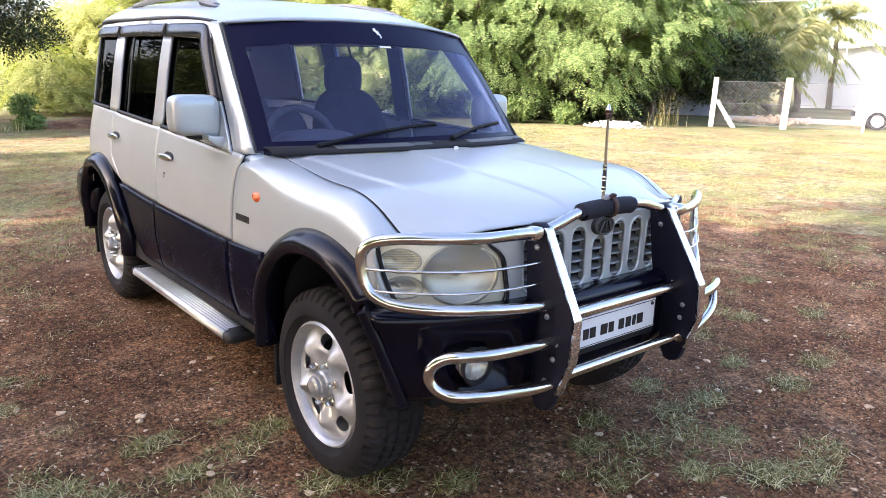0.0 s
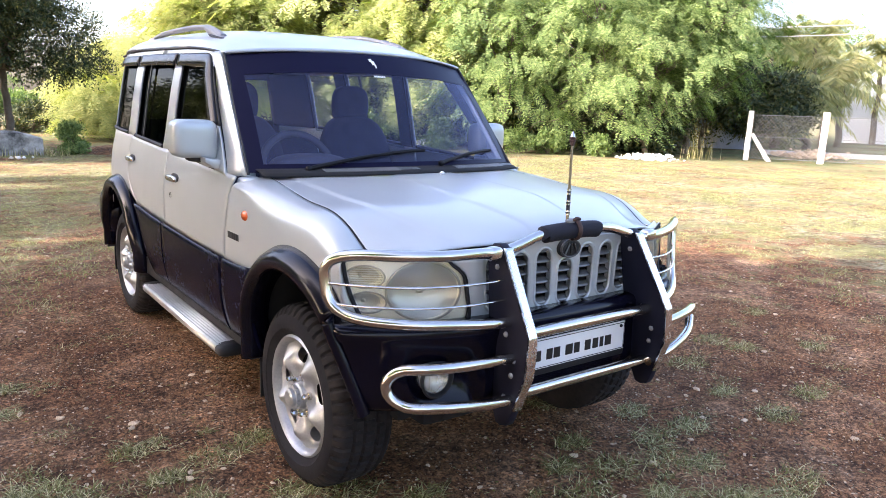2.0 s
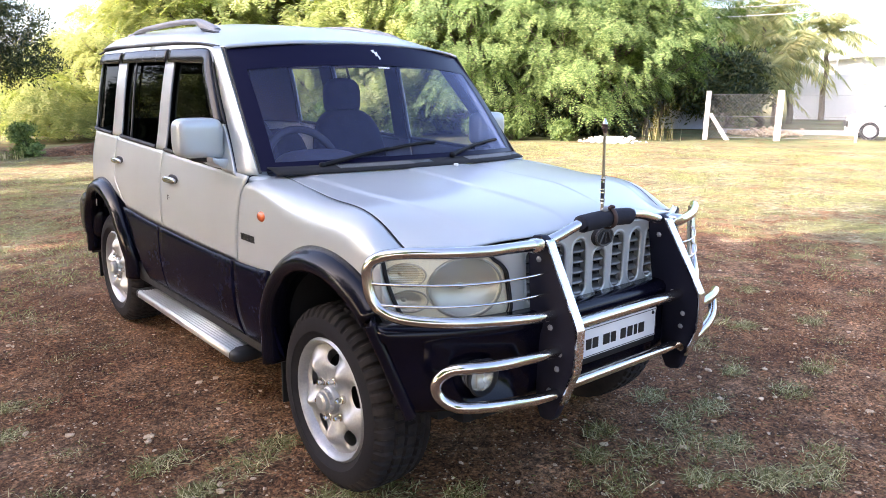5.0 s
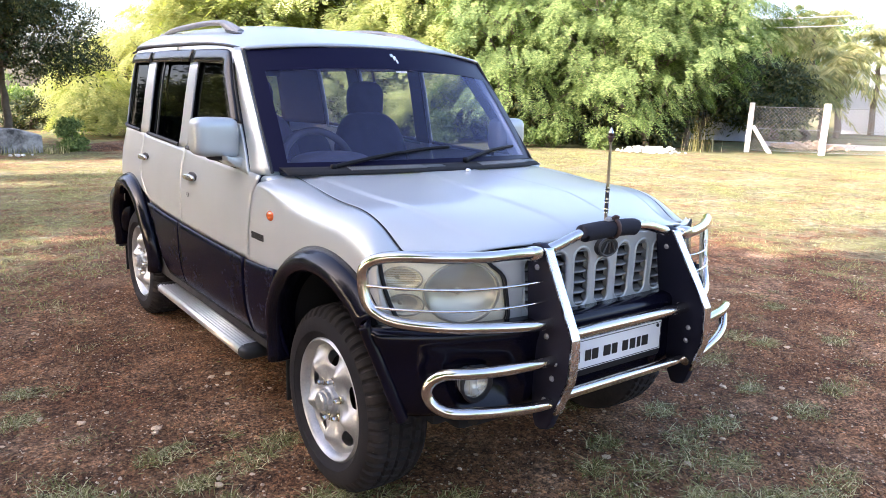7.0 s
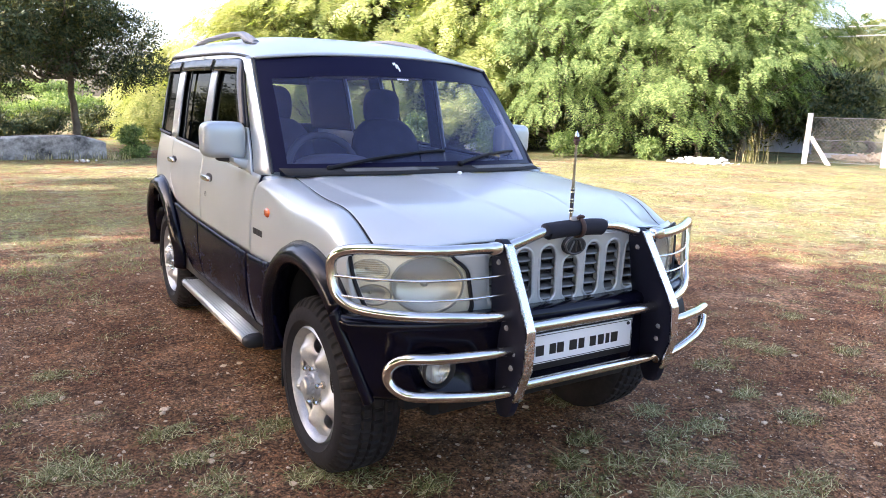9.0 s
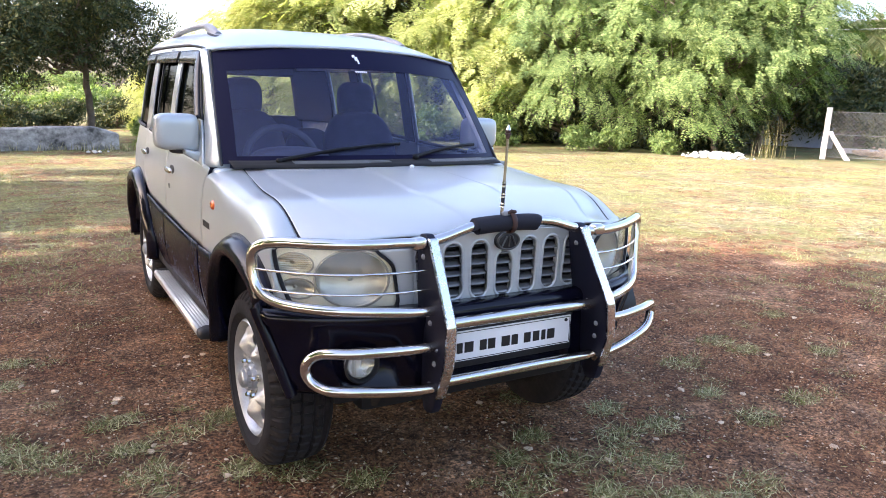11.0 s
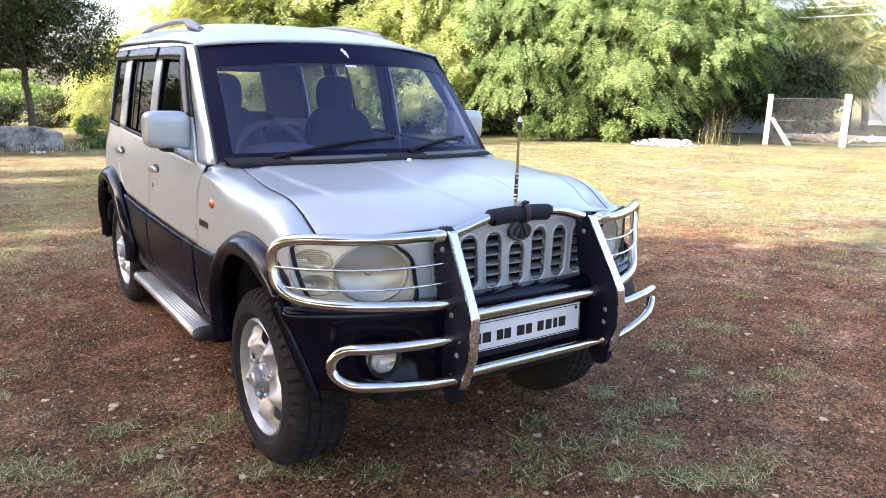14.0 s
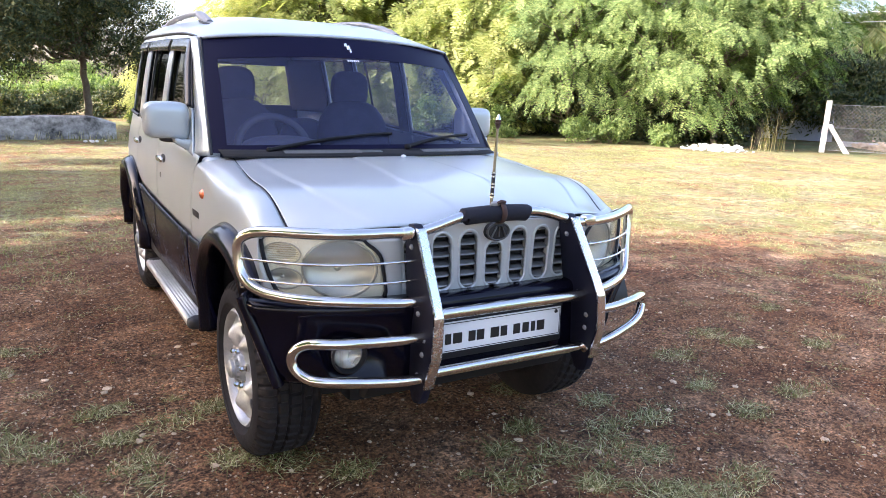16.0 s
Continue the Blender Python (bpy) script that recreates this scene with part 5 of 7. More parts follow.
# ---- bull bar ----
def upright(sx):
    face = [(-0.645, 1.020), (-0.668, 1.006), (-0.700, 0.945), (-0.770, 0.815), (-0.806, 0.745), (-0.812, 0.715), (-0.806, 0.60), (-0.790, 0.555), (-0.735, 0.420), (-0.722, 0.398)]
    back = [(-0.690, 0.388), (-0.665, 0.392), (-0.645, 0.44), (-0.640, 0.56), (-0.612, 0.68), (-0.600, 0.80), (-0.592, 0.93), (-0.590, 0.985), (-0.610, 1.016)]
    cx = -0.351 if sx < 0 else 0.338
    x0, x1 = cx - 0.016, cx + 0.016
    u = part("bull_bar_upright", prism_bm(face + back, "x", x0, x1, 0.005), PLATE_B, car, "black steel bull-bar upright")
    # bright strip down the front edge
    P = []
    for k, (y, z) in enumerate(smooth_path(face[1:8] + [(-0.755, 0.462)], 4)):
        P.append([(cx + dx, y + dy - 0.006, z + 0.003) for dx, dy in ((-0.0175, 0.010), (-0.018, 0.003), (-0.014, 0), (0.014, 0), (0.018, 0.003), (0.0175, 0.010))])
    sheet("edge_strip", np.array(P), STRIP, u, 0.002, "polished steel edge", 30)
    for y, z in ((-0.640, 0.940), (-0.640, 0.735), (-0.700, 0.720), (-0.745, 0.640), (-0.735, 0.585), (-0.705, 0.500)):
        for s in (-1, 1):
            V, F = lathe_arrays([(0.009 * s, 0.0), (0.008 * s, 0.006), (0.004 * s, 0.010), (0.0, 0.0105)], "x", 6)
            mesh("bolt", V + np.array((cx + s * 0.016, y, z)), F, RAIL_M, u, 30)
    if sx > 0:
        for o in (u, *u.children):
            for v in o.data.vertices:
                v.co.x += 0.012 - 0.12 * (v.co.z - 0.713)
    return u


for sx in (-1, 1):
    upright(sx)
TB = 0.0185
tube("top_bar", smooth_path([(-0.365, -0.640, 0.985), (-0.28, -0.640, 1.004), (-0.16, -0.640, 1.035), (0.0, -0.640, 1.042), (0.16, -0.640, 1.035), (0.28, -0.640, 1.004), (0.365, -0.640, 0.985)], 6), TB, CHROME, car, 12, False, "polished steel top bar")
pad = tube("bar_pad", smooth_path([(-0.162, -0.640, 1.032), (-0.154, -0.640, 1.034), (-0.08, -0.640, 1.038), (-0.02, -0.640, 1.039), (0.05, -0.640, 1.038), (0.096, -0.640, 1.035), (0.104, -0.640, 1.033)], 5),
           [0.022] + [0.027] * 1 + [0.031] * 27 + [0.027, 0.022], FOAM, car, 16, False, "black foam grip round the top bar")
tube("middle_bar", [(x, -0.725, 0.716) for x in np.linspace(-0.35, 0.35, 8)], 0.021, CHROME, car, 12, False, "polished steel bar")
tube("lower_bar", [(x, -0.720, 0.505) for x in np.linspace(-0.35, 0.35, 8)], 0.0185, CHROME, car, 12, False, "polished steel bar")


def guard(key, label):
    return tube("lamp_guard", smooth_path(key, 7), 0.0185, CHROME, car, 12, False, label)


TOP_GUARD = {-1: [(0.352, -0.650, 0.988), (0.45, -0.655, 0.996), (0.60, -0.640, 0.998), (0.72, -0.590, 1.000), (0.82, -0.515, 1.000), (0.872, -0.462, 0.988), (0.896, -0.430, 0.960), (0.900, -0.425, 0.915),
                  (0.893, -0.440, 0.850), (0.868, -0.475, 0.812), (0.82, -0.535, 0.794), (0.72, -0.620, 0.786), (0.60, -0.675, 0.780), (0.45, -0.708, 0.770), (0.352, -0.712, 0.768)],
             # bent inwards on the car's left
             1: [(0.345, -0.650, 0.985), (0.45, -0.645, 0.985), (0.58, -0.605, 0.990), (0.68, -0.555, 0.998), (0.738, -0.515, 1.000), (0.760, -0.497, 0.985), (0.760, -0.496, 0.950),
                 (0.752, -0.504, 0.900), (0.740, -0.516, 0.840), (0.722, -0.535, 0.785), (0.695, -0.562, 0.748), (0.640, -0.605, 0.731), (0.55, -0.660, 0.727), (0.45, -0.700, 0.722), (0.345, -0.712, 0.720)]}
LOW_GUARD = {-1: [(0.352, -0.735, 0.648), (0.46, -0.735, 0.650), (0.58, -0.722, 0.653), (0.66, -0.702, 0.654)]
                 + [(0.718 + 0.066 * math.cos(t), -0.678 + 0.063 * math.cos(t), 0.592 + 0.064 * math.sin(t)) for t in np.linspace(math.pi / 2, -math.pi / 2, 9)]
                 + [(0.66, -0.705, 0.524), (0.58, -0.722, 0.516), (0.46, -0.733, 0.503), (0.352, -0.735, 0.497)],
             1: [(0.345, -0.735, 0.648), (0.48, -0.735, 0.652), (0.60, -0.715, 0.658), (0.685, -0.680, 0.658), (0.732, -0.648, 0.645), (0.748, -0.635, 0.615), (0.732, -0.645, 0.585),
                 (0.690, -0.672, 0.562), (0.62, -0.702, 0.547), (0.52, -0.728, 0.530), (0.42, -0.738, 0.512), (0.345, -0.740, 0.503)]}
for sx in (-1, 1):
    g = guard([(sx * x, y, z) for x, y, z in TOP_GUARD[sx]], "polished steel headlight guard")
    run = [(0.352, -0.672), (0.48, -0.675), (0.62, -0.650), (0.74, -0.590), (0.84, -0.500), (0.898, -0.440)] if sx < 0 else [(0.345, -0.672), (0.45, -0.668), (0.55, -0.635), (0.64, -0.582), (0.70, -0.540), (0.750, -0.503)]
    for z in (0.903, 0.838):
        k = (0.96 - z) / 0.2
        tube("guard_wire", smooth_path([(sx * x, y - 0.03 * k * (i < 5), z) for i, (x, y) in enumerate(run)], 6), 0.0042, CHROME, g, 8)
    part("guard_clamp", blob_bm((sx * 0.395, -0.650, 0.990), (0.030, 0.026, 0.024), 3.0), CHROME, g)
    guard([(sx * x, y, z) for x, y, z in LOW_GUARD[sx]], "polished steel fog-lamp guard")

# short decorative mast strapped to the top bar
MAST_A, MAST_B = np.array((-0.052, -0.640, 1.075)), np.array((-0.019, -0.609, 1.372))
lean = lambda z: MAST_A + (MAST_B - MAST_A) * (z - MAST_A[2]) / (MAST_B[2] - MAST_A[2])


def turned(name, profile, material, parent, label=""):
    """Turns (height, radius) pairs round the leaning mast."""
    V, F = lathe_arrays([(z, r) for z, r in profile], "z", 14)
    V = np.array([(p[0] + lean(p[2])[0], p[1] + lean(p[2])[1], p[2]) for p in V])
    return mesh(name, V, F, material, parent, 38, label)


mast = turned("mast", [(1.075, 0.0), (1.075, 0.0058), (1.200, 0.0052), (1.345, 0.0046), (1.345, 0.0)], BRASS, car, "short brass mast with a tiered finial")
for k, z in enumerate((1.098, 1.104, 1.110, 1.133, 1.139, 1.145, 1.170, 1.177, 1.184)):
    turned("ring", [(z - 0.0022, 0.005), (z - 0.0020, 0.0082), (z + 0.0020, 0.0082), (z + 0.0022, 0.005)], CHROME if k % 3 != 1 else DARK, mast)
for z0, z1 in ((1.112, 1.131), (1.147, 1.168)):
    turned("sleeve", [(z0, 0.0050), (z0 + 0.001, 0.0070), (z1 - 0.001, 0.0070), (z1, 0.0050)], DARK, mast)
turned("cap", [(1.338, 0.0045), (1.345, 0.0085), (1.352, 0.0085), (1.354, 0.0125), (1.358, 0.0125), (1.360, 0.0080), (1.364, 0.0105), (1.368, 0.0105), (1.369, 0.0)], STRAP, mast, "rust-brown stepped cap")
turned("finial", [(1.3692, 0.0), (1.3694, 0.0088), (1.374, 0.0082), (1.382, 0.0045), (1.390, 0.0005)], CHROME, mast)
part("clamp", blob_bm((-0.038, -0.642, 1.074), (0.020, 0.012, 0.010), 2.8, 18, 10), RAIL_M, mast)
V, F = tube_arrays([(0.0, -0.640 + 0.035 * math.cos(t), 1.040 + 0.037 * math.sin(t)) for t in np.linspace(0, 2 * math.pi, 28, endpoint=False)], 0.0040, 8, True, True, 2.8)
mesh("strap", V + np.array((-0.014, 0, 0)), F, STRAP, mast, 60)
tube("strap_buckle", [(-0.034, -0.652, 1.076), (-0.020, -0.655, 1.084), (0.0, -0.652, 1.079)], 0.006, STRAP, mast, 8)


# ---- side fittings ----
def mirror(sx):
    mx = 0.890 if sx < 0 else 0.824
    bm = blob_bm((sx * mx, 0.905, 1.278), (0.103, 0.062, 0.086), 4.6, 40, 22)
    for v in bm.verts:            # drawn in and down towards the door
        k = max(0.0, mx - abs(v.co.x)) / 0.10
        if v.co.z < 1.278:
            v.co.z -= 0.022 * k * k
    m = part("side_mirror", bm, SILVER, fd[sx], "silver door mirror")
    P = [[(sx * (mx + x), 0.968, z) for z in np.linspace(1.21, 1.345, 5)] for x in np.linspace(-0.080, 0.083, 6)]
    sheet("mirror_glass", np.array(P), CHROME, m, 0.003)
    part("mirror_base", prism_bm([(sx * 0.775, 1.130), (sx * 0.790, 1.190), (sx * 0.830, 1.190), (sx * 0.870, 1.200), (sx * 0.870, 1.178), (sx * 0.83, 1.150)], "y", 0.80, 0.96, 0.008), SILVER, m)
    part("mirror_stalk", blob_bm((sx * 0.850, 0.905, 1.192), (0.075, 0.040, 0.020), 3.0), DARK, m)


def running_board(sx):
    lo, hi, y0, y1, zt = 0.700, 0.846, 0.80, 2.10, 0.322
    prof = []
    for k in range(9):
        x = lo + (hi - lo) * k / 9
        w = (hi - lo) / 9
        prof += [(x, zt - 0.004), (x + w * 0.25, zt), (x + w * 0.75, zt), (x + w, zt - 0.004)]
    prof += [(hi + 0.006, zt - 0.012), (hi + 0.006, zt - 0.034), (hi - 0.010, zt - 0.048), (lo, zt - 0.052)]
    P = [[(sx * x, y, z) for x, z in prof] for y in np.linspace(y0, y1, 3)]
    b = sheet("running_board", np.array(P), STEP_AL, car, 0.004, "ribbed aluminium running board", 30)
    for ye, s in ((y0, -1), (y1, 1)):
        part("end_cap", blob_bm((sx * (lo + hi + 0.004) / 2, ye + s * 0.012, zt - 0.026), ((hi - lo) / 2 + 0.006, 0.050, 0.030), 3.4, 28, 12), DARK, b)
    for y in (0.95, 1.80):
        part("bracket", box_bm((min(sx * 0.6, sx * 0.78), y - 0.03, 0.262), (max(sx * 0.6, sx * 0.78), y + 0.03, 0.290)), DARK, b)


def visor(sx, key, owner):
    """Smoked rain visor: a sloping strip along the top of a window."""
    c = smooth_path(key, 6)
    P = []
    for y, z, dy, dz in c:
        x = float(half(y, z))
        P.append([(sx * (x + o), y + dy * t, z + dz * t) for t, o in ((0, 0.010), (0.15, 0.020), (0.6, 0.030), (1.0, 0.034))])
    return sheet("rain_visor", np.array(P), VISOR, owner, 0.003, "smoked plastic rain visor", 60)


VISOR = worn("smoked_plastic", (0.014, 0.014, 0.017), (0.030, 0.030, 0.034), 9.0, (0.16, 0.28), relief=0.0)
VISOR.node_tree.nodes["Principled BSDF"].inputs["Specular IOR Level"].default_value = 0.22
for sx in (-1, 1):
    mirror(sx)
    running_board(sx)
    visor(sx, [(0.905, 1.345, 0.050, -0.010), (1.00, 1.470, 0.052, -0.014), (1.085, 1.580, 0.055, -0.025), (1.135, 1.648, 0.045, -0.050), (1.20, 1.672, 0.01, -0.062), (1.40, 1.680, 0, -0.064), (1.66, 1.686, 0, -0.064)], fd[sx])
    visor(sx, [(1.70, 1.688, 0, -0.064), (2.05, 1.696, 0, -0.064), (2.46, 1.700, 0, -0.064)], rd[sx])
    visor(sx, [(2.50, 1.700, 0, -0.062), (2.80, 1.702, 0, -0.060), (3.10, 1.696, 0, -0.055)], car)
    # side repeater and badge letters as plain bars
    V, F = lathe_arrays([(0.014, 0.0), (0.013, 0.012), (0.008, 0.022), (0.0, 0.026)], "x", 24)
    mesh("side_repeater", V * np.array((sx, 1.35, 0.85)) + np.array((sx * (float(half(0.44, 0.986)) - 0.001), 0.44, 0.986)), F, AMBER, car, 38, "amber side repeater")
    for k in range(6):
        y = 0.505 + 0.022 * k
        x = float(half(y, 0.88))
        part("badge_letter", box_bm((min(sx * x, sx * (x + 0.004)), y, 0.866), (max(sx * x, sx * (x + 0.004)), y + 0.017, 0.894)), DARK, car)
    # mud flaps behind the wheels
    for y in (0.405, 3.16):
        part("mud_flap", box_bm((min(sx * 0.62, sx * 0.79), y - 0.006, 0.19), (max(sx * 0.62, sx * 0.79), y + 0.006, 0.46), 0.003), CAVITY, car)

for sx in (-1, 1):
    part("pillar_base", blob_bm((sx * 0.740, 0.605, 1.106), (0.050, 0.060, 0.026), 2.6), SILVER, car)

# ---- scuttle, wipers, sticker ----
WIPER_B = worn("wiper_black", (0.004, 0.004, 0.006), (0.009, 0.009, 0.011), 12.0, (0.5, 0.7), relief=0.0)
WIPER_B.node_tree.nodes["Principled BSDF"].inputs["Specular IOR Level"].default_value = 0.25
P = []
for u in np.linspace(-0.97, 0.97, 40):
    b = np.array(WS_B(u))
    P.append([(b[0], b[1] - 0.085, b[2] - 0.010), (b[0], b[1] - 0.055, b[2] + 0.002), (b[0], b[1] - 0.015, b[2] + 0.010), (b[0], b[1] + 0.010, b[2] + 0.014)])
cowl = sheet("scuttle_panel", np.array(P), CAVITY, car, 0.004, "black plastic scuttle panel")
for u0, u1 in ((-0.62, -0.16), (0.30, 0.80)):
    n = 34
    for k in range(n):
        u = u0 + (u1 - u0) * k / (n - 1)
        b = np.array(WS_B(u))
        if k % 11 == 0:
            for f in (0.25, 0.5, 0.75):
                tube("vent_wire", [np.array(WS_B(u + (u1 - u0) * 11 / (n - 1) * q)) + np.array((0, -0.058 + 0.048 * f, 0.0048 + 0.010 * f)) for q in np.linspace(0, 1, 5)], 0.0018, FIN, cowl, 5)
        tube("vent_slat", [(b[0], b[1] - 0.058, b[2] + 0.004), (b[0], b[1] - 0.010, b[2] + 0.014)], 0.0026, FIN, cowl, 5)
for u0, v0, u1, v1 in ((-0.70, 0.03, 0.12, 0.165), (0.20, 0.05, 0.80, 0.16)):
    path = [screen_point(u0 + (u1 - u0) * t, v0 + (v1 - v0) * (1 - (1 - t) ** 1.7), 0.028 - 0.012 * t) for t in np.linspace(0, 1, 16)]
    arm = tube("wiper", path[:9], np.interp(np.linspace(0, 1, 9), [0, 1], [0.011, 0.007]), WIPER_B, car, 8, False, "black wiper arm")
    tube("wiper_blade", [p + np.array((0, 0.004, -0.004)) for p in path[5:]], 0.0075, WIPER_B, arm, 8)
    part("wiper_pivot", blob_bm(tuple(path[0]), (0.015, 0.014, 0.014), 2.4, 14, 8), WIPER_B, arm)
STICKER = principled("white_sticker", (0.85, 0.85, 0.88), 0.4)
for u0, u1, v0, v1 in ((-0.020, 0.004, 0.925, 0.95), (-0.006, 0.020, 0.895, 0.93), (0.010, 0.024, 0.868, 0.90)):
    sheet("sticker", np.array([[screen_point(u, v + (u - u0) * 0.3, 0.006) for v in np.linspace(v0, v1, 3)] for u in np.linspace(u0, u1, 3)]), STICKER, ws, 0.001)
for k in range(6):
    u = -0.036 + 0.016 * k
    sheet("bar", np.array([[screen_point(a, v, 0.006) for v in (0.785, 0.800)] for a in (u, u + 0.012)]), STICKER, ws, 0.001)

# washer jets on the bonnet
for x in (0.062,):
    part("washer_jet", blob_bm((x, 0.285, 1.152), (0.010, 0.012, 0.008), 2.6, 12, 8), STICKER, car)

# ---- interior ----
part("dashboard", blob_bm((0.0, 0.72, 0.98), (0.70, 0.26, 0.17), 3.4, 40, 16), DASH, car, "grey dashboard")
part("cabin_floor", box_bm((-0.70, 0.5, 0.47), (0.70, 3.25, 0.52)), SEAT, car)
part("roof_lining", box_bm((-0.60, 1.10, 1.695), (0.60, 3.20, 1.705)), TRIM, car)
sw = tube("steering_wheel", [(-0.36 + 0.19 * math.cos(t), 0.93 + 0.07 * math.sin(t), 1.12 + 0.175 * math.sin(t)) for t in np.linspace(0, 2 * math.pi, 40, endpoint=False)], 0.019, DASH, car, 10, True, "dark four-spoke steering wheel")
part("wheel_boss", blob_bm((-0.36, 0.925, 1.11), (0.075, 0.035, 0.055), 2.6), DASH, sw)
for a in (0.15, math.pi - 0.15, -0.7, math.pi + 0.7):
    tube("spoke", [(-0.36, 0.925, 1.11), (-0.36 + 0.19 * math.cos(a), 0.93 + 0.07 * math.sin(a), 1.12 + 0.175 * math.sin(a))], 0.012, DASH, sw, 8)


def car_seat(x, y, w, z_top, rest=True, tall=0.34):
    s = part("car_seat", blob_bm((x, y, 0.72), (w, 0.26, 0.12), 3.2), SEAT, car, "grey cloth seat with headrest")
    bm = blob_bm((x, y + 0.30, 0.69 + tall), (w, 0.095, tall), 3.0)
    for v in bm.verts:
        v.co.y += 0.22 * (v.co.z - 0.75)
        v.co.x = x + (v.co.x - x) * (1 - 0.28 * max(0, v.co.z - 1.0))
    part("backrest", bm, SEAT, s)
    if rest:
        part("headrest", blob_bm((x, y + 0.46, z_top), (0.128, 0.060, 0.125), 3.0), SEAT, s)


part("instrument_hood", blob_bm((-0.36, 0.80, 1.135), (0.20, 0.13, 0.075), 2.8, 28, 12), DASH, car)
for x in (-0.32, 0.45):
    car_seat(x, 1.42, 0.265, 1.435)
for x in (-0.40, 0.0, 0.40):
    car_seat(x, 2.28, 0.20, 1.30, False, 0.26)

# ---- the far side of the field ----
rng = np.random.default_rng(13)
def yaw_at(a, b):
    return math.degrees(math.atan2(b[1] - a[1], b[0] - a[0]))


# chain-link fence on concrete posts
FA, FB, FC, FD = np.array((21.34, 12.82, 0)), np.array((22.56, 11.10, 0)), np.array((23.85, 9.30, 0)), np.array((26.4, 5.7, 0))
fence = thing("wire_fence", (0, 0, 0), "chain-link fence on pale concrete posts", "fence")


def fence_post(at, w, h, lean):
    bm = box_bm((-w / 2, -w / 2, -0.1), (w / 2, w / 2, h), 0.012)
    for v in bm.verts:
        v.co.x += lean[0] * v.co.z
        v.co.y += lean[1] * v.co.z
        v.co = Matrix.Rotation(radians(-55), 3, "Z") @ v.co + Vector(at)
    return part("post", bm, POST, fence)


fence_post(FA, 0.15, 1.52, (0.02, 0.03))
fence_post(FB, 0.17, 1.54, (0.01, -0.02))
fence_post(FC, 0.07, 1.40, (0.02, 0.05))
fence_post(FD, 0.15, 1.50, (0, 0))
part("brace", prism_bm([(0.05, 0.80), (0.16, 0.84), (0.74, 0.0), (0.60, -0.03)], "y", -0.05, 0.05, 0.01), POST, fence).matrix_basis = pose(*FA, 0, 0, yaw_at(FA, FB))


def bay(a, b, h0=0.08, h1=1.40, pitch=0.105):
    L = float(np.linalg.norm(b - a))
    d = (b - a) / L
    arr, h = [], h1 - h0
    for k in range(int((L + h) / pitch)):
        for s in (1, -1):
            s0 = k * pitch - (h if s > 0 else 0)
            pts = []
            for t in (0.0, 1.0):
                u = s0 + (h * t if s > 0 else 0) + (-h * t + 0 if s < 0 else 0)
                pts.append((u, h0 + h * t))
            (u0, z0), (u1, z1) = pts
            # cut to the bay
            lo, hi = 0.0, 1.0
            for lim, sign in ((0.0, 1), (L, -1)):
                f0, f1 = sign * (u0 - lim), sign * (u1 - lim)
                if f0 < 0 and f1 < 0:
                    lo, hi = 1, 0
                elif f0 < 0:
                    lo = max(lo, f0 / (f0 - f1))
                elif f1 < 0:
                    hi = min(hi, f0 / (f0 - f1))
            if hi - lo < 0.02:
                continue
            q = [a + d * (u0 + (u1 - u0) * t) + np.array((0, 0, z0 + (z1 - z0) * t)) for t in (lo, hi)]
            arr.append(tube_arrays(q, 0.0031, 4, False, False))
    for z in (h0, h0 + h * 0.5, h1):
        arr.append(tube_arrays([a + (0, 0, z), b + (0, 0, z)], 0.006, 5, False, False))
    V, F = joined(arr)
    mesh("wire_mesh", V, F, WIRE, fence, 60)


bay(FA, FB)
bay(FB, FC)
bay(FC, FD)

# plain white house and its yard wall behind the fence
HOUSE_YAW = -52
house = thing("house", (48.3, 18.9, 0), "plain white flat-roofed house in full sun", "house")
house.rotation_euler = (0, 0, radians(HOUSE_YAW))


def house_wall(lo, hi, name="wall", mat=None):
    return part(name, box_bm(lo, hi, 0.015), mat or WALL_W, house)


RED = worn("red_door_paint", (0.40, 0.09, 0.06), (0.52, 0.16, 0.12), 3.0, (0.5, 0.7))
GREY_SHED = worn("blue_grey_sheet", (0.30, 0.34, 0.42), (0.42, 0.46, 0.54), 2.0, (0.5, 0.7))
house_wall((0.0, 0.0, -0.2), (3.8, 0.25, 3.55))
house_wall((5.0, 0.0, -0.2), (14.0, 0.25, 3.55))
house_wall((3.8, 0.0, 2.3), (5.0, 0.25, 3.55))
house_wall((0.0, 0.25, -0.2), (0.25, 8.0, 3.55))
house_wall((13.75, 0.25, -0.2), (14.0, 8.0, 3.55))
house_wall((0.0, 8.0, -0.2), (14.0, 8.25, 3.55))
house_wall((-0.65, -0.80, 3.55), (14.6, 8.8, 3.80), "roof")
house_wall((-0.10, -0.20, 3.80), (14.1, 0.05, 4.50), "parapet")
dr = house_wall((3.87, 0.08, 0.0), (4.93, 0.16, 2.26), "door", RED)
part("door_frame", box_bm((3.80, -0.03, 0), (3.87, 0.12, 2.3)), POST, dr)
part("door_frame", box_bm((4.93, -0.03, 0), (5.00, 0.12, 2.3)), POST, dr)
yard = thing("yard_wall", (41.5, 19.6, 0), "low white plastered wall beside the house", "wall")
yard.rotation_euler = (0, 0, radians(-60))
part("wall_panel", box_bm((0.0, 0, -0.1), (3.3, 0.25, 2.45), 0.02), WALL_W, yard)
part("wall_panel", box_bm((3.3, 0.0, -0.1), (7.5, 0.25, 1.90), 0.02), WALL_W, yard)
part("coping", box_bm((3.28, -0.04, 1.903), (7.5, 0.29, 1.96), 0.01), POST, yard)
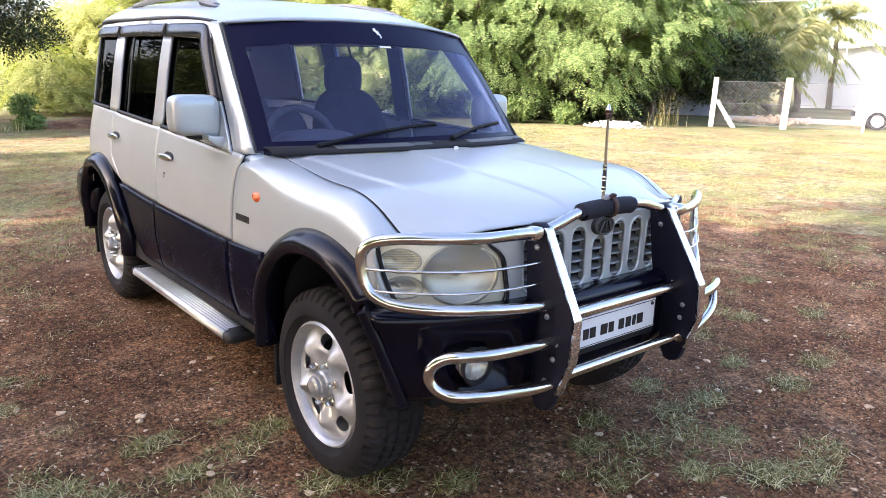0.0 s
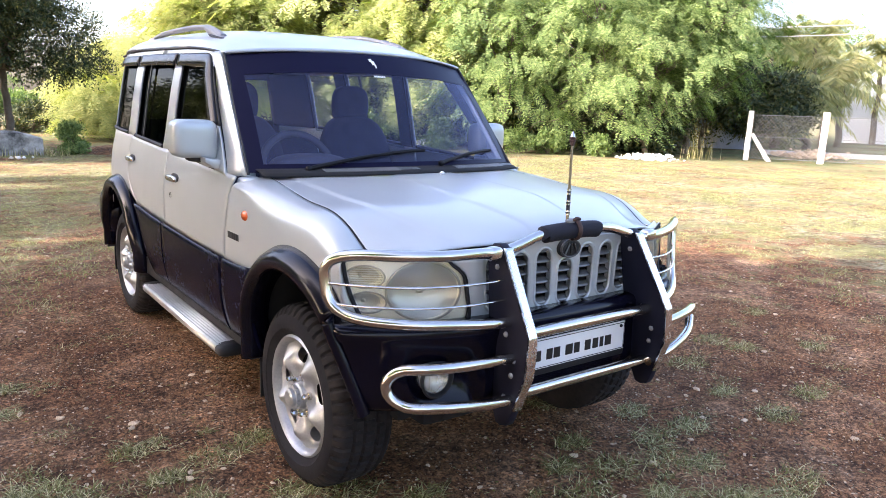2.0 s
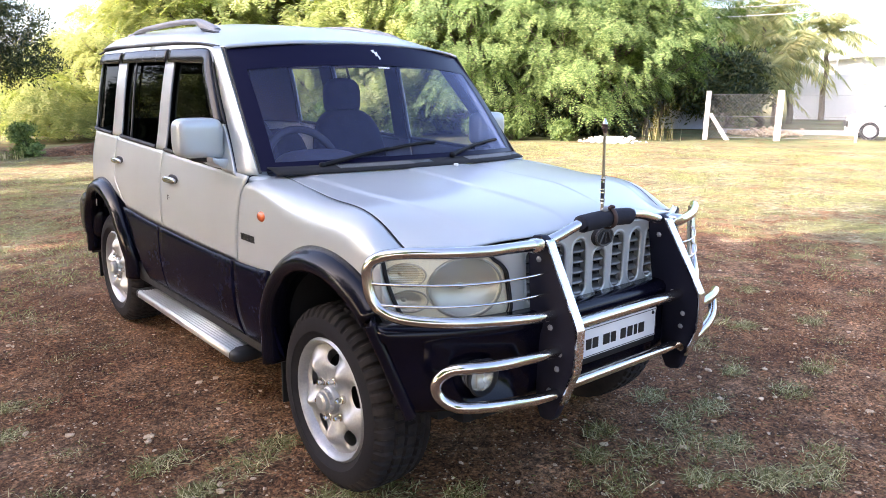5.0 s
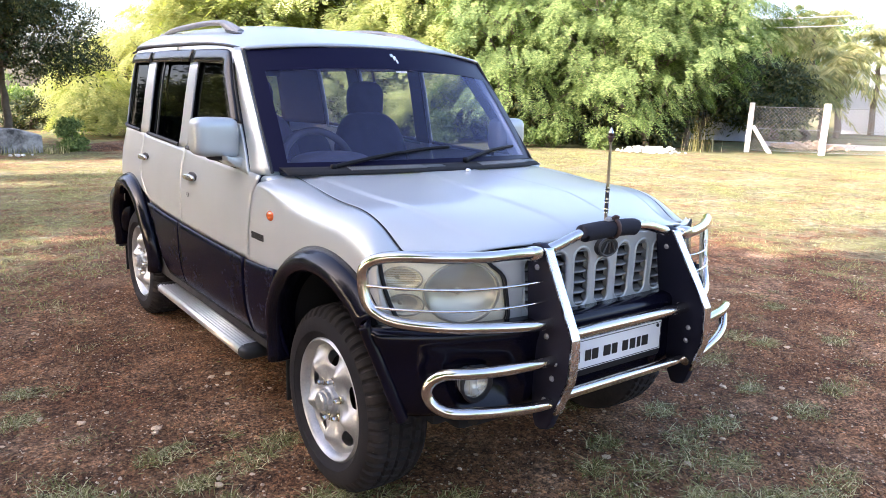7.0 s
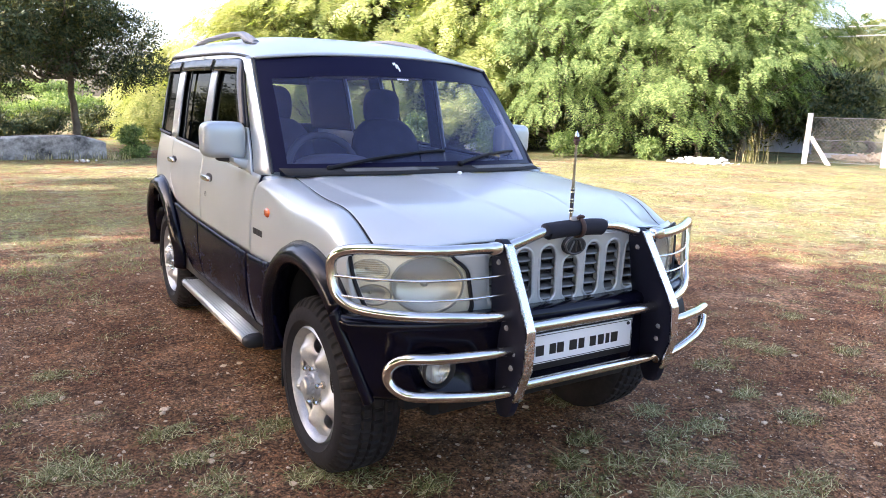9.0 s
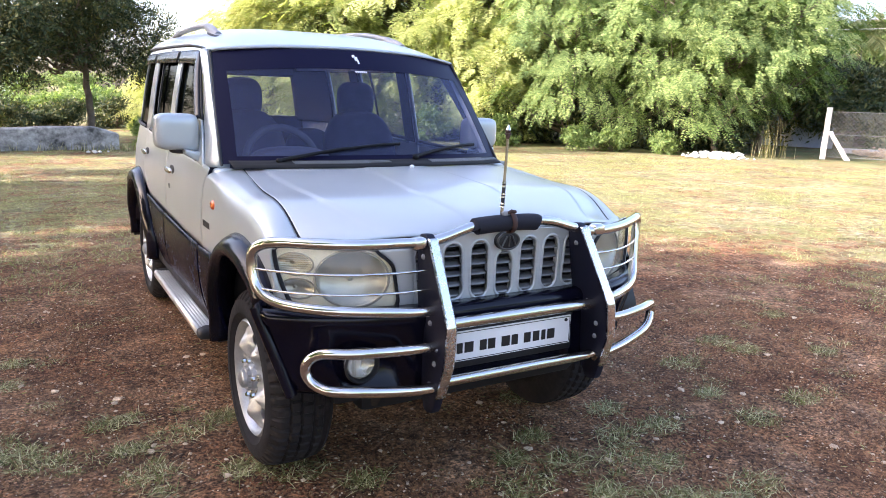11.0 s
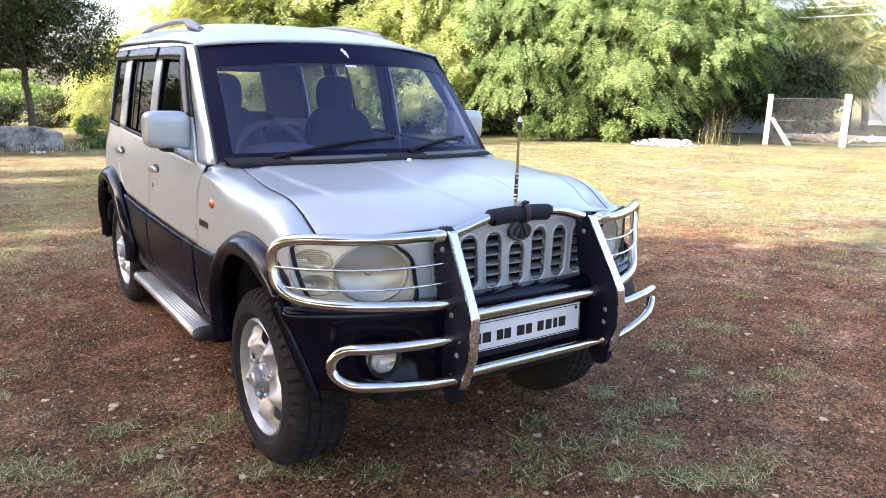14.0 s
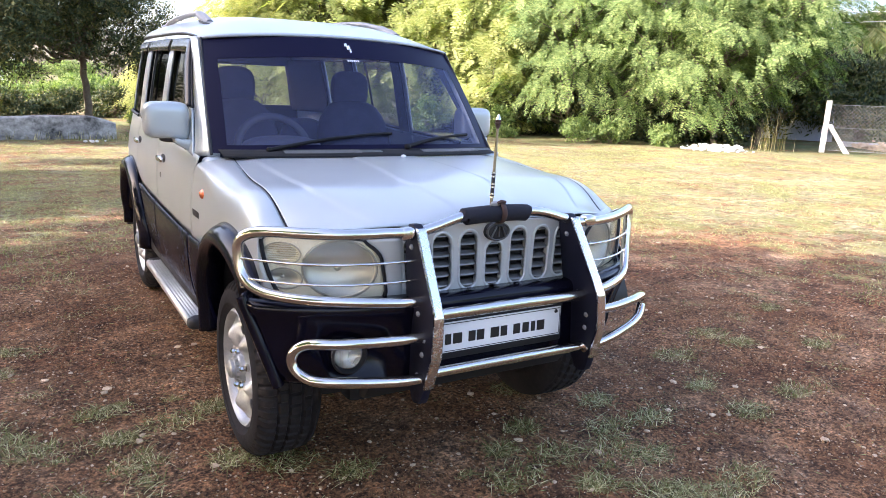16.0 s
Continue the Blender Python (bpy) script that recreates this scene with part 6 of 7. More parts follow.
kerb = thing("yard_kerb", (25.2, 14.6, 0), "low pale kerb of the yard", "kerb")
kerb.rotation_euler = (0, 0, radians(-58))
part("kerb_stone", box_bm((0, 0, -0.05), (7.0, 0.25, 0.16), 0.02), POST, kerb)
shed = thing("shed", (25.6, 19.0, 0), "blue-grey metal shed in the shade of trees", "shed")
shed.rotation_euler = (0, 0, radians(-58))
part("shed_wall", box_bm((0, 0, 0), (3.2, 0.1, 1.7), 0.01), GREY_SHED, shed)
part("shed_roof", box_bm((-0.2, -0.3, 1.7), (3.4, 2.2, 1.76), 0.01), GREY_SHED, shed)
part("shed_wall", box_bm((0, 0.1, 0), (0.1, 2.0, 1.7), 0.01), GREY_SHED, shed)

# ladder-like mast on the roof and the overhead cable
roof_mast = thing("roof_mast", (44.9, 19.9, 0.0), "slender white ladder mast beside the house", "mast")
for dx in (0.0, 0.60):
    tube("rail", [(dx, -dx * 1.2, 0.0), (dx + 0.08, -dx * 1.2, 6.0 + dx)], 0.03, WALL_W, roof_mast, 8)
for k in range(3):
    z = 3.6 + 0.8 * k
    tube("rung", [(0.0, 0.0, z), (0.60, -0.72, z)], 0.018, WALL_W, roof_mast, 6)
pole = thing("cable_pole", (39.0, 8.0, 0), "grey concrete cable pole", "pole")
tube("shaft", [(0, 0, 0), (0, 0, 6.5)], [0.11, 0.08], POST, pole, 10)
cable = thing("overhead_cable", (0, 0, 0), "slack pale overhead cables on a pole", "cable")
for dz in (0.0, -0.35):
    tube("wire", [(39.0 - 16.0 * t, 8.0 + 12.0 * t, 6.2 + dz - 1.6 * t - 1.6 * t * (1 - t)) for t in np.linspace(0, 1, 16)], 0.018, POST, cable, 5)


# white hatchback half hidden by the fence
def hatchback(at, yaw):
    c = thing("white_hatchback", at, "small white hatchback parked in the yard", "car")
    c.rotation_euler = (0, 0, radians(yaw))
    white = principled("white_car_paint", (0.78, 0.78, 0.78), 0.25, 0.0, 0.6)
    prof = spl([0.0, 0.10, 0.35, 0.95, 1.15, 1.75, 2.4, 3.0, 3.35, 3.60, 3.66], [0.48, 0.66, 0.80, 0.93, 1.02, 1.42, 1.50, 1.46, 1.30, 0.90, 0.55])
    ys = np.linspace(0, 3.66, 60)
    P = np.zeros((60, 15, 3))
    for i, x in enumerate(ys):
        w = 0.80 * (1 - abs(x / 1.83 - 1) ** 6) ** 0.5 + 0.02
        top = float(prof(x))
        for j, u in enumerate(np.linspace(-1, 1, 15)):
            a = abs(u)
            if a > 0.5:
                z = 0.24 + (min(top, 0.92) - 0.24) * (1 - a) / 0.5
                y = w
            else:
                z = min(top, 0.92) + max(0, top - 0.92) * (1 - (a / 0.5) ** 3)
                y = w * (a / 0.5) ** 0.45 if a > 0 else 0
                y = min(y, w * (1 - 0.25 * max(0, z - 0.92)))
            P[i, j] = (x, math.copysign(y, u), z)
    body = sheet("body", P, white, c, 0.01, "", 40)
    for s in (-1, 1):
        for x in (0.62, 2.98):
            V, F = lathe_arrays([(0.0, 0.0), (0.02, 0.05), (0.0, 0.17), (0.03, 0.19), (0.03, 0.27), (0.0, 0.29), (-0.16, 0.29)], "y", 28)
            t = mesh("wheel", V * np.array((1, s, 1)) + np.array((x, s * 0.80, 0.29)), F, TYRE, c)
            V, F = lathe_arrays([(0.034, 0.0), (0.030, 0.06), (0.018, 0.17), (0.026, 0.185)], "y", 24)
            mesh("rim", V * np.array((1, s, 1)) + np.array((x, s * 0.80, 0.29)), F, ALLOY, t)
        for q in (((1.20, 0.95), (1.72, 1.36), (2.15, 1.42), (2.15, 0.95)), ((2.22, 0.95), (2.22, 1.42), (2.95, 1.36), (3.2, 0.98))):
            bm = bmesh.new()
            bm.faces.new([bm.verts.new((x, s * (0.815 - 0.20 * max(0, z - 0.92)), z)) for x, z in q])
            part("side_window", bm, BAND, c)
        part("headlamp", blob_bm((0.16, s * 0.60, 0.68), (0.12, 0.14, 0.07), 2.4), LENS, c)
        part("door_mirror", blob_bm((1.32, s * 0.90, 0.98), (0.07, 0.09, 0.06), 2.6), white, c)
    P = [[(1.10 + 0.62 * t, y, 1.02 + 0.39 * t) for t in np.linspace(0, 1, 4)] for y in np.linspace(-0.66, 0.66, 6)]
    sheet("windscreen", np.array(P), BAND, c, 0.004)
    part("front_grille", box_bm((-0.01, -0.45, 0.40), (0.03, 0.45, 0.58), 0.01), DARK, c)


hatchback((25.56, 10.34, 0), -62)


# coconut palms
def palm(at, h, n, size):
    ob = thing("palm_tree", at, "coconut palm with yellowing fronds", "tree", "palms")
    V, F = limb_arrays((0, 0, -0.1), (0.3, 0.2, h), 0.16, 0.10, 0.05, 9)
    mesh("trunk", V, F, BARK, ob, 60)
    arr = []
    for k in range(n):
        a, el = 2.4 * k + rng.uniform(-0.3, 0.3), rng.uniform(-0.2, 1.25)
        L = size * rng.uniform(0.8, 1.15)
        t = np.linspace(0, 1, 52)
        r = L * t * math.cos(el)
        p = np.stack([r * math.cos(a), r * math.sin(a), L * t * math.sin(el) - L * 0.62 * t ** 2.2], 1) + np.array((0.3, 0.2, h))
        tan = np.gradient(p, axis=0)
        side = np.cross(tan, (0, 0, 1.0))
        side /= np.linalg.norm(side, axis=1)[:, None]
        for s in (-1, 1):
            d = side * s + tan / np.linalg.norm(tan, axis=1)[:, None] * 0.5 + np.array((0, 0, -0.75)) + rng.normal(0, 0.1, (52, 3))
            V, F = leaf_arrays(p, d, 0.85 * np.sin(np.pi * np.clip(t * 0.85 + 0.12, 0, 1)), 0.042)
            arr.append((V, F))
    V = np.concatenate([v for v, f in arr])
    F = np.arange(len(V)).reshape(-1, 4)
    leaves_mesh("fronds", V, F, PALM_L, ob)


for at, h, n, size in (((31.5, 16.4, 0), 2.0, 24, 2.1), ((33.5, 16.6, 0), 2.9, 24, 2.3), ((30.6, 17.2, 0), 1.4, 22, 1.9), ((35.6, 17.0, 0), 3.6, 24, 2.6), ((37.5, 19.5, 0), 5.2, 24, 3.0), ((41.0, 17.8, 0), 4.6, 24, 2.8), ((34.5, 20.2, 0), 4.8, 24, 3.0)):
    palm(at, h, n, size)
for at, s, h in (((26.5, 19.8, 0), 2.8, 8.0), ((24.8, 17.8, 0), 2.3, 7.2), ((34.0, 25.0, 0), 4.0, 7.5), ((46.0, 25.0, 0), 4.5, 6.5), ((23.5, 24.0, 0), 4.2, 9.5), ((30.0, 22.0, 0), 3.0, 9.0)):
    tree("shade_tree", at, 1.8, 0.18, crowd(s, h, 1.9, 16), 1700, (8, 0.7, 0.24, 0.09, 0.4), HEDGE_L, "broad green tree behind the fence", "tree", (0.2, 0.0), "trees behind the fence")

# the dark green leaf colour also stands in for shade under the trees
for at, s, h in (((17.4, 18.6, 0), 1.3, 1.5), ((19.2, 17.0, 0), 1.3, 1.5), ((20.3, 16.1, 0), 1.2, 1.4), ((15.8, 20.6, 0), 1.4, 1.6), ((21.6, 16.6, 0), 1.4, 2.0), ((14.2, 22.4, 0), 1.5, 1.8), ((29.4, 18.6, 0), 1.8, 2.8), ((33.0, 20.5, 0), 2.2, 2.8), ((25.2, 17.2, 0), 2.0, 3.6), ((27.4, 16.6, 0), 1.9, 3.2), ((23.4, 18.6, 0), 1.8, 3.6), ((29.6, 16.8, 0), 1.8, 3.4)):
    tree("understorey_bush", at, 0.5, 0.08, crowd(s, h, 0.4, 12), 1100, (8, 0.5, 0.19, 0.075, 0.35), DARK_L, "dense dark-green bush, shade under taller trees in its colour", "shrub", (0, 0), "shaded bushes")
# heap of white rubble, low shrubs and tall dry grass along the hedge foot


def stone_arrays(at, r, squash=0.7):
    bm = bmesh.new()
    bmesh.ops.create_icosphere(bm, subdivisions=1, radius=1.0)
    V = np.array([v.co[:] for v in bm.verts])
    F = [tuple(v.index for v in f.verts) for f in bm.faces]
    bm.free()
    V = V * rng.uniform(0.65, 1.25, (len(V), 1)) * np.array((rng.uniform(0.8, 1.5), 1.0, squash)) * r
    a = rng.uniform(0, 6.28)
    R = np.array(((math.cos(a), -math.sin(a), 0), (math.sin(a), math.cos(a), 0), (0, 0, 1)))
    return V @ R.T + np.array(at), F


V, F = joined([stone_arrays((rng.normal(18.15, 0.30), rng.normal(14.05, 0.34), abs(rng.normal(0.0, 0.06))), rng.uniform(0.02, 0.085)) for k in range(260)])
tagged(mesh("rubble_heap", V, F, WHITE_STONE, None, 0), "small heap of white rubble by the hedge", "rubble", kind="stuff")
V, F = joined([stone_arrays((rng.normal(25.0, 0.4), rng.normal(12.9, 0.5), abs(rng.normal(0.0, 0.10))), rng.uniform(0.04, 0.11)) for k in range(220)])
tagged(mesh("yard_rubble", V, F, STONE, None, 0), "pale heap of rubble in the yard behind the fence", "rubble", kind="stuff")
V, F = joined([stone_arrays((x, y, 0.05), r) for x, y, r in ((2.02, 17.4, 0.06), (1.9, 17.45, 0.05), (2.12, 17.38, 0.045), (2.3, 17.5, 0.03))])
tagged(mesh("white_stones", V, F, WHITE_STONE, None, 0), "white stones at the foot of the low wall", "stones", kind="stuff")
V, F = joined([stone_arrays((14.2 + rng.normal(0, 0.1), 20.2 + rng.normal(0, 0.1), 0.1), rng.uniform(0.12, 0.22)) for k in range(4)])
tagged(mesh("pale_boulders", V, F, WHITE_STONE, None, 0), "pale boulders at the hedge foot", "boulder", kind="stuff")


def blades(points, length, width, bend, steps=1):
    """Grass blades: bent tapering strips."""
    n = len(points)
    a = rng.uniform(0, 6.28, n)
    out = np.stack([np.cos(a), np.sin(a), np.zeros(n)], 1)
    side = np.stack([-np.sin(a), np.cos(a), np.zeros(n)], 1)
    L, W = np.broadcast_to(length, (n,)), np.broadcast_to(width, (n,))
    b = np.broadcast_to(bend, (n,)) * rng.uniform(0.3, 1.3, n)
    up = np.array((0, 0, 1.0))
    rows = []
    for t in np.linspace(0, 1, steps + 1):
        c = points + out * (L * b * t ** 1.6)[:, None] + up * (L * t * (1 - 0.45 * np.minimum(b, 1.3) * t))[:, None]
        w = W * (1 - 0.85 * t)
        rows.append((c - side * w[:, None] / 2, c + side * w[:, None] / 2))
    V = np.stack([p for r in rows for p in r], 1)
    F = []
    base = np.arange(n)[:, None] * V.shape[1]
    for k in range(steps):
        F.append(base + np.array((2 * k, 2 * k + 1, 2 * k + 3, 2 * k + 2)))
    return V.reshape(-1, 3), np.concatenate(F)


pts = np.stack([rng.normal(19.8, 0.22, 90), rng.normal(13.45, 0.28, 90), np.zeros(90)], 1)
V, F = blades(pts, rng.uniform(0.3, 1.35, 90), 0.011, 0.30, 3)
tagged(leaves_mesh("tall_dry_grass", V, F, TUFT_L, None), "tall dry straw at the hedge foot", "grass", kind="stuff")
for at, s, h in (((15.4, 17.2, 0), 0.55, 0.7), ((16.2, 16.4, 0), 0.6, 0.8), ((17.3, 15.4, 0), 0.5, 0.5), ((14.0, 19.3, 0), 0.7, 0.8), ((12.4, 21.2, 0), 0.8, 1.0)):
    tree("low_shrub", at, 0.15, 0.02, crowd(s, h, 0.12, 8), 320, (7, 0.22, 0.10, 0.05, 0.3), HEDGE_L, "low green weeds at the field edge", "shrub", (0, 0), "weeds")

# ---- the left side: low wall, dark tree, far fields ----
rng = np.random.default_rng(14)
wall = thing("low_wall", (2.60, 19.0, 0), "low stained whitewashed wall in the shade", "wall")
wall.rotation_euler = (0, 0, radians(188))
P = []
for x in np.linspace(0, 14, 60):
    h = 0.50 * min(1.0, 0.75 + x * 0.7) + 0.04 * math.sin(x * 1.3) + rng.uniform(-0.015, 0.015)
    P.append([(x, -0.02, -0.05), (x, -0.06, h * 0.5), (x, 0.0, h - 0.03), (x, 0.05, h), (x, 0.34, h), (x, 0.40, h - 0.04), (x, 0.40, -0.05)])
sheet("wall_body", np.array(P), LIME, wall, 0.0, "", 40)
P = np.array(P)
mesh("wall_end", P[0], [tuple(range(7))], LIME, wall)
tree("corner_shrub", (3.30, 18.9, 0), 0.2, 0.03, crowd(0.28, 0.62, 0.10, 12), 700, (7, 0.18, 0.07, 0.035, 0.25), HEDGE_L, "dark green shrub at the end of the low wall", "shrub")
V, F = blades(np.stack([rng.uniform(-8, 3.2, 900), rng.normal(18.35, 0.12, 900), np.zeros(900)], 1) + np.stack([np.zeros(900), np.zeros(900), np.zeros(900)], 1), rng.uniform(0.1, 0.3, 900), 0.012, 0.5, 2)
tagged(leaves_mesh("wall_weeds", V, F, TUFT_L, None), "weeds along the foot of the low wall", "grass", kind="stuff")
neem = []
for k in range(30):
    a, q = rng.uniform(0, 6.28), rng.uniform(0, 1) ** 0.5
    z = rng.uniform(2.35, 5.6)
    s = rng.uniform(0.6, 0.95)
    neem.append(((-0.5 + math.cos(a) * 2.3 * q, math.sin(a) * 2.2 * q, z), (s, s, s * 0.7)))
for dx, z in ((-2.6, 2.0), (-1.8, 1.9), (1.5, 2.3), (0.9, 2.15), (-3.4, 2.4)):
    neem.append(((dx, 0.0, z), (0.75, 0.75, 0.45)))
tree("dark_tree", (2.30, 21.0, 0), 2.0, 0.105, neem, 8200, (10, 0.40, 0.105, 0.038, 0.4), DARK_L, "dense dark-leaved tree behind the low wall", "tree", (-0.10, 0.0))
bank = thing("earth_bank", (5.6, 19.6, 0), "low dark bank of earth at the field edge", "bank", kind="structure")
X, U = np.meshgrid(np.linspace(-2.2, 6.5, 40), np.linspace(-1, 1, 12), indexing="ij")
Z = 0.30 * np.cos(U * math.pi / 2) ** 0.7 * (1 - np.abs((X - 2.1) / 4.4) ** 4) - 0.03 + rng.normal(0, 0.012, X.shape)
sheet("bank_soil", np.stack([X, U * 0.8 + 0.12 * np.sin(X), Z], -1), SOIL, bank, 0.0, "", 180)
for at, s, h in (((-2.5, 46, 0), 2.6, 0.7), ((2.0, 48, 0), 2.6, 0.8), ((5.0, 50, 0), 3.0, 1.2), ((8.5, 47, 0), 3.0, 2.4), ((-6.5, 50, 0), 3.0, 0.8), ((0.5, 76, 0), 4.0, 2.2), ((-5.0, 80, 0), 4.0, 2.4), ((5.5, 74, 0), 4.0, 2.6), ((-3.4, 58, 0), 2.0, 3.2)):
    tree("far_bush", at, 0.4, 0.08, crowd(s, h, 0.25, 12, 0.22), 1300, (8, 0.5, 0.17, 0.07, 0.3), HEDGE_L, "hazy green bushes across the far field", "shrub", (0, 0), "far bushes")
for x, y, h in ((-5.6, 30.0, 0.75), (-3.6, 29.4, 0.7), (-1.7, 29.8, 0.8), (0.2, 29.0, 0.75), (2.0, 29.6, 0.8), (3.7, 28.6, 0.9)):
    tree("hedgerow_bush", (x, y, 0), 0.2, 0.05, crowd(1.15, h, 0.15, 12, 0.4), 900, (8, 0.3, 0.11, 0.045, 0.3), DARK_L, "dark low hedgerow bush beyond the wall", "shrub", (0, 0), "hedgerow")
barn = thing("far_barn", (-2.2, 84.0, 0), "far open-sided shed across the fields", "shed")
part("roof", prism_bm([(-3.2, 3.0), (0, 4.6), (3.2, 3.0), (3.2, 2.85), (0, 4.4), (-3.2, 2.85)], "y", -3, 3), GREY_SHED, barn)
for x in (-2.9, -1.0, 1.0, 2.9):
    part("post", box_bm((x - 0.12, -2.9, 0), (x + 0.12, -2.66, 3.0)), WALL_W, barn)
part("back_wall", box_bm((-3, 2.8, 0), (3, 3.0, 2.9)), WALL_W, barn)

# ---- unseen trees added behind and beside the camera, to shade the spot ----
rng = np.random.default_rng(15)
for at, s, h, low, n in (((-8.5, 0.5, 0), 4.6, 9.0, 3.2, 5200), ((-7.5, -6.5, 0), 4.6, 9.5, 3.6, 4200), ((-13.0, 18.0, 0), 4.2, 4.2, 0.8, 2000), ((-14.0, 26.0, 0), 4.6, 7.0, 1.0, 2400), ((-19.0, 11.3, 0), 4.4, 8.6, 1.0, 1100), ((-7.5, 22.8, 0), 3.0, 6.0, 2.0, 2200), ((15.0, -19.0, 0), 4.5, 7.0, 1.0, 2600), ((2.0, -21.0, 0), 4.5, 6.5, 0.8, 2600), ((27.0, -10.0, 0), 4.5, 6.0, 0.8, 2600), ((-16, -2, 0), 5.0, 9.0, 1.0, 2400)):
    tree("spreading_tree", at, low * 0.7, 0.24, crowd(s, h, low, 16), n * 6 // 10, (7, 0.8, 0.40, 0.20, 0.35), HEDGE_L, "unseen tall spreading tree added to shade the clearing", "tree", (0.3, 0.2), "spreading trees")

# an added open crown: clumps placed so the low sun comes through in streaks
row, pick = [], np.random.default_rng(4)
for y in np.arange(-3.3, 2.4, 0.62):
    for z in (3.0, 3.8, 4.6, 5.4, 6.1):
        if pick.uniform() < (0.60 if y < 0.3 else 0.46):
            row.append(((pick.uniform(-0.8, 0.8), y + pick.uniform(-0.2, 0.2), z), (0.50, 0.26, 0.20)))
tree("spreading_tree", (-9.2, 14.4, 0), 2.6, 0.16, row, 2300, (7, 0.32, 0.22, 0.11, 0.35), HEDGE_L, "unseen tall spreading tree added to shade the clearing", "tree", (0.2, 0.0), "spreading trees")
# added out of view to darken the car's side and the soil beside it
tree("spreading_tree", (-4.9, 2.9, 0), 2.2, 0.2, crowd(2.6, 5.6, 2.7, 14), 1000, (7, 0.7, 0.32, 0.16, 0.35), HEDGE_L, "unseen tall spreading tree added to shade the clearing", "tree", (0.2, 0.0), "spreading trees")
# added crown: clumps placed to draw the edge of the shade on the ground
edge_tree = [((x, y, z), (1.05, 1.05, 0.8)) for x, y, z in ((0, -3.0, 5.2), (0.6, -2.0, 5.6), (-0.6, -1.2, 6.2), (0.4, -0.4, 7.2), (0.4, 1.3, 6.1), (0.0, 2.2, 5.8), (-0.5, -1.5, 8.0), (0, -2.5, 7.0), (-0.4, -3.5, 6.0), (0.2, -4.5, 5.0), (0, -2.0, 9.0), (0.0, -2.0, 4.5), (0.6, -1.1, 4.7), (-0.5, -0.5, 5.2), (0.2, -3.0, 4.2), (-0.8, -1.6, 5.0), (0.9, -2.4, 4.9), (0.0, -4.0, 4.0), (0.7, -4.6, 4.3), (-0.6, -3.4, 4.8))]
edge_tree += [((rng.uniform(-0.8, 0.8), y, z), (0.75, 0.6, 0.6)) for y in np.arange(-1.5, 1.7, 0.6) for z in (3.3, 4.0, 4.7, 5.4, 6.0) if y < 0.4 or rng.uniform() < 0.2]
edge_tree += [((0.0, 0.3, 7.5), (0.8, 0.8, 0.6)), ((0.2, 0.1, 8.0), (0.8, 0.6, 0.5)), ((0.0, 1.6, 9.3), (0.6, 0.45, 0.35)), ((0.3, 0.3, 8.9), (0.8, 0.7, 0.5))]
tree("spreading_tree", (-9.5, 6.5, 0), 3.6, 0.24, edge_tree, 6200, (7, 0.8, 0.36, 0.18, 0.35), HEDGE_L, "unseen tall spreading tree added to shade the clearing", "tree", (0.2, -2.0), "spreading trees")

# dark trees added out of view, to be mirrored in the car's side and block light
for at, s, h, low, n in (((-4.6, 21.0, 0), 2.3, 6.2, 0.6, 3000), ((-13.5, 15.2, 0), 2.2, 5.4, 0.6, 2600)):
    tree("dense_tree", at, 1.0, 0.2, crowd(s, h, low, 26), n, (8, 0.6, 0.22, 0.09, 0.35), DARK_L, "unseen dark tree added for reflections and shade on the car", "tree", (0.2, 0.1), "dense trees")

# ---- ground cover ----
rng = np.random.default_rng(16)
def patchy(x, y):
    return 0.5 + 0.25 * np.sin(0.9 * x + 1.7 * np.sin(0.6 * y)) + 0.25 * np.sin(1.1 * y - 0.7 * x + 2.0 * np.sin(0.35 * x))


def scatter(n, r0, r1, a0, a1, power=1.0):
    r = r0 + (r1 - r0) * rng.uniform(0, 1, n) ** power
    a = np.radians(rng.uniform(a0, a1, n))
    return np.stack([r * np.cos(a), r * np.sin(a), np.zeros(n)], 1)


p = scatter(420000, 5.0, 22.0, 18, 98, 0.8)
bare = np.hypot(p[:, 0] - 2.6, p[:, 1] - 1.6)
keep = rng.uniform(0, 1, len(p)) < np.clip((bare - 3.6) / 4.0, 0, 1) * (0.04 + 0.96 * np.clip(1.6 * patchy(p[:, 0] * 1.4, p[:, 1] * 1.4) * patchy(p[:, 1] * 0.5 + 3, p[:, 0] * 0.6) + 0.25 * patchy(p[:, 0] * 4.1, p[:, 1] * 3.7) - 0.12, 0, 1) ** 1.6)
keep &= ~((p[:, 0] > 1.3) & (p[:, 0] < 3.0) & (p[:, 1] > 1.8) & (p[:, 1] < 5.8))
p = p[keep]
p[:, 2] = relief(p[:, 0], p[:, 1]) - 0.004
V, F = blades(p, rng.uniform(0.015, 0.055, len(p)), rng.uniform(0.005, 0.013, len(p)), 1.9, 1)
F = F[:, :3]
tagged(leaves_mesh("short_grass", V, F, GRASS_L, None), "short dry yellow-green grass across the field", "grass", kind="stuff")


def tuft_points(centers, per, spread):
    q = np.repeat(centers, per, 0) + rng.normal(0, 1, (len(centers) * per, 3)) * np.array((spread, spread, 0))
    q[:, 2] = relief(q[:, 0], q[:, 1]) - 0.004
    return q


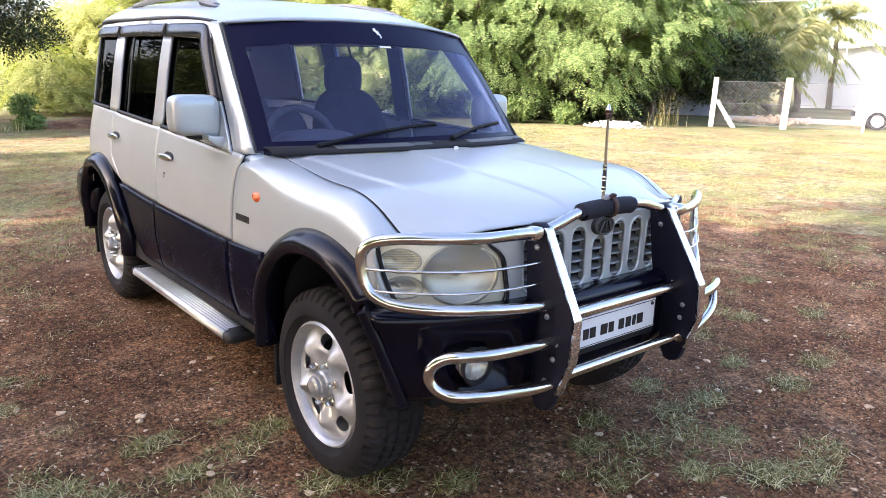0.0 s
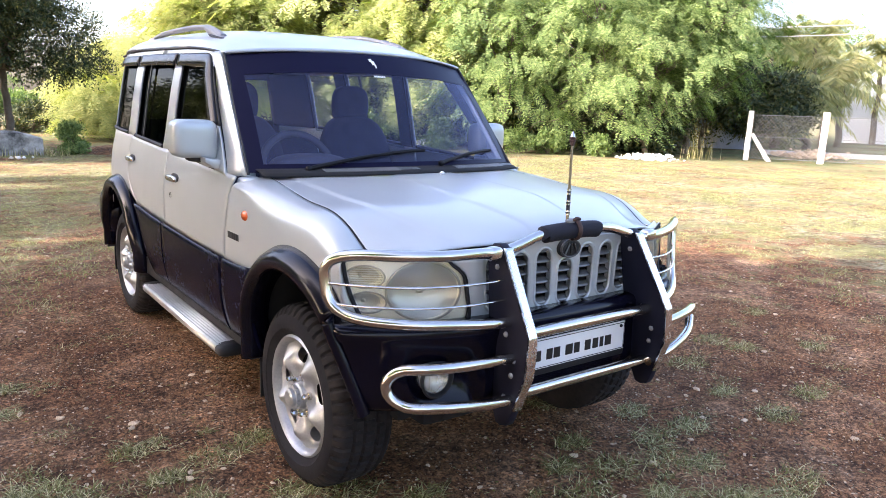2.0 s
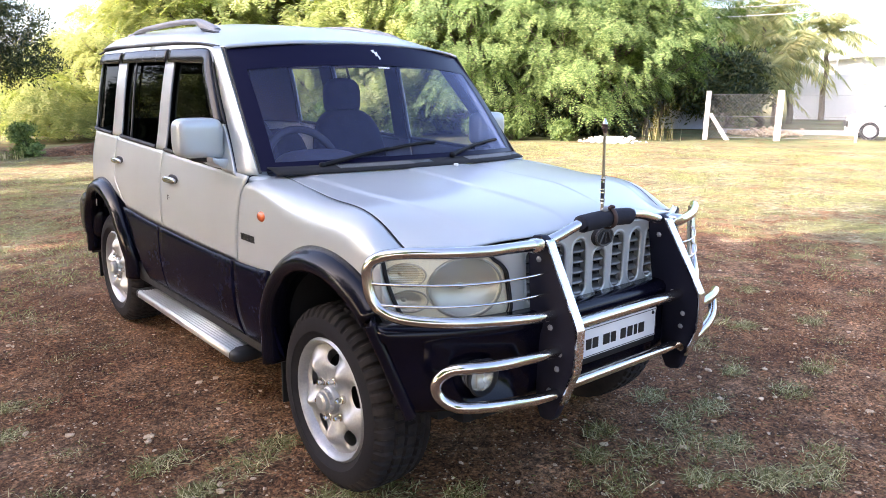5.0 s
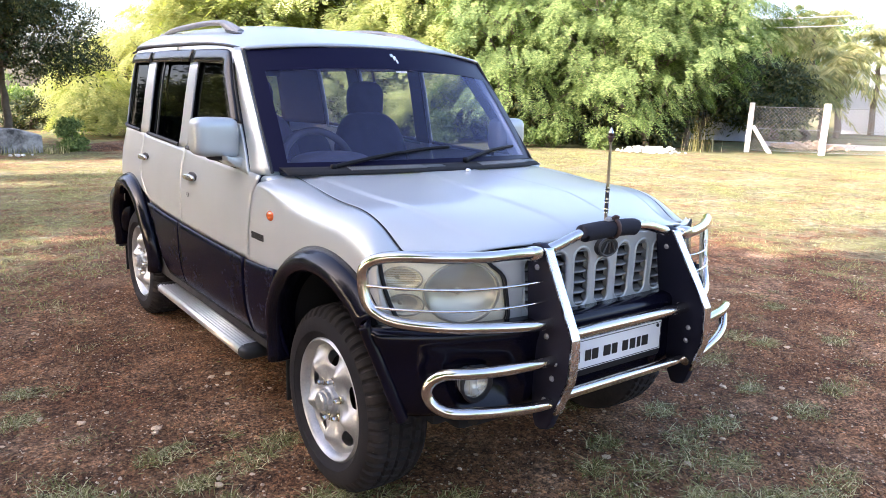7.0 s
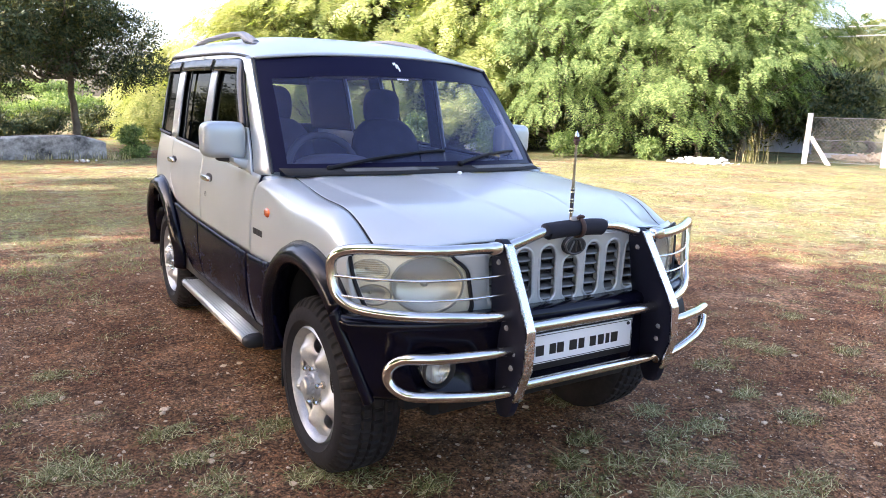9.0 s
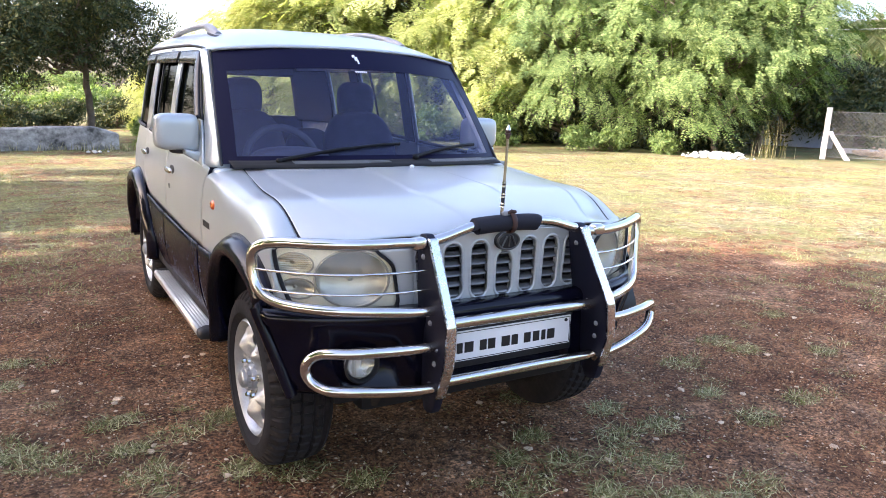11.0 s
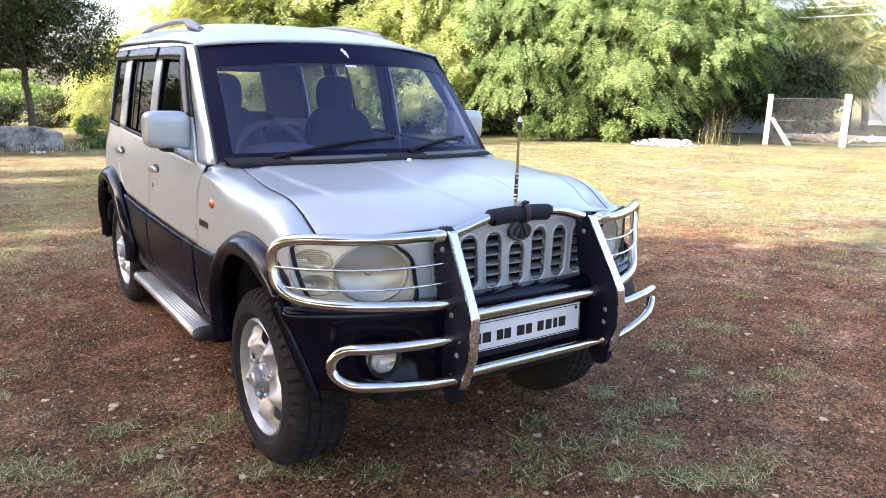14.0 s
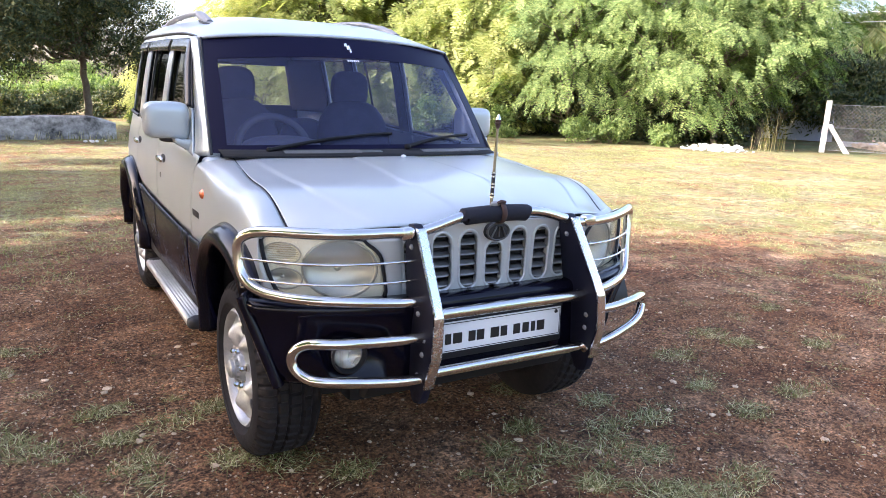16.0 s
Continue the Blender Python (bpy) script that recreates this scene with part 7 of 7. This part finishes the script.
spots = [(4.40, 2.54), (4.44, 2.35), (3.90, 2.37), (3.69, 1.99), (3.15, 1.81), (2.91, 1.83), (3.04, 2.08), (2.52, 1.98), (2.32, 1.84), (2.25, 1.65), (2.80, 1.69), (2.87, 1.55), (2.51, 1.72), (2.52, 1.47), (2.71, 1.31), (2.77, 1.28), (3.10, 1.25), (2.91, 1.19), (3.68, 1.67), (2.75, 2.37), (0.87, 2.89), (1.15, 2.67), (1.35, 2.75), (0.51, 2.76), (0.61, 2.63), (0.42, 2.73), (0.93, 2.59), (0.96, 2.34), (1.31, 2.24), (1.49, 2.13), (0.50, 3.94), (1.70, 1.96), (0.44, 3.60), (5.28, 2.77), (4.89, 2.12), (4.08, 1.72)]
cent = [(x, y, 0) for x, y in spots]
for k in range(190):
    c = scatter(1, 1.9, 8.5, 20, 95)[0]
    if not (1.2 < c[0] < 3.1 and 1.7 < c[1] < 5.9) and rng.uniform() < 0.75:
        cent.append(tuple(c))
cent = np.array(cent)
wiry = []
for k in range(70):
    c = scatter(1, 1.75, 3.4, 16, 88)[0]
    if not (1.2 < c[0] < 3.1 and 1.75 < c[1]):
        wiry.append(tuple(c))
for k_tuft, (x, y, _) in enumerate([*cent[:36], *wiry]):
    big = k_tuft < 36
    n, wide = (300, rng.uniform(0.07, 0.12)) if big else (56, 0.036)
    r, a = wide * rng.uniform(0, 1, n) ** 0.6, rng.uniform(0, 6.28, n)
    q = np.stack([x + 1.2 * r * np.cos(a), y + 0.85 * r * np.sin(a), np.zeros(n)], 1)
    q[:, 2] = relief(q[:, 0], q[:, 1]) - 0.004
    V, F = blades(q, rng.uniform(0.012, 0.050 if big else 0.038, n), rng.uniform(0.003, 0.0066, n), rng.uniform(0.9, 2.6, n), 3)
    base = np.array((x, y, float(relief(x, y))))
    tuft = leaves_mesh("grass_tuft", V - base, F, TUFT_L, None)
    tagged_at(tuft, base, "small tuft of grey-green grass and dry straw on bare soil" if big else "thin wiry wisp of dry grass on bare soil", "grass tuft", "grass tufts")
q = tuft_points(cent[36:], 60, 0.045)
V, F = blades(q, rng.uniform(0.014, 0.050, len(q)), rng.uniform(0.0028, 0.0052, len(q)), 1.7, 3)
tagged(leaves_mesh("sparse_grass", V, F, TUFT_L, None), "sparse small tufts of grass on bare soil", "grass", kind="stuff")
# rank grass farther out, in uneven clumps
g = scatter(5200, 5.2, 21.0, 22, 96, 0.75)
g = g[(patchy(g[:, 0] * 1.3 + 2.0, g[:, 1] * 1.1) ** 1.5 > rng.uniform(0, 1, len(g))) & (np.hypot(g[:, 0] - 2.6, g[:, 1] - 1.6) > 3.6)]
g = g[~((g[:, 0] > 1.0) & (g[:, 0] < 3.3) & (g[:, 1] > 1.5) & (g[:, 1] < 6.1))]
q = tuft_points(g, 30, 0.085)
V, F = blades(q, rng.uniform(0.02, 0.070, len(q)), rng.uniform(0.004, 0.008, len(q)), 1.5, 2)
tagged(leaves_mesh("rank_grass", V, F, GRASS_L, None), "uneven clumps of rank green grass across the field", "grass", kind="stuff")
# straw litter lying flat
q = scatter(2600, 1.6, 7.0, 15, 100, 0.7)
q[:, 2] = relief(q[:, 0], q[:, 1]) + 0.006
d = np.stack([rng.normal(size=2600), rng.normal(size=2600), rng.normal(0, 0.06, 2600)], 1)
V, F = leaf_arrays(q, d, rng.uniform(0.01, 0.045, 2600), 0.004)
tagged(leaves_mesh("straw_litter", V, F, GRASS_L, None), "bits of dry straw on the soil", "litter", kind="stuff")
# crumbs of soil: small pointed grains
n = 140000
c = scatter(n, 1.4, 6.2, 8, 104, 0.62)
c[:, 2] = relief(c[:, 0], c[:, 1])
r = rng.choice([0.0030, 0.0044, 0.0062, 0.0090], n, p=[0.30, 0.38, 0.25, 0.07])
cone = np.array(((1, 0, -0.3), (0, 1, -0.3), (-1, 0, -0.3), (0, -1, -0.3), (0, 0, 0.9)), float)
V = cone[None] * rng.uniform(0.6, 1.35, (n, 5, 1)) + rng.normal(0, 0.20, (n, 5, 3))
V = V * r[:, None, None] + c[:, None, :]
F = np.array(((0, 1, 4), (1, 2, 4), (2, 3, 4), (3, 0, 4)))
tagged(leaves_mesh("soil_crumbs", V.reshape(-1, 3), (np.arange(n)[:, None, None] * 5 + F[None]).reshape(-1, 3), CRUMB, None), "loose crumbs of red-brown soil", "soil", kind="stuff")
# pebbles
ICO_V, ICO_F = stone_arrays((0, 0, 0), 1.0)
c = scatter(7500, 1.5, 8.0, 12, 102, 0.75)
arr = []
for k in range(len(c)):
    r = (0.003, 0.0045, 0.006, 0.010, 0.016)[int(np.searchsorted((0.50, 0.84, 0.96, 0.993), rng.uniform()))]
    a = rng.uniform(0, 6.28)
    v = ICO_V * rng.uniform(0.7, 1.25, (len(ICO_V), 1)) * r
    v = np.stack([v[:, 0] * math.cos(a) - v[:, 1] * math.sin(a), v[:, 0] * math.sin(a) + v[:, 1] * math.cos(a), v[:, 2] * 0.75], 1)
    arr.append((v + np.array((c[k, 0], c[k, 1], float(relief(c[k, 0], c[k, 1])) + r * 0.2)), ICO_F))
for k, (x, y) in enumerate([(0.94, 3.17), (0.68, 3.43), (0.923, 3.123), (3.855, 1.899), (3.595, 2.085), (0.997, 2.538), (3.73, 1.31)] + [tuple(p[:2]) for p in scatter(46, 1.8, 6.0, 14, 92, 0.8)]):
    if not (1.25 < x < 3.05 and 1.75 < y < 5.9):
        r = 0.018 if k < 7 else rng.uniform(0.009, 0.017)
        V, F = stone_arrays((0, 0, 0), r, 0.6)
        tagged_at(mesh("loose_stone", V, F, STONE, None, 0), (x, y, float(relief(x, y)) + r * 0.25), "small pale angular stone lying on the red soil", "stone", "loose stones")
V, F = joined(arr)
tagged(mesh("pebbles", V, F, STONE, None, 0), "scattered pale pebbles on the soil", "pebbles", kind="stuff")
